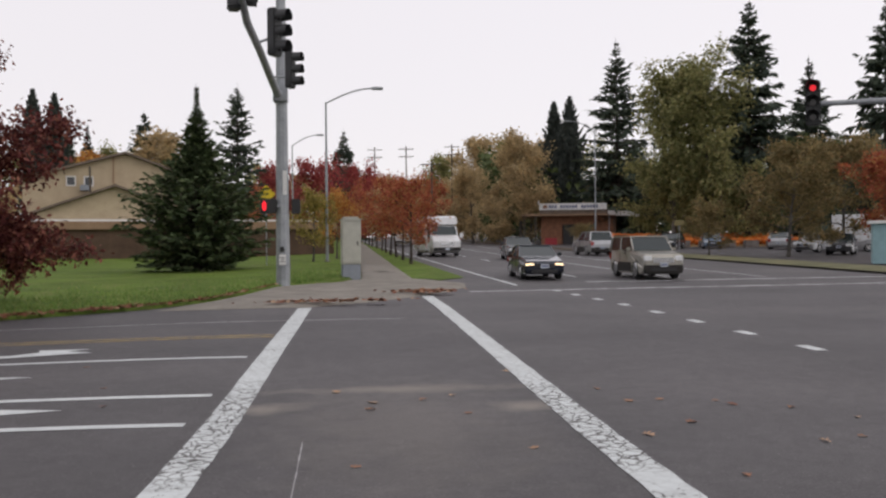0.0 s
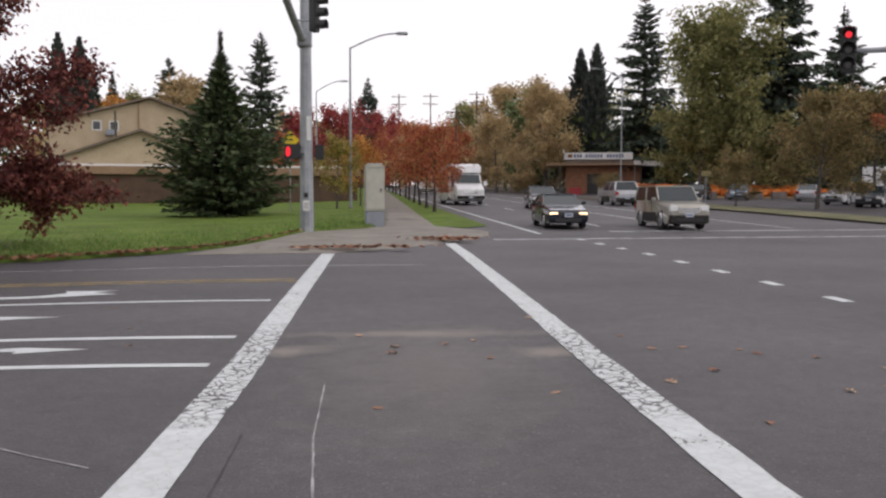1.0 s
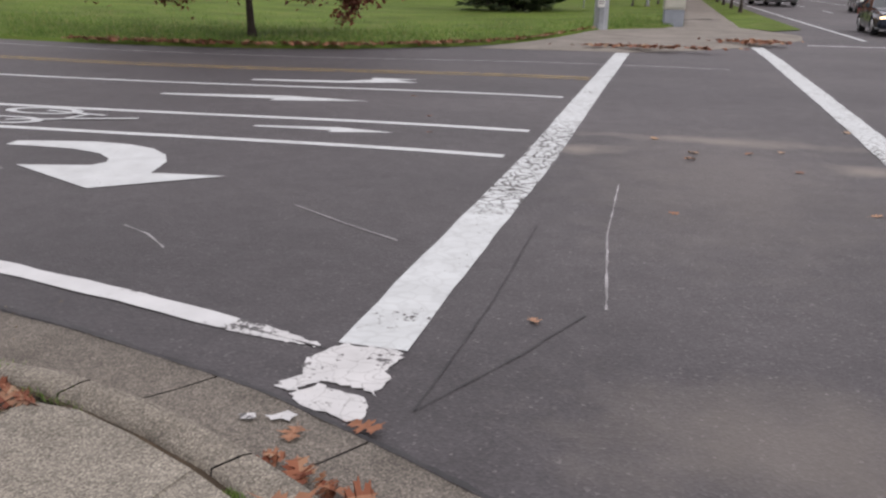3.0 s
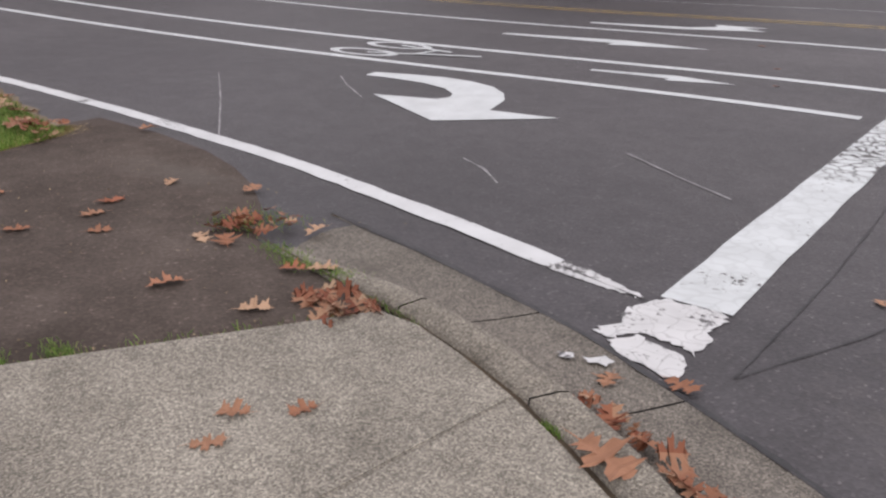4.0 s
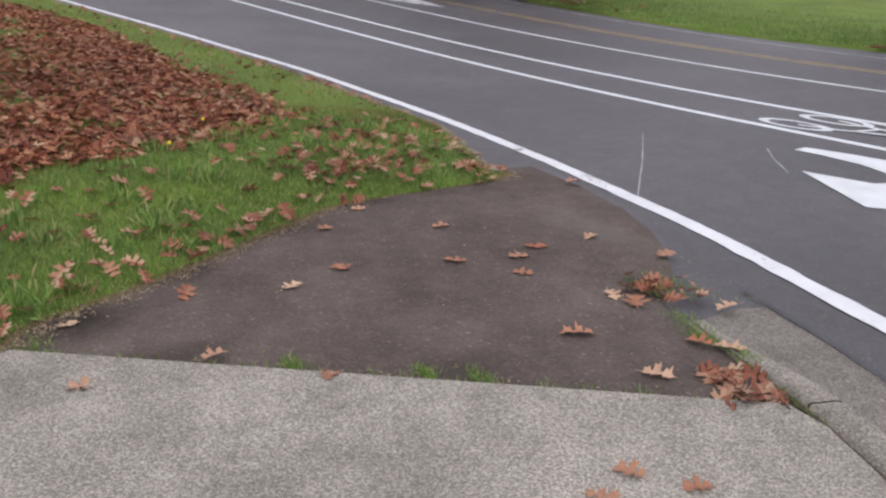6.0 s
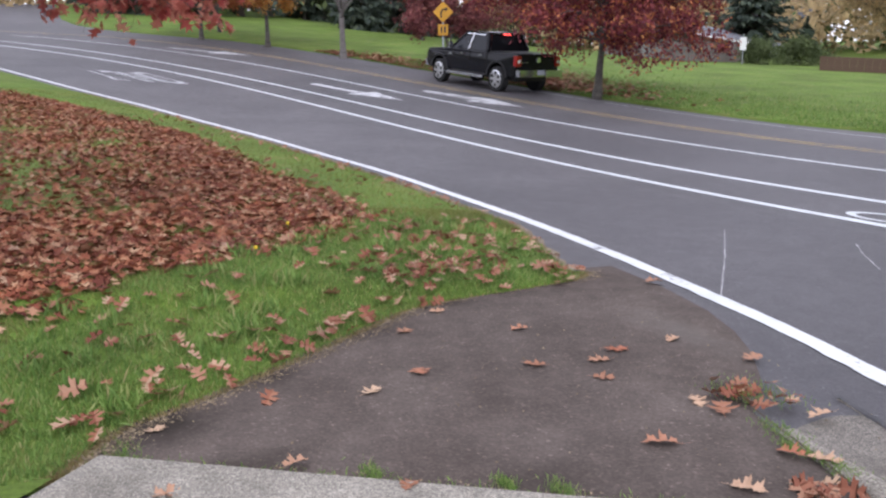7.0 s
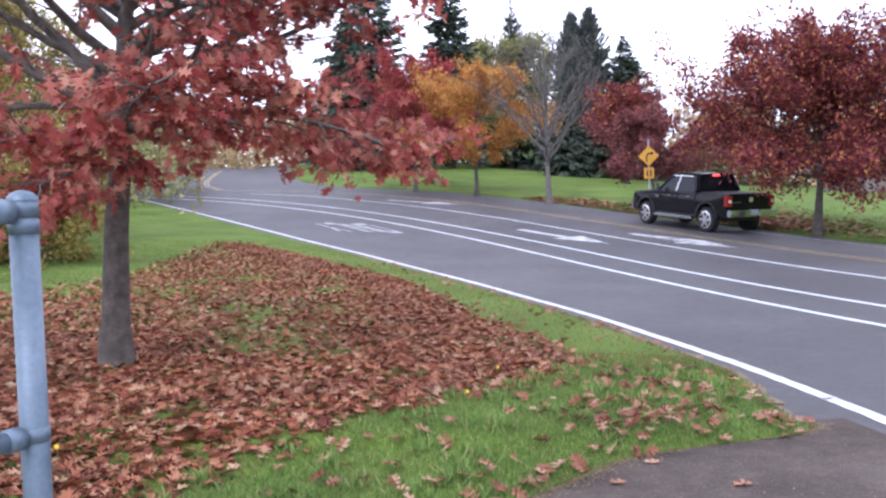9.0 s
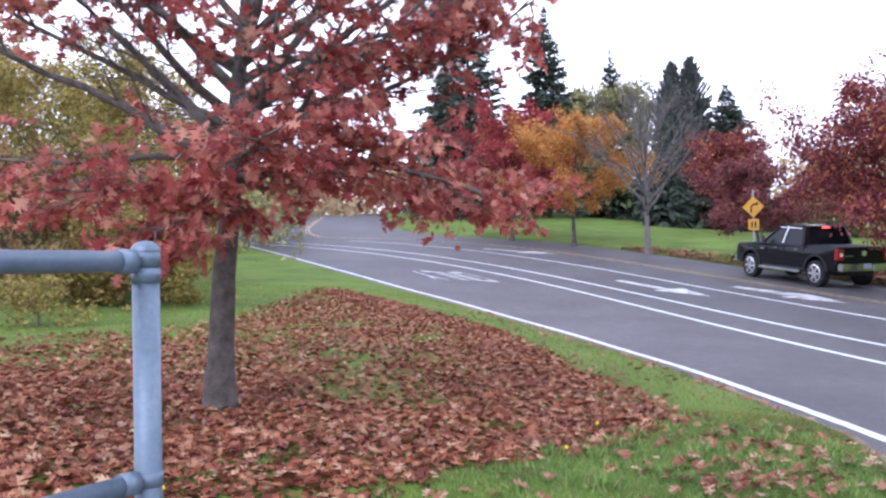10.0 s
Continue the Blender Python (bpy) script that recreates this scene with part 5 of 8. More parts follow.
B(-24.8, -11.0, 3.8, 3.9, "russet", "rust brown shrub behind the lawn", 63, n=9000, size=0.18, fork=0.4, trunk=0.1, low=-3, limbs_n=24, name="shrub")
B(-33.0, -19.5, 12.5, 6.5, "rust", "rust brown tree up the side street", 64, n=5500, size=0.35, fork=0.9, name="tree")
B(-18.6, -8.0, 1.5, 1.1, "yellow_green", "low yellow shrub on the lawn", 65, n=900, size=0.13, fork=0.1, trunk=0.04, name="shrub")
B(-96.0, -24.0, 17.0, 7.5, "rust", "brown tree at the top of the side street", 66, n=4000, size=0.6, trunk=0.3)
B(-102.0, 5.0, 17.0, 6.5, "orange_red", "orange tree at the top of the side street", 67, n=4000, size=0.6, trunk=0.3)
B(-97.0, -33.0, 19.0, 8.0, "olive", "olive tree at the top of the side street", 68, n=4000, size=0.7, trunk=0.3)
B(-52.0, -27.0, 12.0, 7.0, "olive", "olive tree beside the side street", 69, n=4500, size=0.5, trunk=0.25)

# ---- trees beyond the junction ----
conifer(-7.3, 41.0, land(-7.3, 41) + 0.15, 9.1, 3.5, M["spruce"], "bushy green spruce on the lawn beside the signal", 71, n_whorl=46, per=19, spray=0.4, skirt=0.02, droop=0.05, ragged=0.4, fill=26, name="spruce", profile=[(0, 0.7), (0.08, 0.95), (0.22, 1.04), (0.33, 0.95), (0.42, 0.64), (0.5, 0.42), (0.58, 0.3), (0.72, 0.2), (0.82, 0.1), (0.89, 0.04), (1, 0.015)])
C(-32.0, 89.4, 17.4, 1.5, "cypress", "tall black-green cypress behind the house", 72, column=True, n_whorl=44, spray=1.0, skirt=0.02)
C(-31.0, 92.6, 17.6, 1.5, "cypress", "tall black-green cypress behind the house", 73, column=True, n_whorl=44, spray=1.0, skirt=0.02)
C(-35.1, 109.5, 17.5, 2.9, "fir", "distant dark fir behind the house", 74, spray=1.3)
C(-33.3, 111.0, 17.0, 2.9, "fir", "distant dark fir behind the house", 75, spray=1.3)
C(-27.8, 116.7, 19.5, 4.6, "fir", "distant dark fir behind the house", 76, slim=0.6, spray=1.5, ragged=0.5)
C(-11.8, 87.2, 17.6, 3.5, "fir", "thin ragged pine behind the spruce", 77, slim=0.55, spray=1.15, n_whorl=17, per=6, ragged=0.6, skirt=0.2, droop=0.05)
B(-24.0, 112.0, 15.5, 5.0, "rust", "brown tree behind the house roof", 78, n=3200, size=0.6, trunk=0.25)
B(-31.3, 104.0, 12.4, 3.2, "amber", "yellow tree behind the house roof", 79, n=2000, size=0.5)
B(-29.5, 108.0, 13.5, 4.0, "olive", "olive tree behind the house roof", 80, n=2400, size=0.5)
C(-2.7, 170.0, 24.2, 6.6, "fir", "distant dark fir beyond the street", 81, spray=1.9, slim=0.75)
C(30.9, 172.3, 25.4, 4.4, "fir", "distant dark fir above the autumn trees", 82, spray=1.9)
C(28.2, 122.5, 22.0, 2.2, "cypress", "tall dark cypress behind the market", 83, column=True, n_whorl=44, spray=1.3)
C(30.0, 120.4, 22.4, 2.3, "cypress", "tall dark cypress behind the market", 84, column=True, n_whorl=44, spray=1.3)
C(32.8, 107.1, 27.5, 6.6, "fir", "tall dark fir beside the market", 85, slim=0.6, spray=1.7, per=9)
C(42.5, 90.5, 28.2, 5.2, "fir", "tall ragged fir behind the car park", 86, slim=0.6, spray=1.7, ragged=0.55, n_whorl=22, skirt=0.3, droop=0.4)
C(55.0, 100.8, 24.3, 6.2, "fir", "dark fir behind the car park", 87, slim=0.7, spray=1.7, per=9)
C(51.2, 79.5, 25.6, 6.4, "fir", "broad dark fir at the edge of the car park", 88, slim=0.7, spray=1.7, ragged=0.5, droop=0.5)
B(34.4, 91.8, 19.8, 4.6, "olive", "tall olive green poplar behind the car park", 89, n=7500, size=0.55, trunk=0.3, fork=2.2, low=45, shape=0.5, limbs_n=26)
B(37.8, 88.9, 20.4, 4.6, "olive", "tall olive green poplar behind the car park", 90, n=7500, size=0.55, trunk=0.3, fork=2.2, low=45, shape=0.5, limbs_n=26)
B(36.5, 116.0, 13.0, 6.0, "green_bush", "dark green tree beside the market", 91, n=5000, size=0.45, fork=0.8, trunk=0.2)
B(36.0, 96.0, 10.0, 5.2, "olive", "olive green tree behind the pumpkin field", 92, n=5000, size=0.45, fork=0.8, trunk=0.2)
B(42.0, 96.0, 12.0, 6.0, "olive", "olive green tree behind the pumpkin field", 93, n=5000, size=0.5, fork=0.8, trunk=0.2)
B(50.0, 92.0, 11.0, 7.0, "green_bush", "dark green tree behind the pumpkin field", 94, n=5000, size=0.5, fork=0.8, trunk=0.2)
B(20.6, 108.5, 14.0, 5.6, "rust", "rust brown tree beside the market", 95, n=5500, size=0.5, fork=1.0, trunk=0.25)
B(15.6, 117.0, 11.5, 4.6, "rust", "brown tree along the main street", 96, n=4000, size=0.5, fork=1.0, trunk=0.2)
B(25.6, 127.0, 17.0, 6.5, "rust", "orange-brown tree behind the market", 97, n=4500, size=0.6, fork=1.5, trunk=0.25)
B(33.0, 131.0, 16.5, 6.5, "olive", "olive tree behind the market", 98, n=4000, size=0.6, fork=1.5, trunk=0.25)
B(23.3, 163.4, 21.5, 6.5, "rust", "brown distant tree on the hill", 99, n=3500, size=0.8, fork=2, trunk=0.3)
B(29.3, 165.4, 21.0, 6.5, "olive", "olive distant tree on the hill", 100, n=3500, size=0.8, fork=2, trunk=0.3)
B(17.6, 185.0, 20.5, 5.5, "olive", "olive distant tree beyond the street", 101, n=3000, size=0.8, fork=2, trunk=0.3)
B(27.7, 53.3, 6.9, 3.3, "umber", "olive brown tree on the verge by the car park", 102, n=5500, size=0.26, trunk=0.14, fork=1.6, shape=0.6, name="street_tree")
B(33.7, 57.2, 8.0, 3.6, "umber", "broad brown tree at the car park", 103, n=5500, size=0.32, trunk=0.16, fork=1.8, name="street_tree")
B(30.9, 47.5, 6.4, 2.6, "orange_red", "orange tree at the car park", 104, n=4200, size=0.26, trunk=0.12, fork=1.6, name="street_tree")
B(24.0, 57.2, 3.7, 1.7, "umber", "small rust-leaved tree on the verge", 105, n=2200, size=0.2, trunk=0.08, fork=1.1, name="street_tree")
B(23.3, 88.9, 3.2, 1.3, "umber", "small brown bush before the market", 106, n=1200, size=0.22, fork=0.5, trunk=0.06, name="bush")
# the avenue of young trees along the pavement
for k, (x, y, top, r, leaf) in enumerate(((2.9, 46.4, 4.7, 1.9, "orange_red"), (2.75, 52.0, 5.2, 1.9, "orange_red"), (2.6, 58.0, 5.6, 2.1, "orange_red"), (2.45, 64.5, 6.2, 2.2, "rust"), (2.3, 71.0, 6.6, 2.2, "orange_red"),
                                          (2.2, 78.0, 7.2, 2.4, "orange_red"), (1.9, 88.0, 7.8, 2.6, "crimson"), (1.6, 98.0, 8.6, 2.8, "orange_red"), (1.4, 108.0, 9.4, 2.9, "crimson"), (1.0, 121.0, 10.2, 3.0, "orange_red"))):
    B(x, y, top, r, leaf, "young street tree with orange-red leaves beside the pavement", 110 + k, n=2000, size=0.2 + 0.012 * k, trunk=0.09, fork=1.5, bark=M["bark_dark"], name="street_tree", group="young street trees beside the pavement")
for k, (x, y, top, r, leaf, lab) in enumerate(((-4.7, 99.9, 10.2, 5.0, "crimson", "crimson tree beyond the lawn"), (-9.5, 96.0, 8.8, 4.0, "crimson", "crimson tree beyond the lawn"), (0.4, 130.0, 12.0, 5.4, "crimson", "red tree beyond the lawn"), (8.6, 141.0, 10.6, 4.5, "orange_red", "orange-red tree along the street"),
                                               (12.2, 139.5, 10.6, 4.5, "orange_red", "orange-red tree along the street"), (16.4, 149.1, 11.0, 4.8, "rust", "rust tree along the street"), (-8.2, 74.5, 6.4, 2.2, "orange_red", "orange tree behind the spruce"),
                                               (-2.4, 48.4, 4.4, 1.5, "yellow_green", "slim yellow-green sapling behind the cabinet"), (-1.2, 52.5, 4.6, 1.4, "amber", "orange-tipped sapling behind the cabinet"))):
    B(x, y, top, r, leaf, lab, 130 + k, n=1600 if r < 3 else 2800, size=0.2 if r < 3 else 0.45, trunk=0.07 if r < 3 else 0.16, fork=1.2, name="tree")


# ---- distant woods closing the view ----
def wood(name, a0, a1, dist, top, leaf, seed, label, n=5000, size=3.2):
    """A belt of far treetops between two headings, seen as one mass."""
    r = np.random.default_rng(seed)
    a = np.radians(r.uniform(a0, a1, n))
    d = dist + r.normal(0, 9, n)
    x, y = -np.sin(a) * d, np.cos(a) * d
    crest = np.array([top * (0.62 + 0.38 * noise.noise((t * 9, seed, 0)) + 0.3 * noise.noise((t * 31, seed, 2))) for t in a])
    z0 = np.array([land(max(-95, p), min(q, 200)) for p, q in zip(x, y)])
    z = z0 + crest * r.random(n) ** 0.6
    ob = soup(name, DIAMOND_V, DIAMOND_F, np.stack([x, y, z], -1), turns(r, n, 0.7), size * r.uniform(0.6, 1.3, n), M[leaf])
    return tagged(ob, label, "woods", kind="stuff")


wood("distant_woods", -34, 22, 232, 25, "olive", 3, "distant olive and brown woods beyond the street", 14000, 1.7)
wood("distant_woods", -34, 22, 215, 19, "rust", 4, "distant rust brown woods beyond the street", 14000, 1.6)
wood("distant_woods", -36, -8, 140, 17, "green_bush", 5, "dark green woods behind the market", 15000, 1.1)
wood("distant_woods", 22, 60, 118, 15, "green_bush", 6, "dark green woods behind the bungalow", 16000, 0.9)
wood("distant_woods", 24, 62, 105, 11, "rust", 7, "rust brown woods behind the bungalow", 12000, 0.9)
wood("distant_woods", 60, 84, 112, 8, "green_bush", 8, "dark green woods up the hill", 14000, 0.85)
wood("distant_woods", 84, 125, 118, 9, "rust", 9, "brown woods at the top of the side street", 18000, 0.85)
wood("distant_woods", 97, 128, 62, 8, "olive", 10, "olive woods beside the side street", 22000, 0.42)

# ---- small builders ----
def plain(name, colour, rough=0.5, metal=0.0, spec=0.5, coat=0.0, glow=0.0):
    m, nt, b = base(name, rough, metal, spec)
    dirt = tex_noise(nt, 3.0, 5)
    col = ramp(nt, dirt, [(0.25, tuple(0.78 * c for c in colour)), (0.7, colour)])
    nt.links.new(col, b.inputs["Base Color"])
    b.inputs["Coat Weight"].default_value = coat
    if glow:
        b.inputs["Emission Color"].default_value = (*colour, 1)
        b.inputs["Emission Strength"].default_value = glow
    return m


M["black"] = plain("black_plastic", (0.018, 0.018, 0.02), 0.45)
M["rubber"] = plain("tyre_rubber", (0.02, 0.02, 0.021), 0.85)
M["rim"] = plain("alloy_rim", (0.72, 0.73, 0.75), 0.28, 0.75)
M["chrome"] = plain("chrome", (0.7, 0.71, 0.73), 0.12, 1.0)
M["car_glass"] = plain("tinted_car_glass", (0.022, 0.034, 0.036), 0.06, 0, 0.6)
M["dark_glass"] = plain("dark_car_glass", (0.012, 0.014, 0.018), 0.08, 0, 0.2)
M["headlamp"] = plain("headlamp_glass", (0.8, 0.82, 0.83), 0.1, 0, 0.8, 0.5)
M["lit_headlamp"] = plain("lit_headlamp", (1.0, 0.78, 0.5), 0.2, 0, 0.5, 0, 1.4)
M["tail_lamp"] = plain("tail_lamp", (0.35, 0.012, 0.012), 0.15, 0, 0.6, 0.4)
M["lit_tail_lamp"] = plain("lit_tail_lamp", (1.0, 0.08, 0.06), 0.2, 0, 0.5, 0, 1.5)
M["plate"] = plain("number_plate", (0.5, 0.55, 0.62), 0.4)
M["plate_bar"] = plain("plate_bar", (0.12, 0.14, 0.25), 0.5)
M["pewter"] = plain("pewter_car_paint", (0.4, 0.385, 0.335), 0.28, 0.35, 0.5, 0.8)
M["pewter_low"] = plain("grey_car_cladding", (0.032, 0.03, 0.028), 0.7, 0, 0.2)
M["navy"] = plain("dark_blue_car_paint", (0.02, 0.028, 0.045), 0.25, 0.3, 0.5, 0.8)
M["charcoal"] = plain("charcoal_car_paint", (0.06, 0.062, 0.068), 0.25, 0.3, 0.5, 0.8)
M["silver"] = plain("silver_car_paint", (0.42, 0.43, 0.45), 0.3, 0.6, 0.5, 0.6)
M["white_body"] = plain("white_vehicle_paint", (0.72, 0.73, 0.74), 0.35, 0, 0.5, 0.5)
M["black_body"] = plain("black_car_paint", (0.006, 0.006, 0.009), 0.22, 0, 0.25, 0.0)
M["red_body"] = plain("red_car_paint", (0.3, 0.02, 0.03), 0.3, 0, 0.5, 0.7)
M["blue_body"] = plain("pale_blue_car_paint", (0.2, 0.27, 0.36), 0.3, 0.3, 0.5, 0.6)
M["green_signal"] = plain("dark_signal_housing", (0.03, 0.032, 0.034), 0.55)
M["red_lamp"] = plain("lit_red_lamp", (0.85, 0.015, 0.03), 0.3, 0, 0.5, 0, 0.85)
M["dead_lamp"] = plain("unlit_lens", (0.03, 0.025, 0.02), 0.2)
M["beige"] = plain("beige_cabinet_paint", (0.46, 0.46, 0.40), 0.5)
M["pad_grey"] = plain("grey_blue_base", (0.26, 0.29, 0.33), 0.6)
M["white_paint"] = plain("white_paint", (0.75, 0.75, 0.74), 0.5)
M["yellow_sign"] = plain("yellow_sign", (0.6, 0.3, 0.015), 0.45)
M["bright_sign"] = plain("bright_yellow_sign", (0.78, 0.56, 0.02), 0.45)
M["wood_pole"] = surf("weathered_pole_wood", (0.06, 0.05, 0.04), (0.13, 0.11, 0.09), 5, 60, 0.9)
M["tan_wall"] = surf("tan_stucco", (0.40, 0.32, 0.22), (0.48, 0.39, 0.27), 1.0, 18, 0.85)
M["fascia"] = surf("tan_fascia", (0.26, 0.165, 0.105), (0.33, 0.22, 0.14), 1.5, 20, 0.8)
M["brown_wall"] = surf("brown_boards", (0.075, 0.045, 0.03), (0.12, 0.075, 0.05), 1.2, 14, 0.85)
M["roof_brown"] = surf("brown_shingles", (0.13, 0.10, 0.08), (0.22, 0.175, 0.14), 1.2, 9, 0.9)
M["roof_grey"] = surf("grey_shingles", (0.11, 0.115, 0.13), (0.175, 0.18, 0.2), 1.2, 9, 0.9)
M["brick"] = surf("orange_brick", (0.19, 0.085, 0.05), (0.32, 0.15, 0.085), 2.0, 8, 0.85)
M["fence_wood"] = surf("grey_fence_boards", (0.10, 0.085, 0.075), (0.19, 0.165, 0.15), 2, 14, 0.9)
M["window"] = plain("dark_window_glass", (0.03, 0.034, 0.04), 0.06, 0, 0.7)
M["pumpkin"] = leafy("pumpkin_skin", [(0.0, (0.42, 0.09, 0.012)), (0.6, (0.55, 0.14, 0.02)), (1.0, (0.62, 0.24, 0.06))], 0.5, 0)
M["faded_sign"] = plain("faded_sign", (0.24, 0.2, 0.09), 0.6)
M["petal"] = plain("yellow_petals", (0.75, 0.52, 0.02), 0.7)
M["teal"] = plain("pale_blue_boards", (0.26, 0.42, 0.45), 0.6)


def box(bm, x0, x1, y0, y1, z0, z1, bevel=0.0):
    vs = [bm.verts.new((x, y, z)) for z in (z0, z1) for x, y in ((x0, y0), (x1, y0), (x1, y1), (x0, y1))]
    fs = [bm.faces.new([vs[i] for i in q]) for q in ((3, 2, 1, 0), (4, 5, 6, 7), (0, 1, 5, 4), (1, 2, 6, 5), (2, 3, 7, 6), (3, 0, 4, 7))]
    if bevel:
        es = list({e for f in fs for e in f.edges})
        bmesh.ops.bevel(bm, geom=es, offset=bevel, segments=2, affect="EDGES")
    return vs


def rod(bm, a, b, r0, r1=None, sides=12, caps=True):
    a, b = Vector(a), Vector(b)
    r1 = r0 if r1 is None else r1
    d = (b - a).normalized()
    u = d.orthogonal().normalized()
    w = d.cross(u)
    rings = [[bm.verts.new(p + (u * math.cos(math.tau * j / sides) + w * math.sin(math.tau * j / sides)) * r) for j in range(sides)] for p, r in ((a, r0), (b, r1))]
    for j in range(sides):
        bm.faces.new((rings[0][j], rings[0][(j + 1) % sides], rings[1][(j + 1) % sides], rings[1][j]))
    if caps:
        bm.faces.new(rings[0][::-1])
        bm.faces.new(rings[1])


def one(name, parent, material, *boxes, bevel=0.0, label="", rods=()):
    bm = bmesh.new()
    for b in boxes:
        box(bm, *b, bevel=bevel)
    for r in rods:
        rod(bm, *r)
    return part(name, bm, material, parent, label)


def ring_frame(parent, material, axis, at, u0, u1, z0, z1, w, thick):
    """A window frame round an opening; axis: the wall's own direction."""
    bm = bmesh.new()
    loops = []
    for d in (0, w):
        for k in (0, thick):
            pts = [(u0 - d, z0 - d), (u1 + d, z0 - d), (u1 + d, z1 + d), (u0 - d, z1 + d)]
            loops.append([bm.verts.new((u, at - k, z) if axis == "x" else (at - k, u, z)) for u, z in pts])
    a, b, c, d = loops
    for i in range(4):
        j = (i + 1) % 4
        for p, q in ((a, b), (b, d), (d, c)):
            bm.faces.new((p[i], p[j], q[j], q[i]))
    bmesh.ops.recalc_face_normals(bm, faces=bm.faces[:])
    return part("window_frame", bm, material, parent)


def prism(name, parent, material, outline, y0, y1, bevel=0.0, label="", inset=0.0):
    """A side outline (x, z) drawn out from y0 to y1."""
    bm = bmesh.new()
    a = [bm.verts.new((x, y0, z)) for x, z in outline]
    b = [bm.verts.new((x, y1, z)) for x, z in outline]
    n = len(outline)
    bm.faces.new(a)
    bm.faces.new(b[::-1])
    for i in range(n):
        bm.faces.new((a[i], b[i], b[(i + 1) % n], a[(i + 1) % n])[::-1])
    bmesh.ops.recalc_face_normals(bm, faces=bm.faces[:])
    if bevel:
        es = [e for e in bm.edges if abs(e.verts[0].co.y - e.verts[1].co.y) < 1e-6]
        bmesh.ops.bevel(bm, geom=es, offset=bevel, segments=2, affect="EDGES")
    return part(name, bm, material, parent, label)


# ---- railing at the back of the pavement ----
RAIL_A, RAIL_D = Vector((-2.5, -0.9, 0)), Vector((0.86, -0.51, 0)).normalized()
rail = thing("pipe_railing", Matrix(), "galvanised steel pipe railing behind the pavement", "railing")
for k in range(2):
    p = RAIL_A + RAIL_D * 2.3 * k
    bm = bmesh.new()
    rod(bm, (p.x, p.y, -0.04), (p.x, p.y, 1.735), 0.038, sides=24)
    post = part("post", bm, M["galv"], rail, smooth=False)
    for f in post.data.polygons:
        f.use_smooth = abs(f.normal.z) < 0.5
    bm = bmesh.new()
    bmesh.ops.create_uvsphere(bm, u_segments=20, v_segments=8, radius=0.0425)
    bmesh.ops.delete(bm, geom=[v for v in bm.verts if v.co.z < -0.002], context="VERTS")
    bmesh.ops.scale(bm, vec=(1, 1, 0.7), verts=bm.verts[:])
    bmesh.ops.translate(bm, vec=(p.x, p.y, 1.76), verts=bm.verts[:])
    rod(bm, (p.x, p.y, 1.715), (p.x, p.y, 1.762), 0.041, sides=20)
    part("cap", bm, M["galv"], rail, "rounded steel post cap", smooth=True)
    for z in (1.115, 1.69):
        bm = bmesh.new()
        rod(bm, (p.x, p.y, z - 0.02), (p.x, p.y, z + 0.02), 0.0412, sides=20)
        part("collar", bm, M["galv"], rail, "clamp collar round the post", smooth=True)
for z, r in ((1.73, 0.03), (1.115, 0.028)):
    a, b = RAIL_A + RAIL_D * 0.05, RAIL_A + RAIL_D * 2.25
    bm = bmesh.new()
    rod(bm, (a.x, a.y, z), (b.x, b.y, z), r, sides=18)
    part("rail", bm, M["galv"], rail, smooth=True)
    for q, d in ((a, 1), (b, -1)):
        e = q + RAIL_D * 0.05 * d
        bm = bmesh.new()
        rod(bm, (q.x, q.y, z), (e.x, e.y, z), r + 0.005, sides=18)
        part("sleeve", bm, M["galv"], rail, "short sleeve on the rail's end", smooth=True)

# ---- single fallen leaves ----
leaf_meshes = []
for k in range(6):
    rnd = random.Random(50 + k)
    bm = bmesh.new()
    curl, dish, skew = rnd.uniform(0.05, 0.6), rnd.uniform(-0.2, 0.25), rnd.uniform(-0.15, 0.15)
    lobes = {round(y, 2): rnd.uniform(0.8, 1.15) for _, y in OAK_HALF}
    pts, tris = oak_leaf(lambda x, y: (x * lobes[round(y, 2)] + skew * y * y, y, curl * abs(x) ** 1.5 + dish * y * y + 0.05 * noise.noise((x * 5, y * 5, k))))
    low = min(q[2] for q in pts)
    vs = [bm.verts.new((x, y, z - low + 0.015)) for x, y, z in pts]
    for q in tris:
        if len({tuple(vs[i].co) for i in q}) == 3:
            bm.faces.new([vs[i] for i in q])
    bmesh.ops.remove_doubles(bm, verts=bm.verts[:], dist=0.0005)
    base_z = min(bm.verts, key=lambda v: v.co.y).co.z
    stem = [bm.verts.new(c) for c in ((-0.014, -0.45, base_z), (0.014, -0.45, base_z), (0.04, -0.74, 0.05))]
    bm.faces.new(stem)
    me = bpy.data.meshes.new("fallen_leaf")
    bm.to_mesh(me)
    bm.free()
    me.materials.append(M["dry_leaf"])
    leaf_meshes.append(me)
PATH_LEAVES = [(-5.07, 1.68), (-4.82, 2.38), (-4.14, 2.13), (-4.07, 2.51), (-4.2, 2.7), (-4.23, 3.13), (-3.81, 2.37), (-3.76, 3.33), (-4.3, 1.5), (-2.97, 2.14), (-3.32, 2.6), (-3.18, 2.64), (-2.49, 2.19), (-5.58, 3.95), (-2.67, 2.58), (-2.38, 2.4), (-2.57, 2.67), (-5.45, 2.06), (-4.1, 1.16), (-4.02, 0.09), (-2.94, 3.02)]
SLAB_LEAVES = [(-2.98, 0.97), (-1.93, 1.6), (-1.86, 1.44), (-1.77, 1.74), (-1.42, 1.28), (-3.66, -0.14), (-3.27, 0.09), (-3.36, 0.6)]
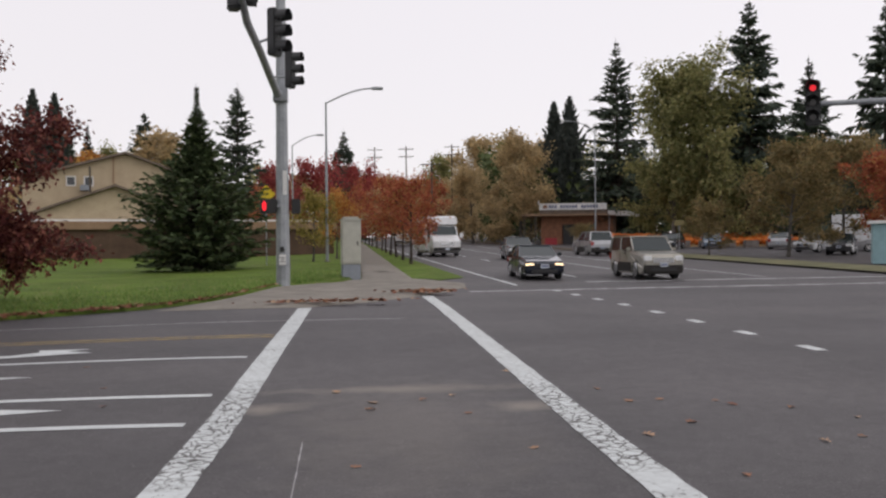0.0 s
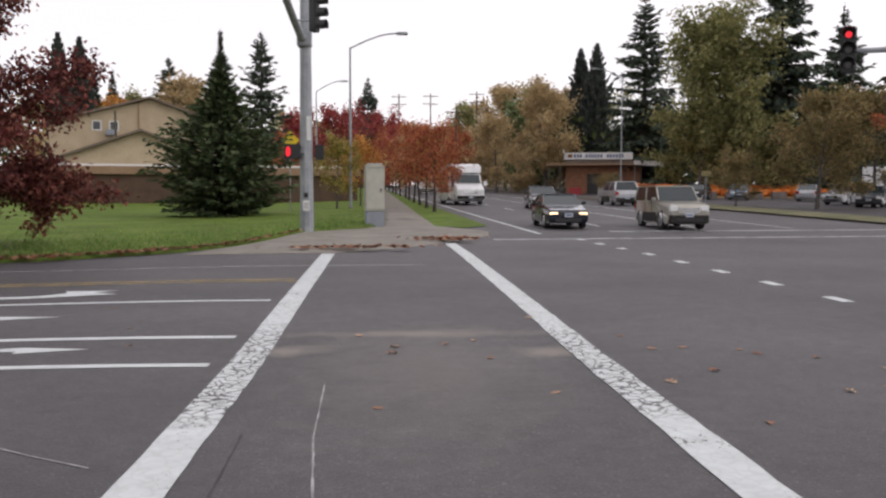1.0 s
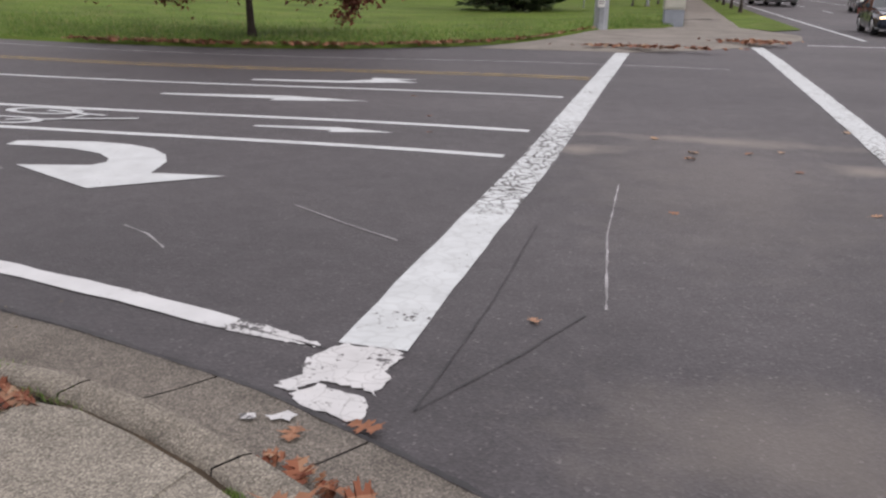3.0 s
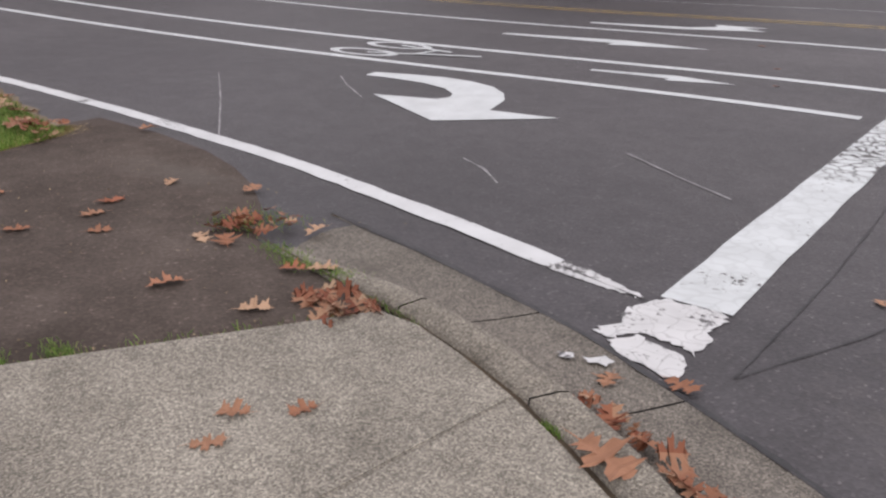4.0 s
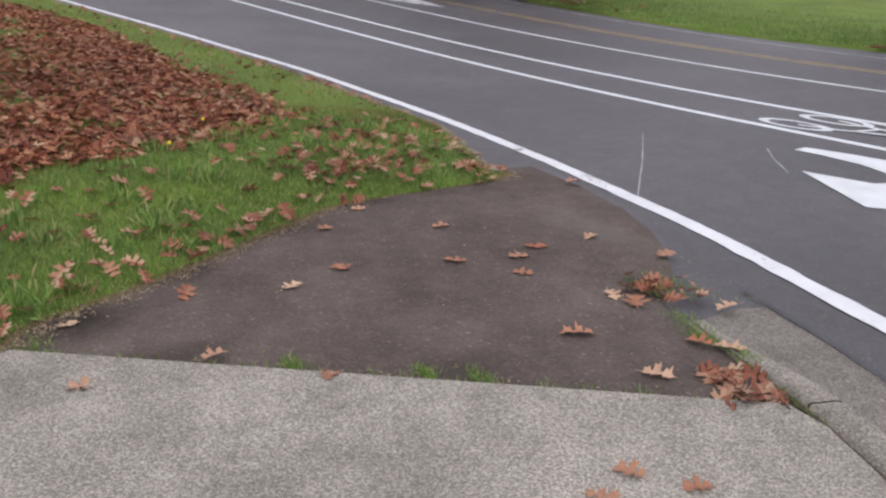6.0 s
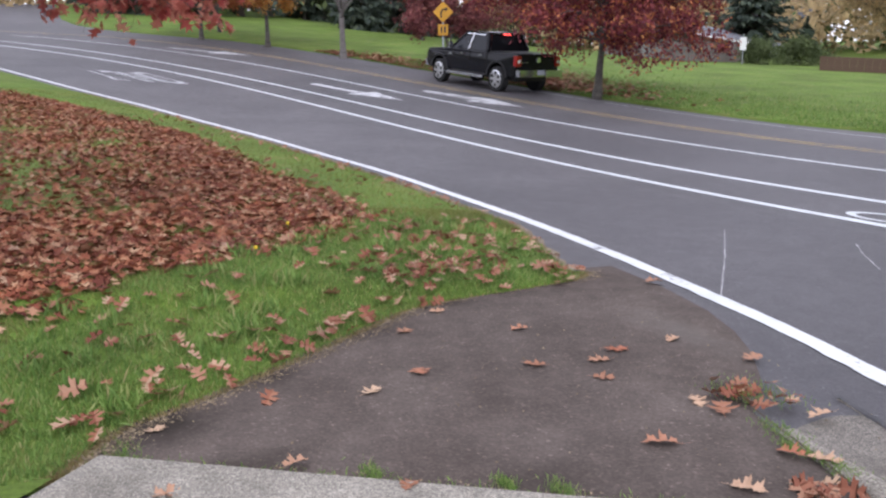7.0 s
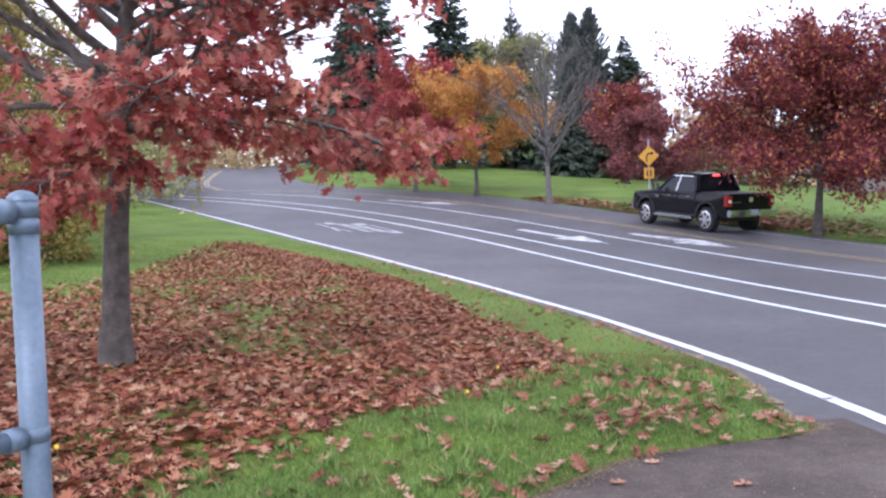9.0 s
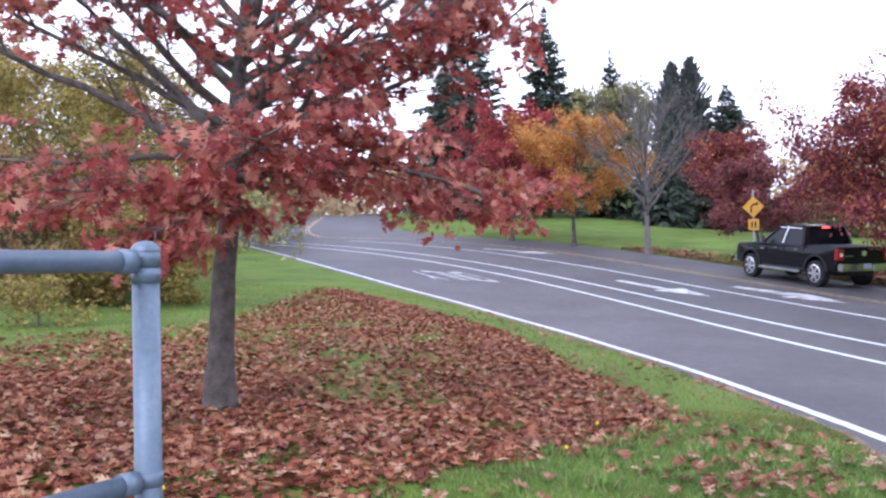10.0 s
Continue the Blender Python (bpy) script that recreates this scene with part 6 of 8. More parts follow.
ROAD_LEAVES = [(-0.12, 9.28), (0.23, 8.3), (0.77, 8.74), (1.08, 8.92), (1.14, 8.02), (2.81, 8.41), (3.14, 8.45), (2.68, 9.11), (3.04, 7.35), (2.5, 6.92), (1.48, 6.6), (2.75, 5.64), (3.66, 8.3), (0.26, 8.65), (3.75, 8.11), (4.23, 7.88), (3.8, 6.51), (4.18, 6.62), (4.58, 7.35), (-2.4, 8.84), (-0.51, 3.88), (-3.4, 11.6), (-2.7, 9.9), (0.1, 6.2), (1.9, 10.4)]
rnd = random.Random(8)


def drop_leaf(x, y, z, size, label, group):
    ob = new("fallen_leaf", rnd.choice(leaf_meshes))
    ob.matrix_world = pose(x, y, gz(x, y) + z, rnd.uniform(-7, 7), rnd.uniform(-7, 7), rnd.uniform(0, 360)) @ Matrix.Scale(size, 4)
    tagged(ob, label, "leaf", group)


for x, y in PATH_LEAVES:
    drop_leaf(x, y, 0.034, rnd.uniform(0.12, 0.18), "dry curled oak leaf lying on the tarmac path", "fallen leaves on the paving")
for x, y in SLAB_LEAVES:
    drop_leaf(x, y, 0.056, rnd.uniform(0.11, 0.16), "dry oak leaf lying on the concrete slab", "fallen leaves on the paving")
drop_leaf(-0.9, 2.06, 0.07, 0.24, "large tan oak leaf lying across the kerb", "fallen leaves on the paving")
for x, y in ((-1.13, 2.57), (-0.91, 2.68), (-0.45, 2.05), (-0.3, 2.2)):
    drop_leaf(x, y, 0.016, rnd.uniform(0.09, 0.15), "dry oak leaf lying in the gutter", "fallen leaves on the paving")
for x, y in ROAD_LEAVES:
    drop_leaf(x, y, 0.004, rnd.uniform(0.08, 0.13), "dry brown leaf lying on the roadway", "fallen leaves on the roadway")
# leaves drifted along the kerb and at the slab's corner
pile = []
for i in range(75):
    t = rnd.random() ** 0.7 * 5.0 + 4.9
    k = int(t)
    a, b = KERB_OUT[k], KERB_OUT[k + 1]
    pile.append((a[0] + (b[0] - a[0]) * (t - k) + rnd.gauss(0.035, 0.022), a[1] + (b[1] - a[1]) * (t - k) + rnd.gauss(0.04, 0.022), 0.03 + 0.03 * rnd.random()))
for cx, cy, n, sp in ((-2.23, 2.38, 22, 0.085), (-3.35, 2.85, 16, 0.11), (-3.18, 2.98, 6, 0.06), (-6.1, 2.45, 30, 0.16), (-5.85, 1.9, 18, 0.2), (-6.0, 3.4, 12, 0.12), (-4.6, 0.3, 6, 0.25), (-6.6, 2.8, 30, 0.35), (-7.6, 2.5, 26, 0.35), (-6.4, 1.9, 16, 0.3), (-8.2, 3.0, 14, 0.35)):
    pile += [(rnd.gauss(cx, sp), rnd.gauss(cy, sp), 0.04 + 0.03 * rnd.random()) for _ in range(n)]
P = np.array([(x, y, (bank(x, y) + 0.02 if -x > 3.6 and y < patch_edge(-x) else gz(x, y)) + z) for x, y, z in pile])
tagged(soup("leaf_drift", OAK_V, OAK_F, P, turns(rng, len(P), 0.4), rng.uniform(0.07, 0.14, len(P)), M["tan_leaf"]), "orange-brown leaves drifted along the kerb", "fallen leaves", kind="stuff")
# leaves along the far kerb
far = [(x, far_edge(x) + rnd.uniform(-0.25, 0.5)) for x in [rnd.uniform(-14, -2.6) for _ in range(600)]] + [(rnd.gauss(-0.6, 0.9), 20.6 + abs(rnd.gauss(0, 0.3))) for _ in range(120)] + [(rnd.gauss(1.9, 0.5), 24.3 + rnd.gauss(0, 0.3)) for _ in range(120)]
P = np.array([(x, y, gz(x, y) + 0.12) for x, y in far])
tagged(soup("leaf_litter", LOBED_V, LOBED_F, P, turns(rng, len(P), 0.3), rng.uniform(0.14, 0.24, len(P)), M["tan_leaf"]), "tan leaves lying along the far kerb", "fallen leaves", kind="stuff")
far = [(rnd.gauss(-33, 3.5), rnd.gauss(17.6, 1.3)) for _ in range(1500)]
P = np.array([(x, max(y, far_edge(x) + 0.2), land(x, max(y, far_edge(x) + 0.2)) + 0.2) for x, y in far])
tagged(soup("leaf_litter", DIAMOND_V, DIAMOND_F, P, turns(rng, len(P), 0.3), rng.uniform(0.2, 0.34, len(P)), M["tan_leaf"]), "brown leaves fallen round the small red tree", "fallen leaves", kind="stuff")
# weeds in the joints
for k, (x, y, r) in enumerate(((-3.29, 3.0, 0.11), (-3.31, 2.84, 0.1), (-2.86, 2.71, 0.08), (-2.7, 2.63, 0.05), (-2.45, 2.66, 0.06), (-2.1, 2.575, 0.06), (-1.93, 2.52, 0.05), (-1.1, 2.15, 0.035), (-2.76, 1.52, 0.05), (-2.89, 1.34, 0.04), (-3.19, 0.88, 0.05), (-3.77, -0.05, 0.08))):
    spots = [(rnd.gauss(x, r), rnd.gauss(y, r * 0.5)) for _ in range(230)]
    blades(spots, lambda x, y: gz(x, y) + 0.035, 0.012, 0.036, M["blade"], "weed_tuft", "tuft of weeds in the paving joint")
blades([(x + rnd.uniform(-0.08, 0.05), y + rnd.uniform(-0.06, 0.06)) for x, y in [(-3.77 + 1.7 * t, -0.16 + 2.62 * t) for t in [rnd.random() ** 1.4 for _ in range(700)]]], lambda x, y: gz(x, y) + 0.02, 0.015, 0.05, M["blade"], "joint_moss", "moss and grass along the edge of the slab")
for k, (x, y) in enumerate(((-7.91, 1.54), (-6.73, 1.04), (-5.56, -1.73))):
    fl = thing("dandelion", pose(x, y, bank(x, y)), "small yellow dandelion in the lawn", "flower")
    one("stem", fl, M["blade"], rods=[((0, 0, 0), (0.01, 0, 0.09), 0.004, 0.003, 5)])
    bm = bmesh.new()
    bmesh.ops.create_uvsphere(bm, u_segments=8, v_segments=5, radius=0.016)
    bmesh.ops.translate(bm, vec=(0.01, 0, 0.1), verts=bm.verts[:])
    part("flower_head", bm, M["petal"], fl)

# ---- traffic signals ----
def signal_head(mast, m, lit=None, label="", cut=None):
    """Three lamps looking along local -y, with visors."""
    th = one("signal_head", mast, M["green_signal"], (-0.17, 0.17, -0.02, 0.2, -0.55, 0.55), bevel=0.03, label=label)
    th.matrix_local = mast.matrix_world.inverted() @ m
    for k, z in enumerate((0.36, 0.0, -0.36)):
        bm = bmesh.new()
        rod(bm, (0, -0.03, z), (0, -0.016, z), 0.075, sides=18)
        part("lens", bm, M["red_lamp"] if lit == k else M["dead_lamp"], th, "lit red lens" if lit == k else "")
        bm = bmesh.new()
        for j in range(14):
            a0, a1 = radians(-30 + 240 * j / 14), radians(-30 + 240 * (j + 1) / 14)
            q = [bm.verts.new((0.16 * math.cos(a), y, z + 0.16 * math.sin(a))) for a, y in ((a0, -0.02), (a1, -0.02), (a1, -0.3), (a0, -0.3))]
            bm.faces.new(q)
            q = [bm.verts.new((0.15 * math.cos(a), y, z + 0.15 * math.sin(a))) for a, y in ((a0, -0.02), (a1, -0.02), (a1, -0.3), (a0, -0.3))]
            bm.faces.new(q[::-1])
        part("visor", bm, M["green_signal"], th)
    return th


mast = thing("signal_mast", pose(-2.42, 29.5, 0.18), "tall grey steel signal mast with a long arm", "traffic signal mast")
bm = bmesh.new()
rod(bm, (0, 0, 0), (0, 0, 6.4), 0.235, 0.185, 10)
rod(bm, (0, 0, 6.4), (0, 0, 10.8), 0.185, 0.15, 10)
part("shaft", bm, M["steel"], mast)
one("base_plate", mast, M["steel"], (-0.36, 0.36, -0.36, 0.36, -0.05, 0.05), bevel=0.01)
bm = bmesh.new()
ARM = [(-0.1, -0.3, 6.45), (-0.06, -3.1, 6.48), (0.14, -7.6, 6.26), (0.52, -13.1, 5.56), (0.69, -15.3, 5.46)]
for k, (a, b) in enumerate(zip(ARM, ARM[1:])):
    rod(bm, a, b, 0.13 - 0.018 * k, 0.112 - 0.018 * k, 12)
part("arm", bm, M["steel"], mast, "long tapered mast arm")
one("arm_bracket", mast, M["steel"], (-0.26, 0.2, -0.34, 0.26, 6.2, 6.75), bevel=0.03)
one("notice", mast, M["white_paint"], (-0.11, 0.11, -0.26, -0.245, 0.75, 1.1), bevel=0.004, label="small white notice with unreadable text")
for z in (0.85, 0.92, 0.99):
    one("text_bar", mast, M["black"], (-0.08, 0.08, -0.266, -0.263, z, z + 0.02))
one("push_button", mast, M["black"], (-0.07, 0.07, -0.3, -0.22, 1.2, 1.36), bevel=0.015)
one("paint_patch", mast, M["white_paint"], (0.03, 0.17, -0.222, -0.2, 3.1, 3.9), bevel=0.01, label="patch of pale paint on the shaft")
face = lambda x, y, z, yaw, s=1.0: pose(x, y, z, 0, 0, yaw) @ Matrix.Scale(s, 4)
signal_head(mast, face(-1.7, 20.4, 6.55, 62), label="dark traffic signal on the mast arm, seen from the side")
signal_head(mast, face(-1.8, 26.4, 6.88, 70), label="dark traffic signal hung beside the mast")
signal_head(mast, face(-1.83, 14.8, 6.1, 100), label="dark traffic signal at the end of the mast arm")
one("hanger", mast, M["steel"], rods=[((0.62, -3.1, 6.48), (-0.06, -3.1, 6.48), 0.03)])
one("hanger", mast, M["steel"], rods=[((0.75, -9.1, 6.3), (0.2, -9.1, 6.1), 0.03)])
ped = thing("pedestrian_signal", pose(-2.86, 29.2, 2.9), "pedestrian signal showing a lit red symbol", "pedestrian signal")
one("housing", ped, M["black"], (-0.24, 0.26, -0.05, 0.2, -0.25, 0.25), bevel=0.03)
one("lamp", ped, M["red_lamp"], (-0.2, -0.06, -0.07, -0.052, -0.1, 0.1), (-0.17, -0.09, -0.072, -0.054, -0.16, 0.16), bevel=0.01, label="lit red lamp")
one("bracket", ped, M["steel"], (0.24, 0.4, 0.02, 0.12, -0.03, 0.03))
one("housing", thing("pedestrian_signal", pose(-2.0, 29.6, 2.9), "pedestrian signal seen from behind", "pedestrian signal"), M["black"], (-0.12, 0.16, -0.15, 0.2, -0.25, 0.25), bevel=0.03)
far_arm = thing("signal_mast", Matrix(), "grey signal mast with an arm over the junction", "traffic signal mast")
one("arm", far_arm, M["steel"], rods=[((11.25, 20.3, 4.95), (18.0, 16.0, 4.75), 0.06, 0.12, 12)])
one("shaft", far_arm, M["steel"], rods=[((18.0, 16.0, 0.0), (18.0, 16.0, 7.5), 0.22, 0.16, 10)])
signal_head(far_arm, face(11.2, 20.15, 4.96, -30), 0, "traffic signal with its red lamp lit")

# ---- cabinet, lamps and poles ----
cab = thing("control_cabinet", pose(-0.18, 32.7, land(-0.18, 32.7) + 0.1, 0, 0, 6), "tall beige traffic control cabinet on a grey base", "cabinet")
one("plinth", cab, M["pad_grey"], (-0.34, 0.34, -0.3, 0.3, -0.15, 0.5), bevel=0.02)
one("body", cab, M["beige"], (-0.36, 0.36, -0.32, 0.32, 0.5, 2.12), bevel=0.03)
one("top", cab, M["beige"], (-0.38, 0.38, -0.34, 0.34, 2.12, 2.2), (-0.28, 0.28, -0.26, 0.26, 2.2, 2.28), bevel=0.02)
one("door", cab, M["beige"], (-0.31, 0.31, -0.338, -0.322, 0.58, 2.05), bevel=0.006)
one("door_handle", cab, M["black"], (0.2, 0.24, -0.36, -0.336, 1.2, 1.36), bevel=0.005)


def street_lamp(x, y, h, reach, rise, turn, label):
    z = land(x, y)
    th = thing("street_lamp", pose(x, y, z, 0, 0, turn), label, "street lamp")
    one("pole", th, M["steel"], rods=[((0, 0, 0), (0, 0, h), 0.09, 0.05, 10)])
    bm = bmesh.new()
    pts = [(reach * t, 0, h - 0.05 + rise * math.sin(t * math.pi / 2)) for t in (0, 0.15, 0.35, 0.6, 0.8, 1.0)]
    for a, b in zip(pts, pts[1:]):
        rod(bm, a, b, 0.045, 0.04, 8)
    part("arm", bm, M["steel"], th)
    one("lamp_head", th, M["steel"], (reach - 0.1, reach + 0.55, -0.14, 0.14, h + rise - 0.14, h + rise + 0.02), bevel=0.04, label="grey cobra lamp head")
    one("base", th, M["far_concrete"], rods=[((0, 0, -0.1), (0, 0, 0.25), 0.2, 0.17, 12)])


street_lamp(-1.62, 47.96, 8.95, 2.6, 0.85, 0, "tall grey street lamp with a curved arm over the pavement")
street_lamp(25.6, 91.5, 12.6, 2.9, 1.0, 180, "tall grey street lamp before the market")
street_lamp(-5.87, 79.8, 9.8, 2.3, 1.0, 0, "distant grey street lamp with a curved arm")


def power_pole(x, y, top, lean=0.0, arms=2, r=0.14):
    z = land(x, y)
    th = thing("power_pole", pose(x, y, z), "weathered wooden power pole", "power pole")
    one("shaft", th, M["wood_pole"], rods=[((0, 0, -0.2), (lean, 0, top - z), r, r * 0.7, 9)])
    for k in range(arms):
        h = top - z - 0.5 - 1.3 * k
        one("crossarm", th, M["wood_pole"], (-1.3, 1.3, -0.06, 0.06, h - 0.06, h + 0.06), bevel=0.01)
        for x2 in (-1.15, -0.5, 0.5, 1.15):
            one("insulator", th, M["white_paint"], rods=[((x2, 0, h + 0.06), (x2, 0, h + 0.25), 0.05, 0.03, 6)])


for x in (2.93, 8.29, 15.81):
    power_pole(x, 150 - 0.02 * x * x, 18.4)
power_pole(-2.9, 37.6, 6.9, -0.25, 0, 0.12)
power_pole(-18.2, 61.5, 7.1, -0.05, 0, 0.1)
power_pole(9.6, 113.0, 12.5, 0.1, 1)


def road_sign(x, y, z, parts, label, yaw=0.0):
    th = thing("road_sign", pose(x, y, z, 0, 0, yaw), label, "road sign")
    for name, mat, box_args, turn, lab in parts:
        ob = one(name, th, mat, box_args, bevel=0.008, label=lab)
        if turn:
            c = Vector(((box_args[0] + box_args[1]) / 2, 0, (box_args[4] + box_args[5]) / 2))
            ob.data.transform(Matrix.Translation(c) @ Matrix.Rotation(radians(turn), 4, "Y") @ Matrix.Translation(-c))
    return th


curve = road_sign(-33.2, 13.3, land(-33.2, 13.4) + 0.05, [("post", M["steel"], (-0.035, 0.035, 0.02, 0.08, 0, 3.3), 0, ""), ("panel", M["yellow_sign"], (-0.29, 0.29, -0.02, 0.01, 2.34, 2.92), 45, "yellow diamond panel"), ("speed_plaque", M["yellow_sign"], (-0.2, 0.2, -0.02, 0.01, 1.72, 2.16), 0, "small yellow plaque")],
                  "yellow diamond curve-warning sign on a steel post", 70)
bm = bmesh.new()
for a, b in (((-0.08, 2.43), (-0.08, 2.62)), ((-0.08, 2.62), (-0.02, 2.72)), ((-0.02, 2.72), (0.1, 2.74))):
    d = Vector((b[0] - a[0], 0, b[1] - a[1])).normalized() * 0.03
    n2 = Vector((d.z, 0, -d.x))
    bm.faces.new([bm.verts.new(Vector((q[0], -0.026, q[1])) + s1 * d + s2 * n2) for q, s1, s2 in ((a, -1, -1), (b, 1, -1), (b, 1, 1), (a, -1, 1))])
bm.faces.new([bm.verts.new((x, -0.026, z)) for x, z in ((0.09, 2.66), (0.21, 2.74), (0.09, 2.82))])
part("arrow", bm, M["black"], curve, "black bent arrow")
bm = bmesh.new()
for x in (-0.1, 0.03):
    box(bm, x, x + 0.07, -0.026, -0.022, 1.82, 2.06)
part("numeral_bar", bm, M["black"], curve, "black bars of the speed figures")
road_sign(-45.6, 39.0, land(-45.6, 39) + 0.1, [("post", M["steel"], (-0.03, 0.03, 0.02, 0.07, 0, 2.0), 0, ""), ("panel", M["white_paint"], (-0.2, 0.2, -0.02, 0.01, 0.95, 1.75), 0, "white panel")], "white park notice on a post in the lawn", 50)
road_sign(-4.6, 45.0, land(-4.6, 45) + 0.1, [("post", M["steel"], (-0.03, 0.03, 0.02, 0.07, 0, 4.2), 0, ""), ("panel", M["bright_sign"], (-0.34, 0.34, -0.02, 0.01, 3.4, 4.08), 45, "yellow diamond panel")], "yellow diamond warning sign behind the signal mast")
road_sign(24.5, 64.0, land(24.5, 64) + 0.1, [("post", M["steel"], (-0.03, 0.03, 0.02, 0.07, 0, 2.4), 0, ""), ("panel", M["faded_sign"], (-0.4, 0.4, -0.02, 0.01, 2.0, 2.4), 0, "faded yellow panel")], "faded sign on a post at the car park")
road_sign(17.2, 96.0, land(17.2, 96), [("panel", M["white_paint"], (-0.45, 0.45, -0.05, 0.05, 0.1, 1.1), 0, "white board")], "white sandwich board beside the street")
road_sign(21.8, 96.5, land(21.8, 96.5), [("panel", M["red_body"], (-0.7, 0.7, -0.05, 0.05, 0.1, 0.9), 0, "red board")], "red board before the market")
road_sign(25.0, 97.0, land(25, 97), [("panel", M["white_paint"], (-0.45, 0.45, -0.05, 0.05, 0.1, 1.0), 0, "white board")], "white board before the market")

# ---- vehicles ----
def wheel(parent, x, y, r, w, side):
    bm = bmesh.new()
    rod(bm, (x, y - w / 2, r), (x, y + w / 2, r), r, sides=22)
    bmesh.ops.bevel(bm, geom=[e for e in bm.edges if abs(e.verts[0].co.y - e.verts[1].co.y) < 1e-5], offset=0.03, segments=2, affect="EDGES")
    wh = part("wheel", bm, M["rubber"], parent)
    o = y + side * w / 2
    bm = bmesh.new()
    rod(bm, (x, o - side * 0.06, r), (x, o + side * 0.002, r), r * 0.62, sides=20)
    part("hub", bm, M["black"], wh)
    bm = bmesh.new()
    n = 28
    for j in range(n):
        q = []
        for k, (rr2, dy) in ((j, (0.7, 0.0)), (j, (0.6, 0.02)), (j + 1, (0.6, 0.02)), (j + 1, (0.7, 0.0))):
            t = math.tau * k / n
            q.append(bm.verts.new((x + r * rr2 * math.cos(t), o + side * (0.006 + dy), r + r * rr2 * math.sin(t))))
        bm.faces.new(q)
    for j in range(6):
        t = math.tau * j / 6
        d, n2 = Vector((math.cos(t), 0, math.sin(t))), Vector((-math.sin(t), 0, math.cos(t)))
        o2 = Vector((x, o + side * 0.018, r))
        bm.faces.new([bm.verts.new(o2 + d * (r * p) + n2 * (r * q)) for p, q in ((0.0, 0.11), (0.62, 0.09), (0.62, -0.09), (0.0, -0.11))])
    bmesh.ops.recalc_face_normals(bm, faces=bm.faces[:])
    part("rim", bm, M["rim"], wh, "alloy rim with six spokes")
    return wh


def arch(cx, r, k=8):
    return [(cx + r * math.cos(a), max(0.0, r * math.sin(a)) + 0.22) for a in [math.pi - math.pi * i / k for i in range(k + 1)]]


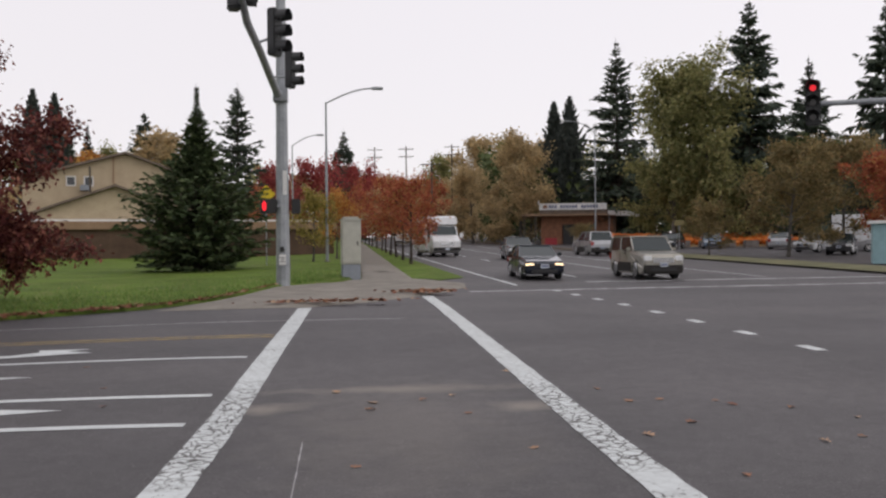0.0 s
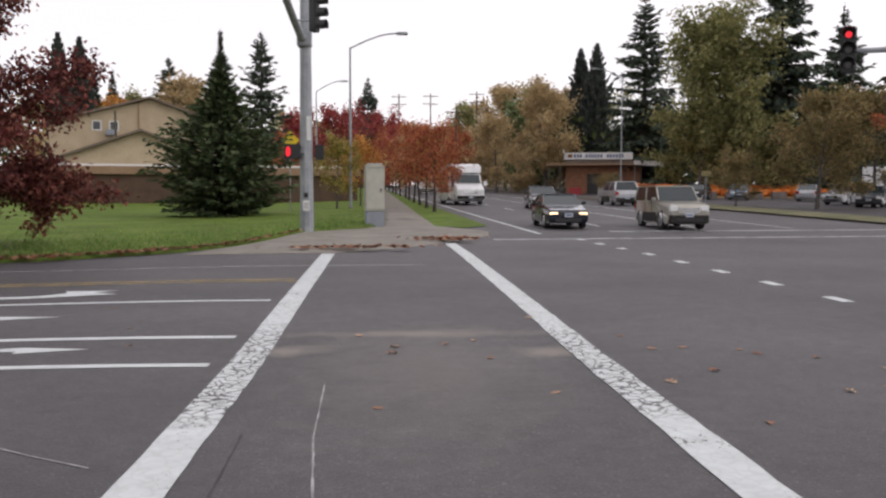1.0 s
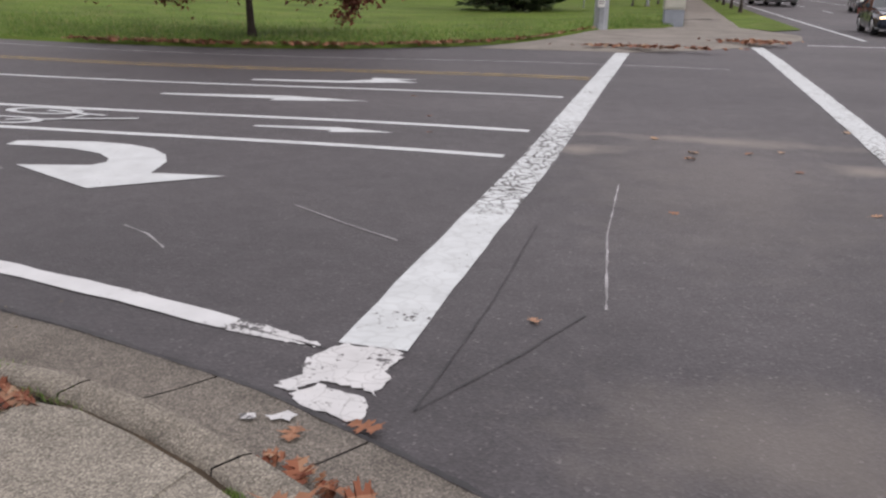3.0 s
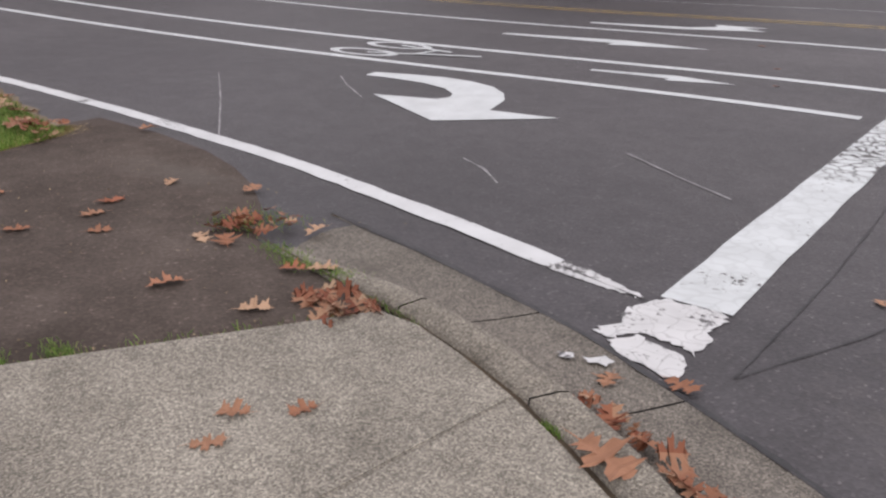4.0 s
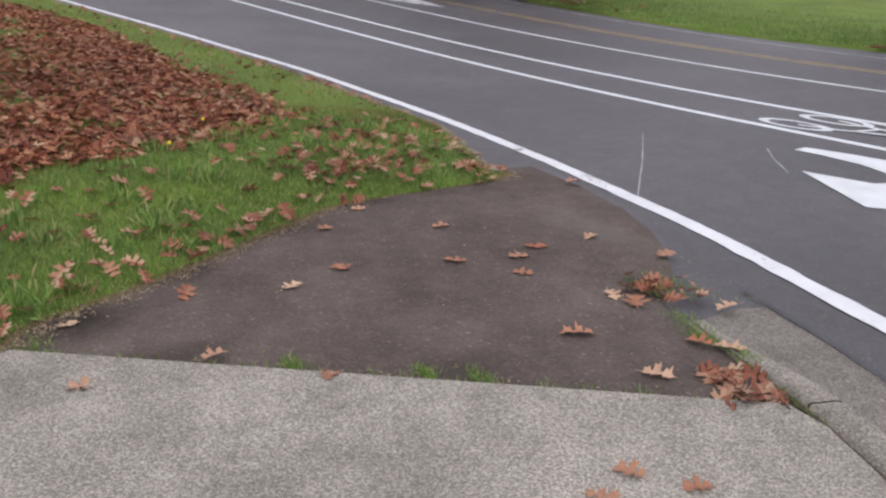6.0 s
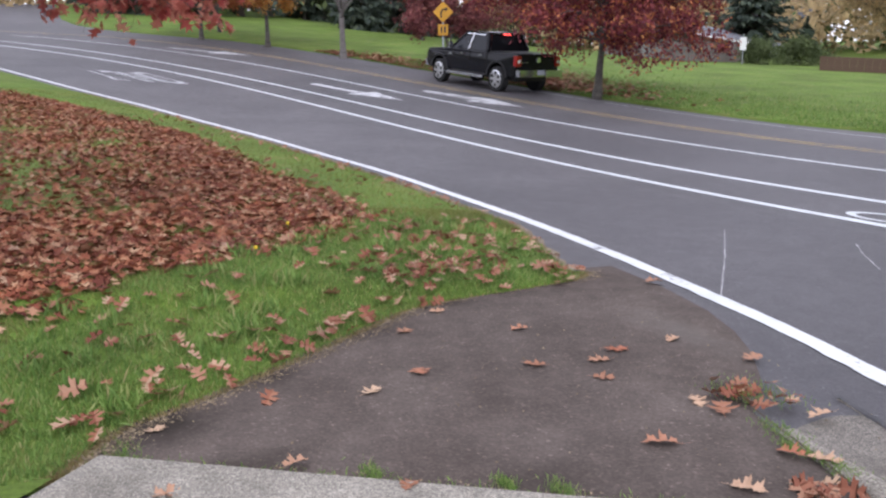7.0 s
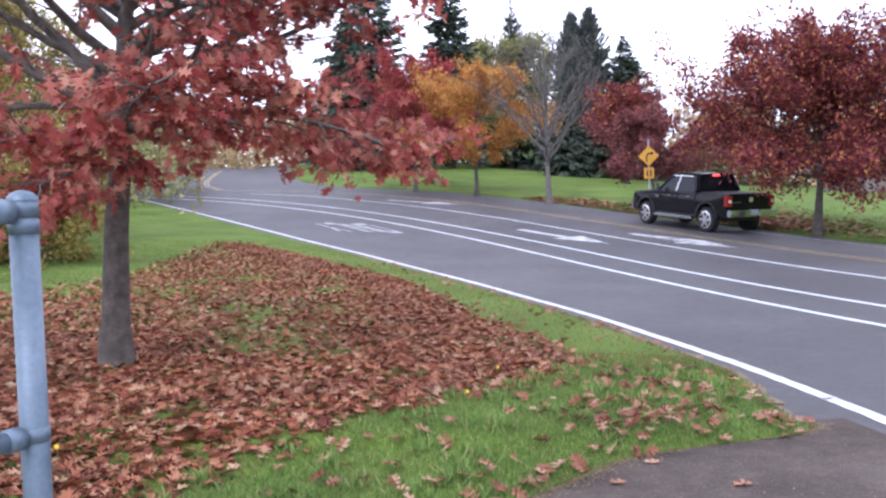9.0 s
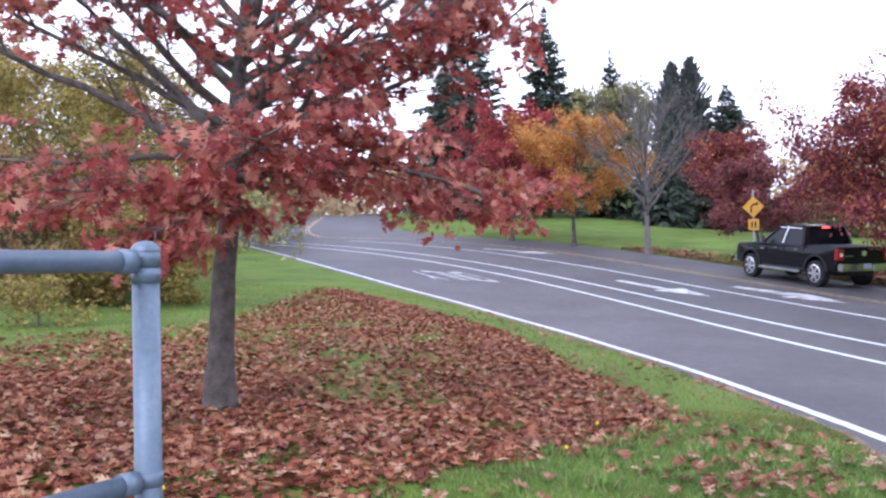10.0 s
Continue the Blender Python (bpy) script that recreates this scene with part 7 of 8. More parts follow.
def car(name, m, paint, label, L, W, H, hood, belt, bonnet, wind, rear0, rear1, wb, wr=0.32, low=None, lit=False, tail_lit=False, clear=0.22, boot=None, rails=False, group="", lean=0.2):
    """A car, nose along +x: bonnet and belt heights, screen and rear-light places measured from the middle."""
    th = thing(name, m, label, "car", group)
    f, r = L / 2, -L / 2
    boot = belt if boot is None else boot
    ax, bx = wb / 2, -wb / 2
    low_line = [(r + 0.1, clear)] + arch(bx, wr + 0.06)[0:] + arch(ax, wr + 0.06) + [(f - 0.12, clear)]
    outline = low_line + [(f, clear + 0.15), (f + 0.01, hood * 0.72), (f - 0.1, hood * 0.95), (bonnet, belt), (wind[0], belt + 0.01), (rear0, belt + 0.01), (r + 0.08, boot), (r, boot * 0.75), (r, clear + 0.15)]
    body = prism("body", th, paint, outline, -W / 2, W / 2, bevel=0.06)
    shell = bmesh.new()
    shell.from_mesh(body.data)
    rim = [e for e in shell.edges if abs(e.verts[0].co.y - e.verts[1].co.y) < 1e-5 and min(v.co.z for v in e.verts) > belt * 0.62 and abs(abs(e.verts[0].co.y) - W / 2) < 1e-4]
    bmesh.ops.bevel(shell, geom=rim, offset=0.05, segments=2, affect="EDGES")
    shell.to_mesh(body.data)
    shell.free()
    for v in body.data.vertices:
        x, z = v.co.x, v.co.z
        nose = max(0, (x - f + 0.45) / 0.45, (r + 0.35 - x) / 0.35)
        v.co.y *= (1 - 0.12 * min(1.1, nose) ** 2) * (1 - 0.05 * max(0, (z - 0.6 * belt) / (0.4 * belt)) ** 2)
    if low:
        for s in (-1, 1):
            one("cladding", th, low, (bx + wr + 0.1, ax - wr - 0.1, s * W / 2 - 0.02, s * W / 2 + 0.015, clear + 0.0, clear + 0.4), bevel=0.008)
        one("front_bumper", th, low, (f - 0.18, f + 0.05, -W / 2 + 0.1, W / 2 - 0.1, clear - 0.04, clear + 0.36), bevel=0.05)
        one("rear_bumper", th, low, (r - 0.05, r + 0.18, -W / 2 + 0.1, W / 2 - 0.1, clear, clear + 0.34), bevel=0.05)
    # glass house, then roof and pillars over it
    b0, b1, t0, t1 = W / 2 - 0.06, W / 2 - 0.06, W / 2 - lean, W / 2 - lean
    base_z, roof_z = belt, H - 0.05
    c8 = [(wind[0], -b0, base_z), (wind[0], b0, base_z), (rear0, b1, base_z), (rear0, -b1, base_z), (wind[1], -t0, roof_z), (wind[1], t0, roof_z), (rear1, t1, roof_z), (rear1, -t1, roof_z)]
    bm = bmesh.new()
    v = [bm.verts.new(c) for c in c8]
    for q in ((0, 1, 5, 4), (1, 2, 6, 5), (2, 3, 7, 6), (3, 0, 4, 7), (4, 5, 6, 7)):
        bm.faces.new([v[i] for i in q])
    bmesh.ops.recalc_face_normals(bm, faces=bm.faces[:])
    part("window_glass", bm, M["car_glass"], th, "tinted window glass")
    one("roof", th, paint, (rear1 - 0.03, wind[1] + 0.03, -t0 - 0.01, t0 + 0.01, roof_z - 0.03, H), bevel=0.025)
    for s in (-1, 1):
        for k, (p, q) in enumerate((((wind[0], b0, base_z), (wind[1], t0, roof_z)), ((rear0, b1, base_z), (rear1, t1, roof_z)), ((0.5 * (wind[1] + rear1) + 0.1, b0, base_z), (0.5 * (wind[1] + rear1), t0, roof_z)))):
            one("pillar", th, paint, rods=[((p[0], s * p[1], p[2] - 0.02), (q[0], s * q[1], q[2]), 0.03 if k != 1 else 0.05, None, 8)])
        one("mirror", th, paint, (wind[0] - 0.32, wind[0] - 0.18, s * (W / 2 + 0.08) - 0.09, s * (W / 2 + 0.08) + 0.09, belt + 0.0, belt + 0.14), bevel=0.03)
        if rails:
            one("roof_rail", th, M["black"], (rear1 + 0.2, wind[1] - 0.3, s * t0 - 0.02, s * t0 + 0.02, H + 0.02, H + 0.06), bevel=0.01)
        one("headlight", th, M["lit_headlamp"] if lit else M["headlamp"], (f - 0.14, f + 0.02, s * (W / 2 - 0.27) - 0.17, s * (W / 2 - 0.27) + 0.17, hood * (0.7 if lit else 0.68), hood * (0.83 if lit else 0.9)), bevel=0.03, label="lit headlight" if lit else "")
        one("tail_light", th, M["lit_tail_lamp"] if tail_lit else M["tail_lamp"], (r - 0.015, r + 0.1, s * (W / 2 - 0.16) - 0.12, s * (W / 2 - 0.16) + 0.12, boot * 0.68, boot * 0.92), bevel=0.02)
        one("door_handle", th, M["black"], (-0.1, 0.08, s * W / 2 - 0.01, s * W / 2 + 0.025, belt - 0.14, belt - 0.1), bevel=0.008)
        one("door_seam", th, M["black"], (0.28, 0.292, s * W / 2 - 0.01, s * W / 2 + 0.003, clear + 0.3, belt), (-0.62, -0.608, s * W / 2 - 0.01, s * W / 2 + 0.003, clear + 0.3, belt))
    one("grille", th, M["black"] if not low else M["chrome"], (f - 0.1, f + 0.03, -W * 0.24, W * 0.24, hood * 0.62, hood * 0.82), bevel=0.01)
    one("air_intake", th, M["black"], (f - 0.1, f + 0.06 if low else f + 0.02, -W * 0.3, W * 0.3, clear + 0.06, clear + 0.2), bevel=0.01)
    for x0, x1 in ((f + 0.03, f + 0.06), (r - 0.06, r - 0.02)):
        pl = one("number_plate", th, M["plate"], (x0, x1, -0.16, 0.16, clear + 0.24, clear + 0.4), bevel=0.004)
        q = x1 if x0 > 0 else x0 - 0.004
        one("plate_bar", pl, M["plate_bar"], (q, q + 0.004, -0.12, 0.12, clear + 0.29, clear + 0.35))
    for cx in (ax, bx):
        for s in (-1, 1):
            wheel(th, cx, s * (W / 2 - 0.13), wr, 0.22, s)
    one("underbody", th, M["black"], (bx - 0.3, ax + 0.3, -W / 2 + 0.3, W / 2 - 0.3, clear - 0.02, clear + 0.3))
    return th


def sit(x, y, yaw):
    return pose(x, y, gz(x, y) + 0.0, 0, 0, yaw)


car("suv", sit(10.95, 32.0, -90) @ Matrix.Scale(0.86, 4), M["pewter"], "pewter sport utility vehicle waiting at the stop line", 4.8, 1.86, 1.84, 1.12, 1.2, 1.05, (1.1, 0.5), -2.3, -2.12, 2.85, 0.41, low=M["pewter_low"], rails=True, clear=0.3, boot=1.18, lean=0.14)
car("sedan", sit(6.85, 32.8, -91) @ Matrix.Scale(0.92, 4), M["navy"], "dark blue compact sedan with lit headlights", 4.4, 1.7, 1.38, 0.78, 0.92, 0.95, (0.85, 0.05), -1.7, -0.95, 2.6, 0.3, lit=True, boot=0.93)
car("sedan", sit(10.0, 53.5, -93), M["charcoal"], "charcoal sedan queuing behind", 4.5, 1.74, 1.42, 0.8, 0.94, 0.95, (0.85, 0.1), -1.7, -1.0, 2.65, 0.31, boot=0.95)
car("crossover", sit(16.95, 61.2, 92), M["silver"], "silver crossover driving away on the main street", 4.6, 1.8, 1.68, 0.98, 1.04, 1.1, (0.95, 0.3), -2.1, -1.8, 2.65, 0.34, low=M["pewter_low"], boot=1.04)
PARKED = [(32.5, 77.0, 250, "blue_body", "pale blue car parked in the car park"), (28.8, 77.5, 235, "charcoal", "dark car parked in the car park"), (36.8, 72.5, 60, "silver", "silver car parked by the pumpkins"), (34.5, 62.2, 215, "silver", "silver car parked at the row's end"),
          (33.2, 56.6, 235, "charcoal", "grey car parked behind the verge"), (38.4, 66.4, 245, "white_body", "white car parked behind the verge"), (40.0, 62.0, 150, "silver", "silver car parked behind the verge"), (28.2, 98.0, 10, "red_body", "red car parked before the market")]
for k, (x, y, yaw, paint, lab) in enumerate(PARKED):
    car("parked_car", sit(x, y, yaw), M[paint], lab, 4.4, 1.74, 1.45, 0.82, 0.95, 0.95, (0.85, 0.15), -1.9 if k % 2 else -1.7, -1.3 if k % 2 else -0.95, 2.6, 0.31, boot=0.95)


def shuttle(x, y, yaw, label):
    th = thing("shuttle_bus", sit(x, y, yaw), label, "bus")
    prism("cab", th, M["white_body"], [(1.0, 0.35)] + arch(2.45, 0.42) + [(3.3, 0.35), (3.38, 0.55), (3.36, 1.05), (3.2, 1.2), (2.62, 1.42), (2.06, 2.12), (1.0, 2.15)], -0.98, 0.98, bevel=0.06)
    prism("coach_body", th, M["white_body"], [(-3.4, 0.45), (-2.7, 0.45)] + arch(-1.9, 0.44) + [(1.2, 0.42), (1.2, 2.2), (1.9, 2.25), (1.75, 2.75), (1.3, 2.86), (-3.3, 2.86), (-3.4, 2.6)], -1.1, 1.1, bevel=0.08)
    prism("windscreen", th, M["car_glass"], [(2.56, 1.5), (2.1, 2.06), (2.15, 2.1), (2.62, 1.52)], -0.86, 0.86)
    for s in (-1, 1):
        prism("cab_window", th, M["car_glass"], [(1.3, 1.25), (2.35, 1.25), (1.95, 1.95), (1.3, 1.95)], s * 0.975, s * 0.99)
        for k in range(4):
            one("side_window", th, M["car_glass"], (-3.0 + k * 1.0, -2.15 + k * 1.0, s * 1.1 - 0.01, s * 1.1 + 0.008, 1.4, 2.25))
        one("mirror", th, M["white_body"], (2.1, 2.25, s * 1.3 - 0.12, s * 1.3 + 0.12, 1.3, 1.65), bevel=0.03)
        one("mirror_arm", th, M["black"], rods=[((2.15, s * 0.97, 1.4), (2.15, s * 1.2, 1.45), 0.02, None, 6)])
        one("headlight", th, M["headlamp"], (3.3, 3.4, s * 0.68 - 0.18, s * 0.68 + 0.18, 0.82, 1.0), bevel=0.02)
        one("marker_lamp", th, M["amber_lamp"], (1.72, 1.8, s * 0.6 - 0.06, s * 0.6 + 0.06, 2.72, 2.78), bevel=0.01)
        wheel(th, 2.45, s * 0.85, 0.38, 0.24, s)
        wheel(th, -1.9, s * 0.92, 0.38, 0.3, s)
    one("grille", th, M["chrome"], (3.34, 3.41, -0.46, 0.46, 0.78, 1.02), bevel=0.01)
    one("bumper", th, M["pewter_low"], (3.25, 3.5, -0.95, 0.95, 0.4, 0.62), bevel=0.03)
    one("number_plate", th, M["plate"], (3.5, 3.52, -0.16, 0.16, 0.43, 0.58))
    one("underbody", th, M["black"], (-3.2, 3.0, -0.7, 0.7, 0.3, 0.5))


M["amber_lamp"] = plain("amber_marker_lamp", (0.6, 0.25, 0.03), 0.3)
shuttle(5.8, 63.0, -83, "white shuttle bus approaching on the main street")
shuttle(5.4, 103.0, -93, "white shuttle van far down the main street")


def pickup(m):
    th = thing("pickup_truck", m, "black crew-cab pickup truck with chrome bumper and wheels", "pickup truck")
    W, R = 2.02, 0.45
    def lip(cx):
        return [(cx + 0.54 * math.cos(t), 0.55 + 0.5 * math.sin(t)) for t in [math.pi * (1 - i / 9) for i in range(10)]]
    body = prism("body", th, M["black_body"], [(-2.85, 0.58)] + lip(-1.83) + lip(1.83) + [(2.72, 0.55), (2.88, 0.7), (2.9, 1.08), (2.78, 1.26), (1.2, 1.4), (-1.2, 1.42), (-1.24, 1.38), (-2.9, 1.4), (-2.93, 0.85)], -W / 2, W / 2, bevel=0.06)
    for v in body.data.vertices:
        nose = max(0, (v.co.x - 2.4) / 0.5)
        v.co.y *= (1 - 0.1 * nose ** 2) * (1 - 0.05 * max(0, (v.co.z - 1.0) / 0.4) ** 2)
    b, t, z0, z1 = W / 2 - 0.08, W / 2 - 0.26, 1.4, 2.0
    c8 = [(1.15, -b, z0), (1.15, b, z0), (-1.22, b, z0), (-1.22, -b, z0), (0.35, -t, z1), (0.35, t, z1), (-1.0, t, z1), (-1.0, -t, z1)]
    bm = bmesh.new()
    v = [bm.verts.new(c) for c in c8]
    for q in ((0, 1, 5, 4), (1, 2, 6, 5), (2, 3, 7, 6), (3, 0, 4, 7), (4, 5, 6, 7)):
        bm.faces.new([v[i] for i in q])
    bmesh.ops.recalc_face_normals(bm, faces=bm.faces[:])
    part("window_glass", bm, M["dark_glass"], th, "dark tinted windows")
    one("roof", th, M["black_body"], (-1.06, 0.42, -t - 0.02, t + 0.02, z1 - 0.03, z1 + 0.05), bevel=0.04)
    for s in (-1, 1):
        for p, q, r, mat in (((1.15, b, z0), (0.35, t, z1), 0.045, M["black_body"]), ((0.0, b + 0.012, z0), (-0.1, t + 0.012, z1), 0.05, M["chrome"]), ((-1.18, b, z0), (-0.98, t, z1), 0.1, M["black_body"])):
            one("pillar", th, mat, rods=[((p[0], s * p[1], p[2]), (q[0], s * q[1], q[2]), r, None, 8)])
        one("window_trim", th, M["chrome"], rods=[((0.34, s * (t + 0.02), z1 - 0.05), (-0.8, s * (t + 0.02), z1 - 0.05), 0.03, None, 6)])
        one("mirror", th, M["chrome"], (0.85, 1.0, s * (W / 2 + 0.16) - 0.11, s * (W / 2 + 0.16) + 0.11, 1.38, 1.64), bevel=0.05, label="chrome door mirror")
        one("side_step", th, M["chrome"], (-1.15, 1.2, s * (W / 2 + 0.04) - 0.1, s * (W / 2 + 0.04) + 0.1, 0.42, 0.52), bevel=0.04, label="chrome side step")
        one("sill", th, M["black"], (-1.2, 1.2, s * (W / 2 - 0.1) - 0.06, s * (W / 2 - 0.1) + 0.06, 0.5, 0.6), bevel=0.02)
        for cx in (1.83, -1.83):
            pts = [(cx + q * math.cos(u), 0.55 + q * 0.93 * math.sin(u)) for q, us in ((0.53, range(10)), (0.6, range(9, -1, -1))) for u in [math.pi * (1 - i / 9) for i in us]]
            prism("wheel_arch", th, M["black"], pts, min(s * (W / 2 - 0.04), s * (W / 2 + 0.03)), max(s * (W / 2 - 0.04), s * (W / 2 + 0.03)))
            wheel(th, cx, s * (W / 2 - 0.12), R, 0.3, s)
        for x in (0.22, -0.92):
            one("door_handle", th, M["chrome"], (x, x + 0.22, s * W / 2 - 0.02, s * W / 2 + 0.03, 1.2, 1.25), bevel=0.01, label="chrome handle")
        for x in (0.95, -0.08, -1.16):
            one("door_seam", th, M["dead_lamp"], (x, x + 0.012, s * W / 2 - 0.02, s * W / 2 + 0.003, 0.66, 1.34))
        one("fender_badge", th, M["chrome"], (1.02, 1.25, s * W / 2 - 0.02, s * W / 2 + 0.006, 1.12, 1.18))
        tl = one("tail_light", th, M["tail_lamp"], (-2.97, -2.78, s * (W / 2 - 0.09) - 0.11, s * (W / 2 - 0.09) + 0.12, 0.98, 1.34), bevel=0.02)
        one("reversing_lens", tl, M["headlamp"], (-2.98, -2.96, s * (W / 2 - 0.09) - 0.05, s * (W / 2 - 0.09) + 0.05, 1.1, 1.2))
        one("headlight", th, M["headlamp"], (2.75, 2.9, s * 0.7 - 0.18, s * 0.7 + 0.18, 0.98, 1.18), bevel=0.03)
    one("rear_bumper", th, M["chrome"], (-3.16, -2.92, -1.02, -0.2, 0.62, 0.86), (-3.16, -2.92, 0.2, 1.02, 0.62, 0.86), (-3.12, -2.92, -0.22, 0.22, 0.62, 0.72), bevel=0.03, label="chrome rear bumper")
    one("front_bumper", th, M["chrome"], (2.82, 3.0, -0.92, 0.92, 0.56, 0.82), bevel=0.03)
    one("grille", th, M["black"], (2.82, 2.93, -0.5, 0.5, 0.88, 1.2), bevel=0.02)
    one("tailgate_badge", th, M["chrome"], (-2.97, -2.92, -0.09, 0.09, 1.12, 1.28), bevel=0.02)
    one("tailgate_trim", th, M["chrome"], (-2.96, -2.92, 0.45, 0.85, 1.1, 1.13))
    one("number_plate", th, M["plate"], (-3.135, -3.11, -0.16, 0.16, 0.7, 0.86))
    one("brake_lamp", th, M["lit_tail_lamp"], (-1.1, -1.04, -0.14, 0.14, 1.97, 2.02))
    one("underbody", th, M["black"], (-2.6, 2.6, -0.7, 0.7, 0.42, 0.75))
    one("bed_liner", th, M["rubber"], (-2.8, -1.3, -0.84, 0.84, 1.385, 1.41))


pickup(pose(-31.2, 14.31, gz(-31.2, 13.8), 0, -5.2, math.degrees(math.atan2(-0.223, -0.974))))

# ---- buildings ----
house = thing("house", pose(-17.2, 63.8, land(-17.2, 63.8) - 0.3, 0, 0, 15), "tan two-storey house with brown gable roofs behind the lawn", "house")
hz = -(land(-17.2, 63.8) - 0.3)


def gable(parent, x0, xp, x1, ze0, zp, ze1, y0, y1, z0, wall, roof, eave=0.4, thick=0.18):
    prism("wall", parent, wall, [(x0, z0), (x1, z0), (x1, ze1), (xp, zp), (x0, ze0)], y0, y1)
    for (xa, za), (xb, zb) in (((x0, ze0), (xp, zp)), ((xp, zp), (x1, ze1))):
        d = Vector((xb - xa, zb - za)).normalized() * eave
        a = (xa - d.x, za - d.y) if xa == x0 else (xa, za)
        b = (xb, zb) if xb == xp else (xb + d.x, zb + d.y)
        prism("roof", parent, roof, [(a[0], a[1] + 0.02), (b[0], b[1] + 0.02), (b[0], b[1] + thick), (a[0], a[1] + thick)], y0 - eave, y1 + eave)


gable(house, -6.0, 0.7, 7.2, hz + 6.3, hz + 8.2, hz + 5.9, 0, 9, 0, M["tan_wall"], M["roof_brown"])
gable(house, -4.9, 0.0, 4.6, hz + 3.9, hz + 5.7, hz + 3.9, -2.6, -0.02, 0, M["tan_wall"], M["roof_brown"])
for x in (-2.9, -1.75):
    w = one("window", house, M["window"], (x - 0.24, x + 0.24, -0.03, 0.02, hz + 5.95, hz + 6.5))
    ring_frame(w, M["white_paint"], "x", -0.02, x - 0.24, x + 0.24, hz + 5.95, hz + 6.5, 0.08, 0.03)
one("air_conditioner", house, M["pad_grey"], (-2.3, -1.7, -0.4, -0.05, hz + 5.55, hz + 5.95), bevel=0.02)
one("vent", house, M["brown_wall"], (2.1, 2.5, -0.06, 0.02, hz + 5.6, hz + 6.1), bevel=0.01)
one("downpipe", house, M["fascia"], (-0.15, -0.05, -0.08, 0.02, hz + 5.8, hz + 8.0))
low_block = thing("low_building", pose(-17.2, 60.6, land(-17.2, 60.6) - 0.3, 0, 0, 15), "low brown building with a tan fascia before the house", "building")
lz = -(land(-17.2, 60.6) - 0.3)
one("wall", low_block, M["brown_wall"], (-6.6, 16, 0, 2.2, 0, lz + 2.75))
one("fascia", low_block, M["fascia"], (-6.8, 16.2, -0.25, 2.4, lz + 2.752, lz + 3.3), bevel=0.02)
one("roof", low_block, M["white_paint"], (-6.4, 15.8, -0.05, 2.2, lz + 3.302, lz + 3.45), label="white roof edge")
for x in (-4.2, -3.5):
    one("window", low_block, M["window"], (x, x + 0.4, -0.03, 0.01, lz + 1.9, lz + 2.4))

bung = thing("bungalow", pose(-49.8, 37.0, 1.1, 2.56, 0, 208.4), "long low bungalow with a grey shingle roof behind the lawn", "house")
bz = 0.0
prism("roof", bung, M["roof_grey"], [(-0.6, bz + 2.95), (2.9, bz + 4.3), (6.4, bz + 2.95), (6.4, bz + 2.8), (-0.6, bz + 2.8)], -24.6, 1)
one("fascia", bung, M["white_paint"], (-0.66, -0.602, -24.6, 1, bz + 2.8, bz + 2.95))
one("chimney", bung, M["pad_grey"], (2.6, 3.3, -5, -4.2, bz + 3.4, bz + 4.75), bevel=0.02)
M["pale_siding"] = surf("pale_grey_siding", (0.2, 0.19, 0.175), (0.28, 0.265, 0.25), 1.0, 12, 0.8)
one("wall", bung, M["pale_siding"], (0, 5.8, -24.2, 0.4, -0.8, bz + 2.8))
for k in range(6):
    y = -22.5 + k * 3.9
    w = one("window", bung, M["window"], (-0.03, 0.02, y, y + 1.1, bz + 1.7, bz + 2.5))
    ring_frame(w, M["pad_grey"], "y", -0.02, y, y + 1.1, bz + 1.7, bz + 2.5, 0.08, 0.03)
far_house = thing("house", pose(-74.9, 73.6, land(-74.9, 73.6) - 3.4, 0, 0, 130), "grey-roofed house behind the bungalow", "house")
gable(far_house, -4, 0, 4, 7.0, 8.8, 7.0, 0, 9, 0, M["tan_wall"], M["roof_grey"])
one("window", far_house, M["window"], (-0.6, 0.6, -0.04, 0.02, 4.6, 5.8))
one("window", far_house, M["window"], (-4.04, -3.98, 2.0, 3.2, 4.6, 5.8))


def fence(pts, h, step, material, label):
    th = thing("fence", Matrix(), label, "fence")
    shared = None
    for (x0, y0), (x1, y1) in zip(pts, pts[1:]):
        n = round(math.hypot(x1 - x0, y1 - y0) / step)
        yaw = math.degrees(math.atan2(y1 - y0, x1 - x0))
        for i in range(n):
            x, y = x0 + (x1 - x0) * (i + 0.5) / n, y0 + (y1 - y0) * (i + 0.5) / n
            if shared is None:
                ob = one("board", th, material, (-step / 2 + 0.008, step / 2 - 0.008, -0.02, 0.02, 0, h), bevel=0.006)
                shared = ob.data
            else:
                ob = new("board", shared)
                ob.parent = th
            ob.matrix_local = pose(x, y, land(x, y) + 0.1, 0, 0, yaw)
    return th


fence([(-46.4, 33.4), (-47.6, 39.6), (-50.5, 43.5)], 1.35, 0.3, M["fence_wood"], "weathered grey board fence before the bungalow")
fence([(-38.9, 38.8), (-33, 44.5), (-27, 50)], 0.9, 0.4, M["brown_wall"], "dark brown board fence behind the lawn")

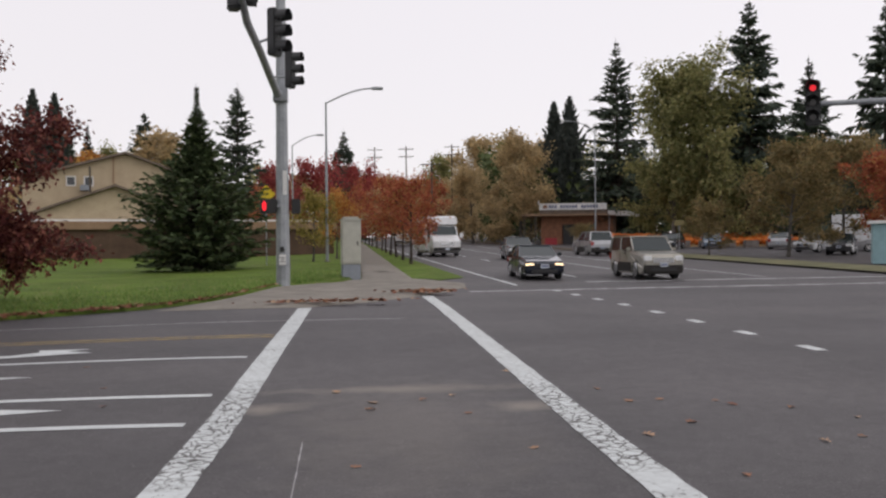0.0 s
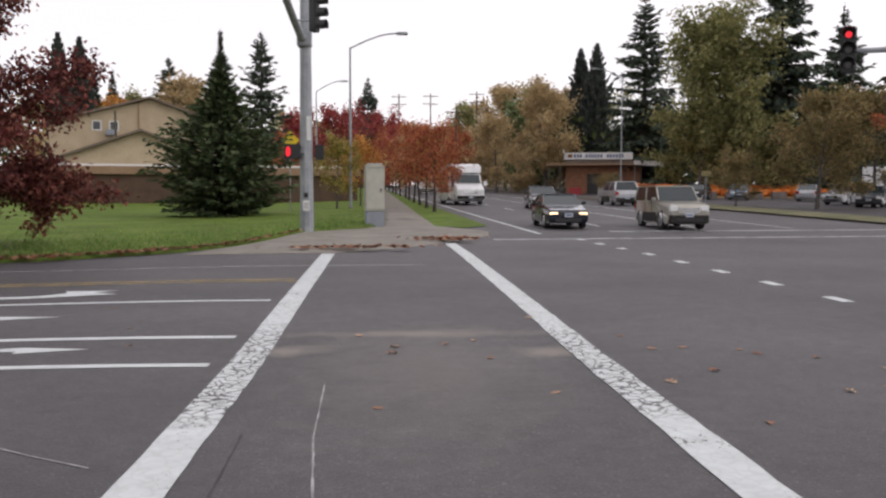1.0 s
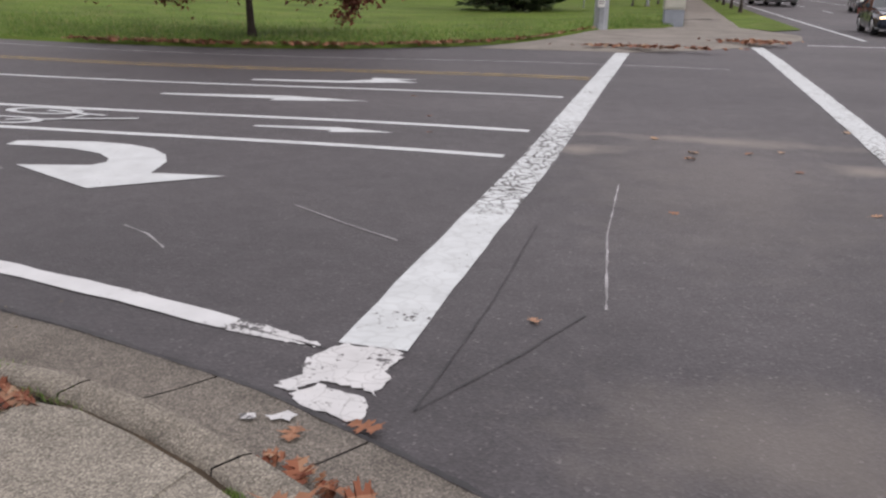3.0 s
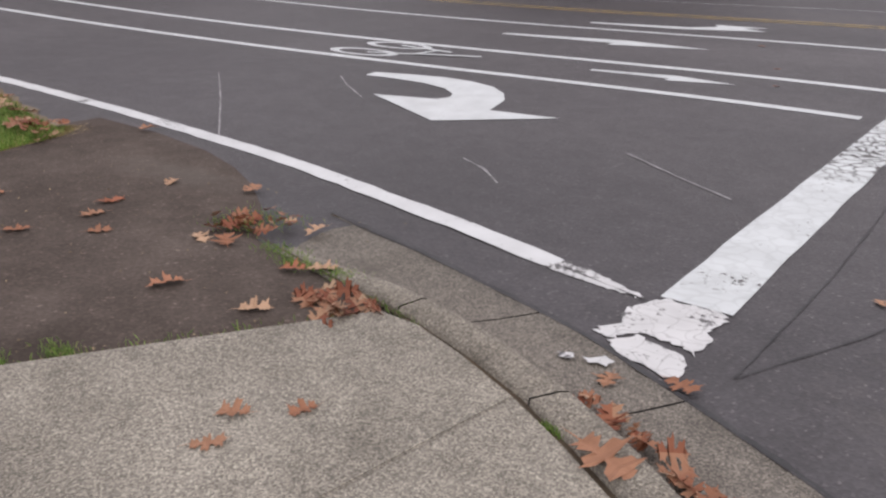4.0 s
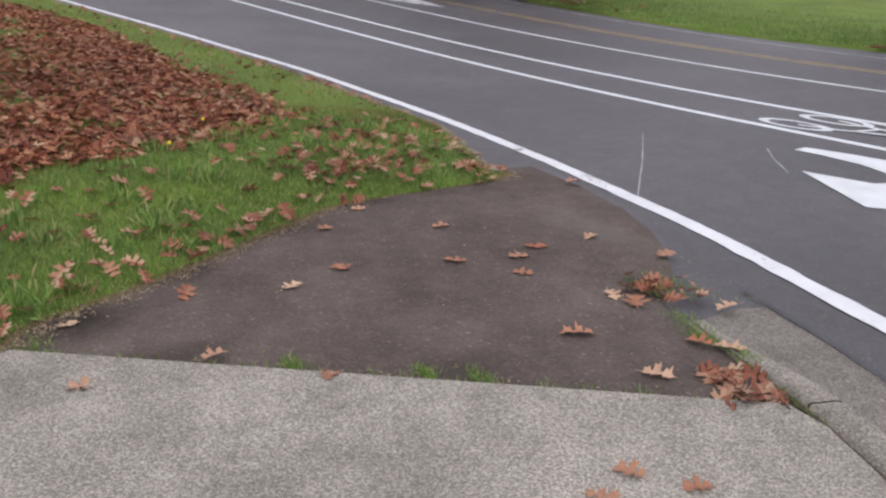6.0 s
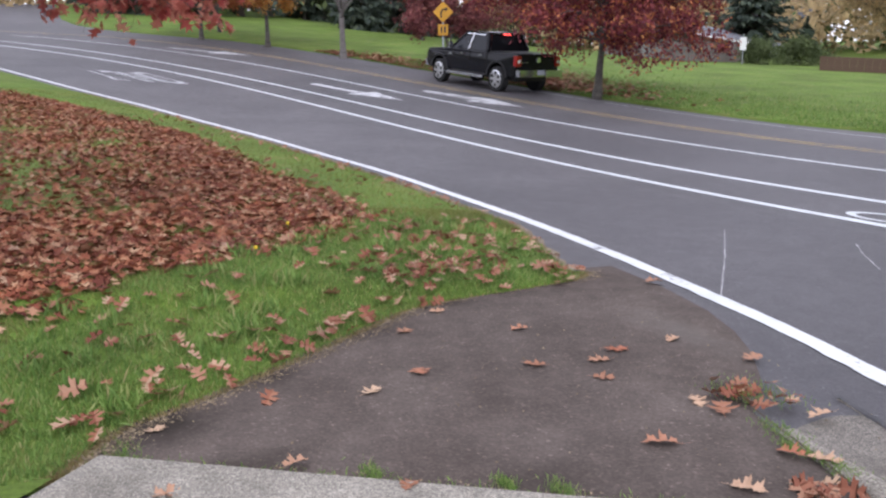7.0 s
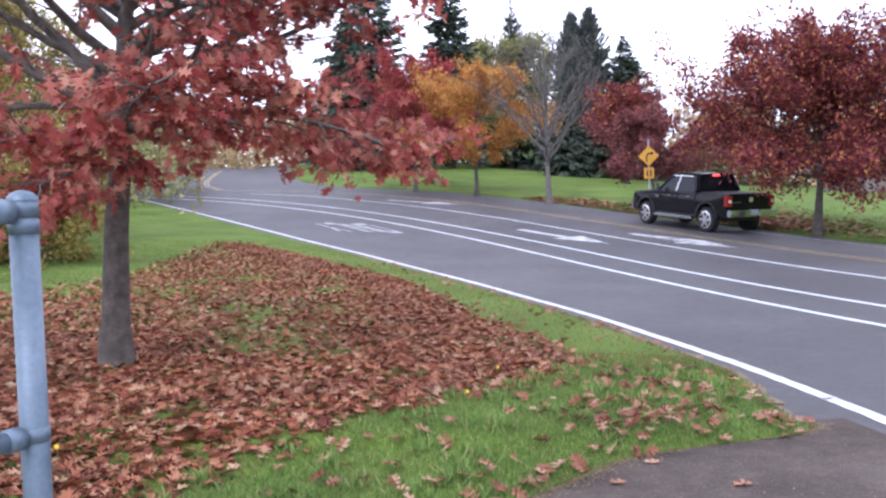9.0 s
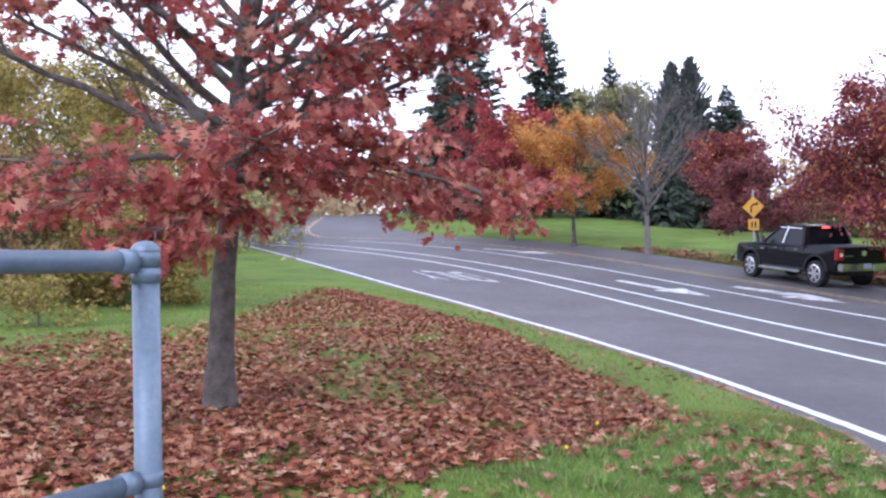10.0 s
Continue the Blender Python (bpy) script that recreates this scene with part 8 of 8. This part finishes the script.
market = thing("market_stand", pose(26.4, 104.6, land(26.4, 104.6) - 0.7, 0, 0, -14), "brick market building with a long white sign board", "shop")
one("wall", market, M["brick"], (-3.9, -1.3, 0, 6, 0, 4.2), (0.3, 5.2, 0, 6, 0, 4.2), (-1.299, 0.299, 0, 6, 3.2, 4.2))
one("doorway", market, M["black"], (-1.298, 0.298, 0.6, 0.7, 0, 3.198))
one("canopy", market, M["fascia"], (-6.2, 5.4, -1.6, 6.2, 4.202, 4.45), bevel=0.02)
one("fascia", market, M["roof_brown"], (-4.0, 4.2, -1.5, 0, 4.452, 5.0), bevel=0.02)
sign = one("sign_board", market, M["white_paint"], (-4.05, 4.05, -1.75, -1.6, 4.9, 5.7), bevel=0.02, label="long white sign board with dark lettering")
for k, (x, w) in enumerate(((-3.6, 0.5), (-2.9, 0.25), (-2.55, 0.25), (-2.2, 0.25), (-1.5, 0.25), (-1.15, 0.25), (-0.8, 0.25), (-0.45, 0.25), (-0.1, 0.25), (0.25, 0.25), (1.0, 0.25), (1.35, 0.25), (1.7, 0.25), (2.05, 0.25), (2.4, 0.25), (2.75, 0.25))):
    one("letter_bar", sign, M["plate_bar"] if k else M["brick"], (x, x + w, -1.758, -1.752, 5.1, 5.5))
one("lamp", market, M["white_paint"], rods=[((-4.1, -1.6, 5.7), (-4.1, -1.6, 6.1), 0.15, 0.12, 10)])
for x in (-6.0, -4.6, 4.9):
    one("post", market, M["wood_pole"], (x, x + 0.15, -1.4, -1.25, 0, 4.2))
tent = thing("awning", pose(32.2, 102.6, land(32.2, 102.6), 0, 0, -14), "white fabric awning beside the market", "awning")
prism("canopy", tent, M["white_paint"], [(-1.9, 3.6), (1.9, 3.35), (1.3, 3.95), (-1.9, 4.1)], -1.5, 1.5)
for x in (-1.8, 1.7):
    one("post", tent, M["steel"], rods=[((x, -1.4, 0), (x, -1.4, 3.5), 0.04, None, 8)])
back_house = thing("house", pose(34, 123, land(34, 123), 0, 0, 0), "brown-roofed house behind the market", "house")
one("wall", back_house, M["tan_wall"], (-4.5, 4.5, 0, 8, 0, 6.6))
prism("roof", back_house, M["roof_brown"], [(-5, 6.6), (5, 6.6), (4.4, 9.0), (-4.0, 9.0)], -0.5, 8.5)
one("dormer", back_house, M["white_paint"], (-4.2, -3.2, -0.6, 1, 6.8, 8.4))
shed = thing("shed", pose(27.0, 40.0, land(27, 40) + 0.05, 0, 0, -30), "pale blue boarded kiosk beside the verge", "shed")
one("wall", shed, M["teal"], (-1.6, 1.6, 0, 2.4, 0, 2.0))
one("roof", shed, M["white_paint"], (-1.8, 1.8, -0.2, 2.6, 2.0, 2.15), bevel=0.02)
w = one("window", shed, M["window"], (-0.6, 0.3, -0.03, 0.01, 0.9, 1.5))
ring_frame(w, M["white_paint"], "x", -0.02, -0.6, 0.3, 0.9, 1.5, 0.08, 0.03)
trailer = thing("box_trailer", pose(40.5, 66.0, land(40.5, 66), 0, 0, -35), "white box trailer parked behind the cars", "trailer")
one("box", trailer, M["white_body"], (-2.2, 2.2, -1.0, 1.0, 0.6, 2.9), bevel=0.03)
for s in (-1, 1):
    wheel(trailer, -0.6, s * 0.85, 0.35, 0.22, s)

# pumpkins heaped over a straw bank behind the car park
def straw(x, y):
    return land(x, y) + 0.15 + 0.6 * min(1, max(0, (y - (90 - 0.35 * (x - 26))) / 9))


M["straw"] = surf("straw", (0.2, 0.12, 0.05), (0.36, 0.24, 0.11), 2, 20, 0.9)
bank_xs = drange(27.5, 46, 1.2)
v = [(x, 89 - 0.35 * (x - 26) + d, straw(x, 89 - 0.35 * (x - 26) + d) - (0.2 if d == 0 else 0)) for d in (0, 1, 4, 7, 10, 11) for x in bank_xs]
nb = len(bank_xs)
tagged(mesh_object("straw_bank", v, [(k * nb + i, k * nb + i + 1, (k + 1) * nb + i + 1, (k + 1) * nb + i) for k in range(5) for i in range(nb - 1)], M["straw"], smooth=True), "straw-covered bank under the pumpkins", "ground", kind="structure")
rp = np.random.default_rng(2)
px, py = [], []
for t in rp.random(1500):
    x = 27.8 + 18 * t
    px.append(x)
    py.append(90 - 0.35 * (x - 26) + 9 * rp.random())
PUMP_V = np.array([(0.5 * math.cos(math.tau * j / 8) * c, 0.5 * math.sin(math.tau * j / 8) * c, z) for c, z in ((0.55, 0.02), (1.0, 0.3), (0.95, 0.55), (0.4, 0.75)) for j in range(8)])
PUMP_F = np.array([f for k in range(3) for j in range(8) for f in ((k * 8 + j, k * 8 + (j + 1) % 8, k * 8 + 8 + (j + 1) % 8), (k * 8 + j, k * 8 + 8 + (j + 1) % 8, k * 8 + 8 + j))] + [(24, 24 + j, 25 + j) for j in range(1, 7)])
P = np.array([(x, y, straw(x, y) - 0.02 + 0.2 * rp.random()) for x, y in zip(px, py)])
tagged(soup("pumpkins", PUMP_V, PUMP_F, P, turns(rp, len(P), 0.2), rp.uniform(0.4, 0.75, len(P)), M["pumpkin"]), "heaps of orange pumpkins laid out for sale", "pumpkins", kind="stuff")
for k in range(9):
    crate = thing("pumpkin_bin", pose(27.5 + k * 2.0, 82.6 - k * 0.6, land(27.5 + k * 2, 82.6 - k * 0.6), 0, 0, -14), "wooden bin of pumpkins", "crate", "bins of pumpkins")
    one("bin", crate, M["fence_wood"], (-0.6, 0.6, -0.6, 0.6, 0, 0.7), bevel=0.01)
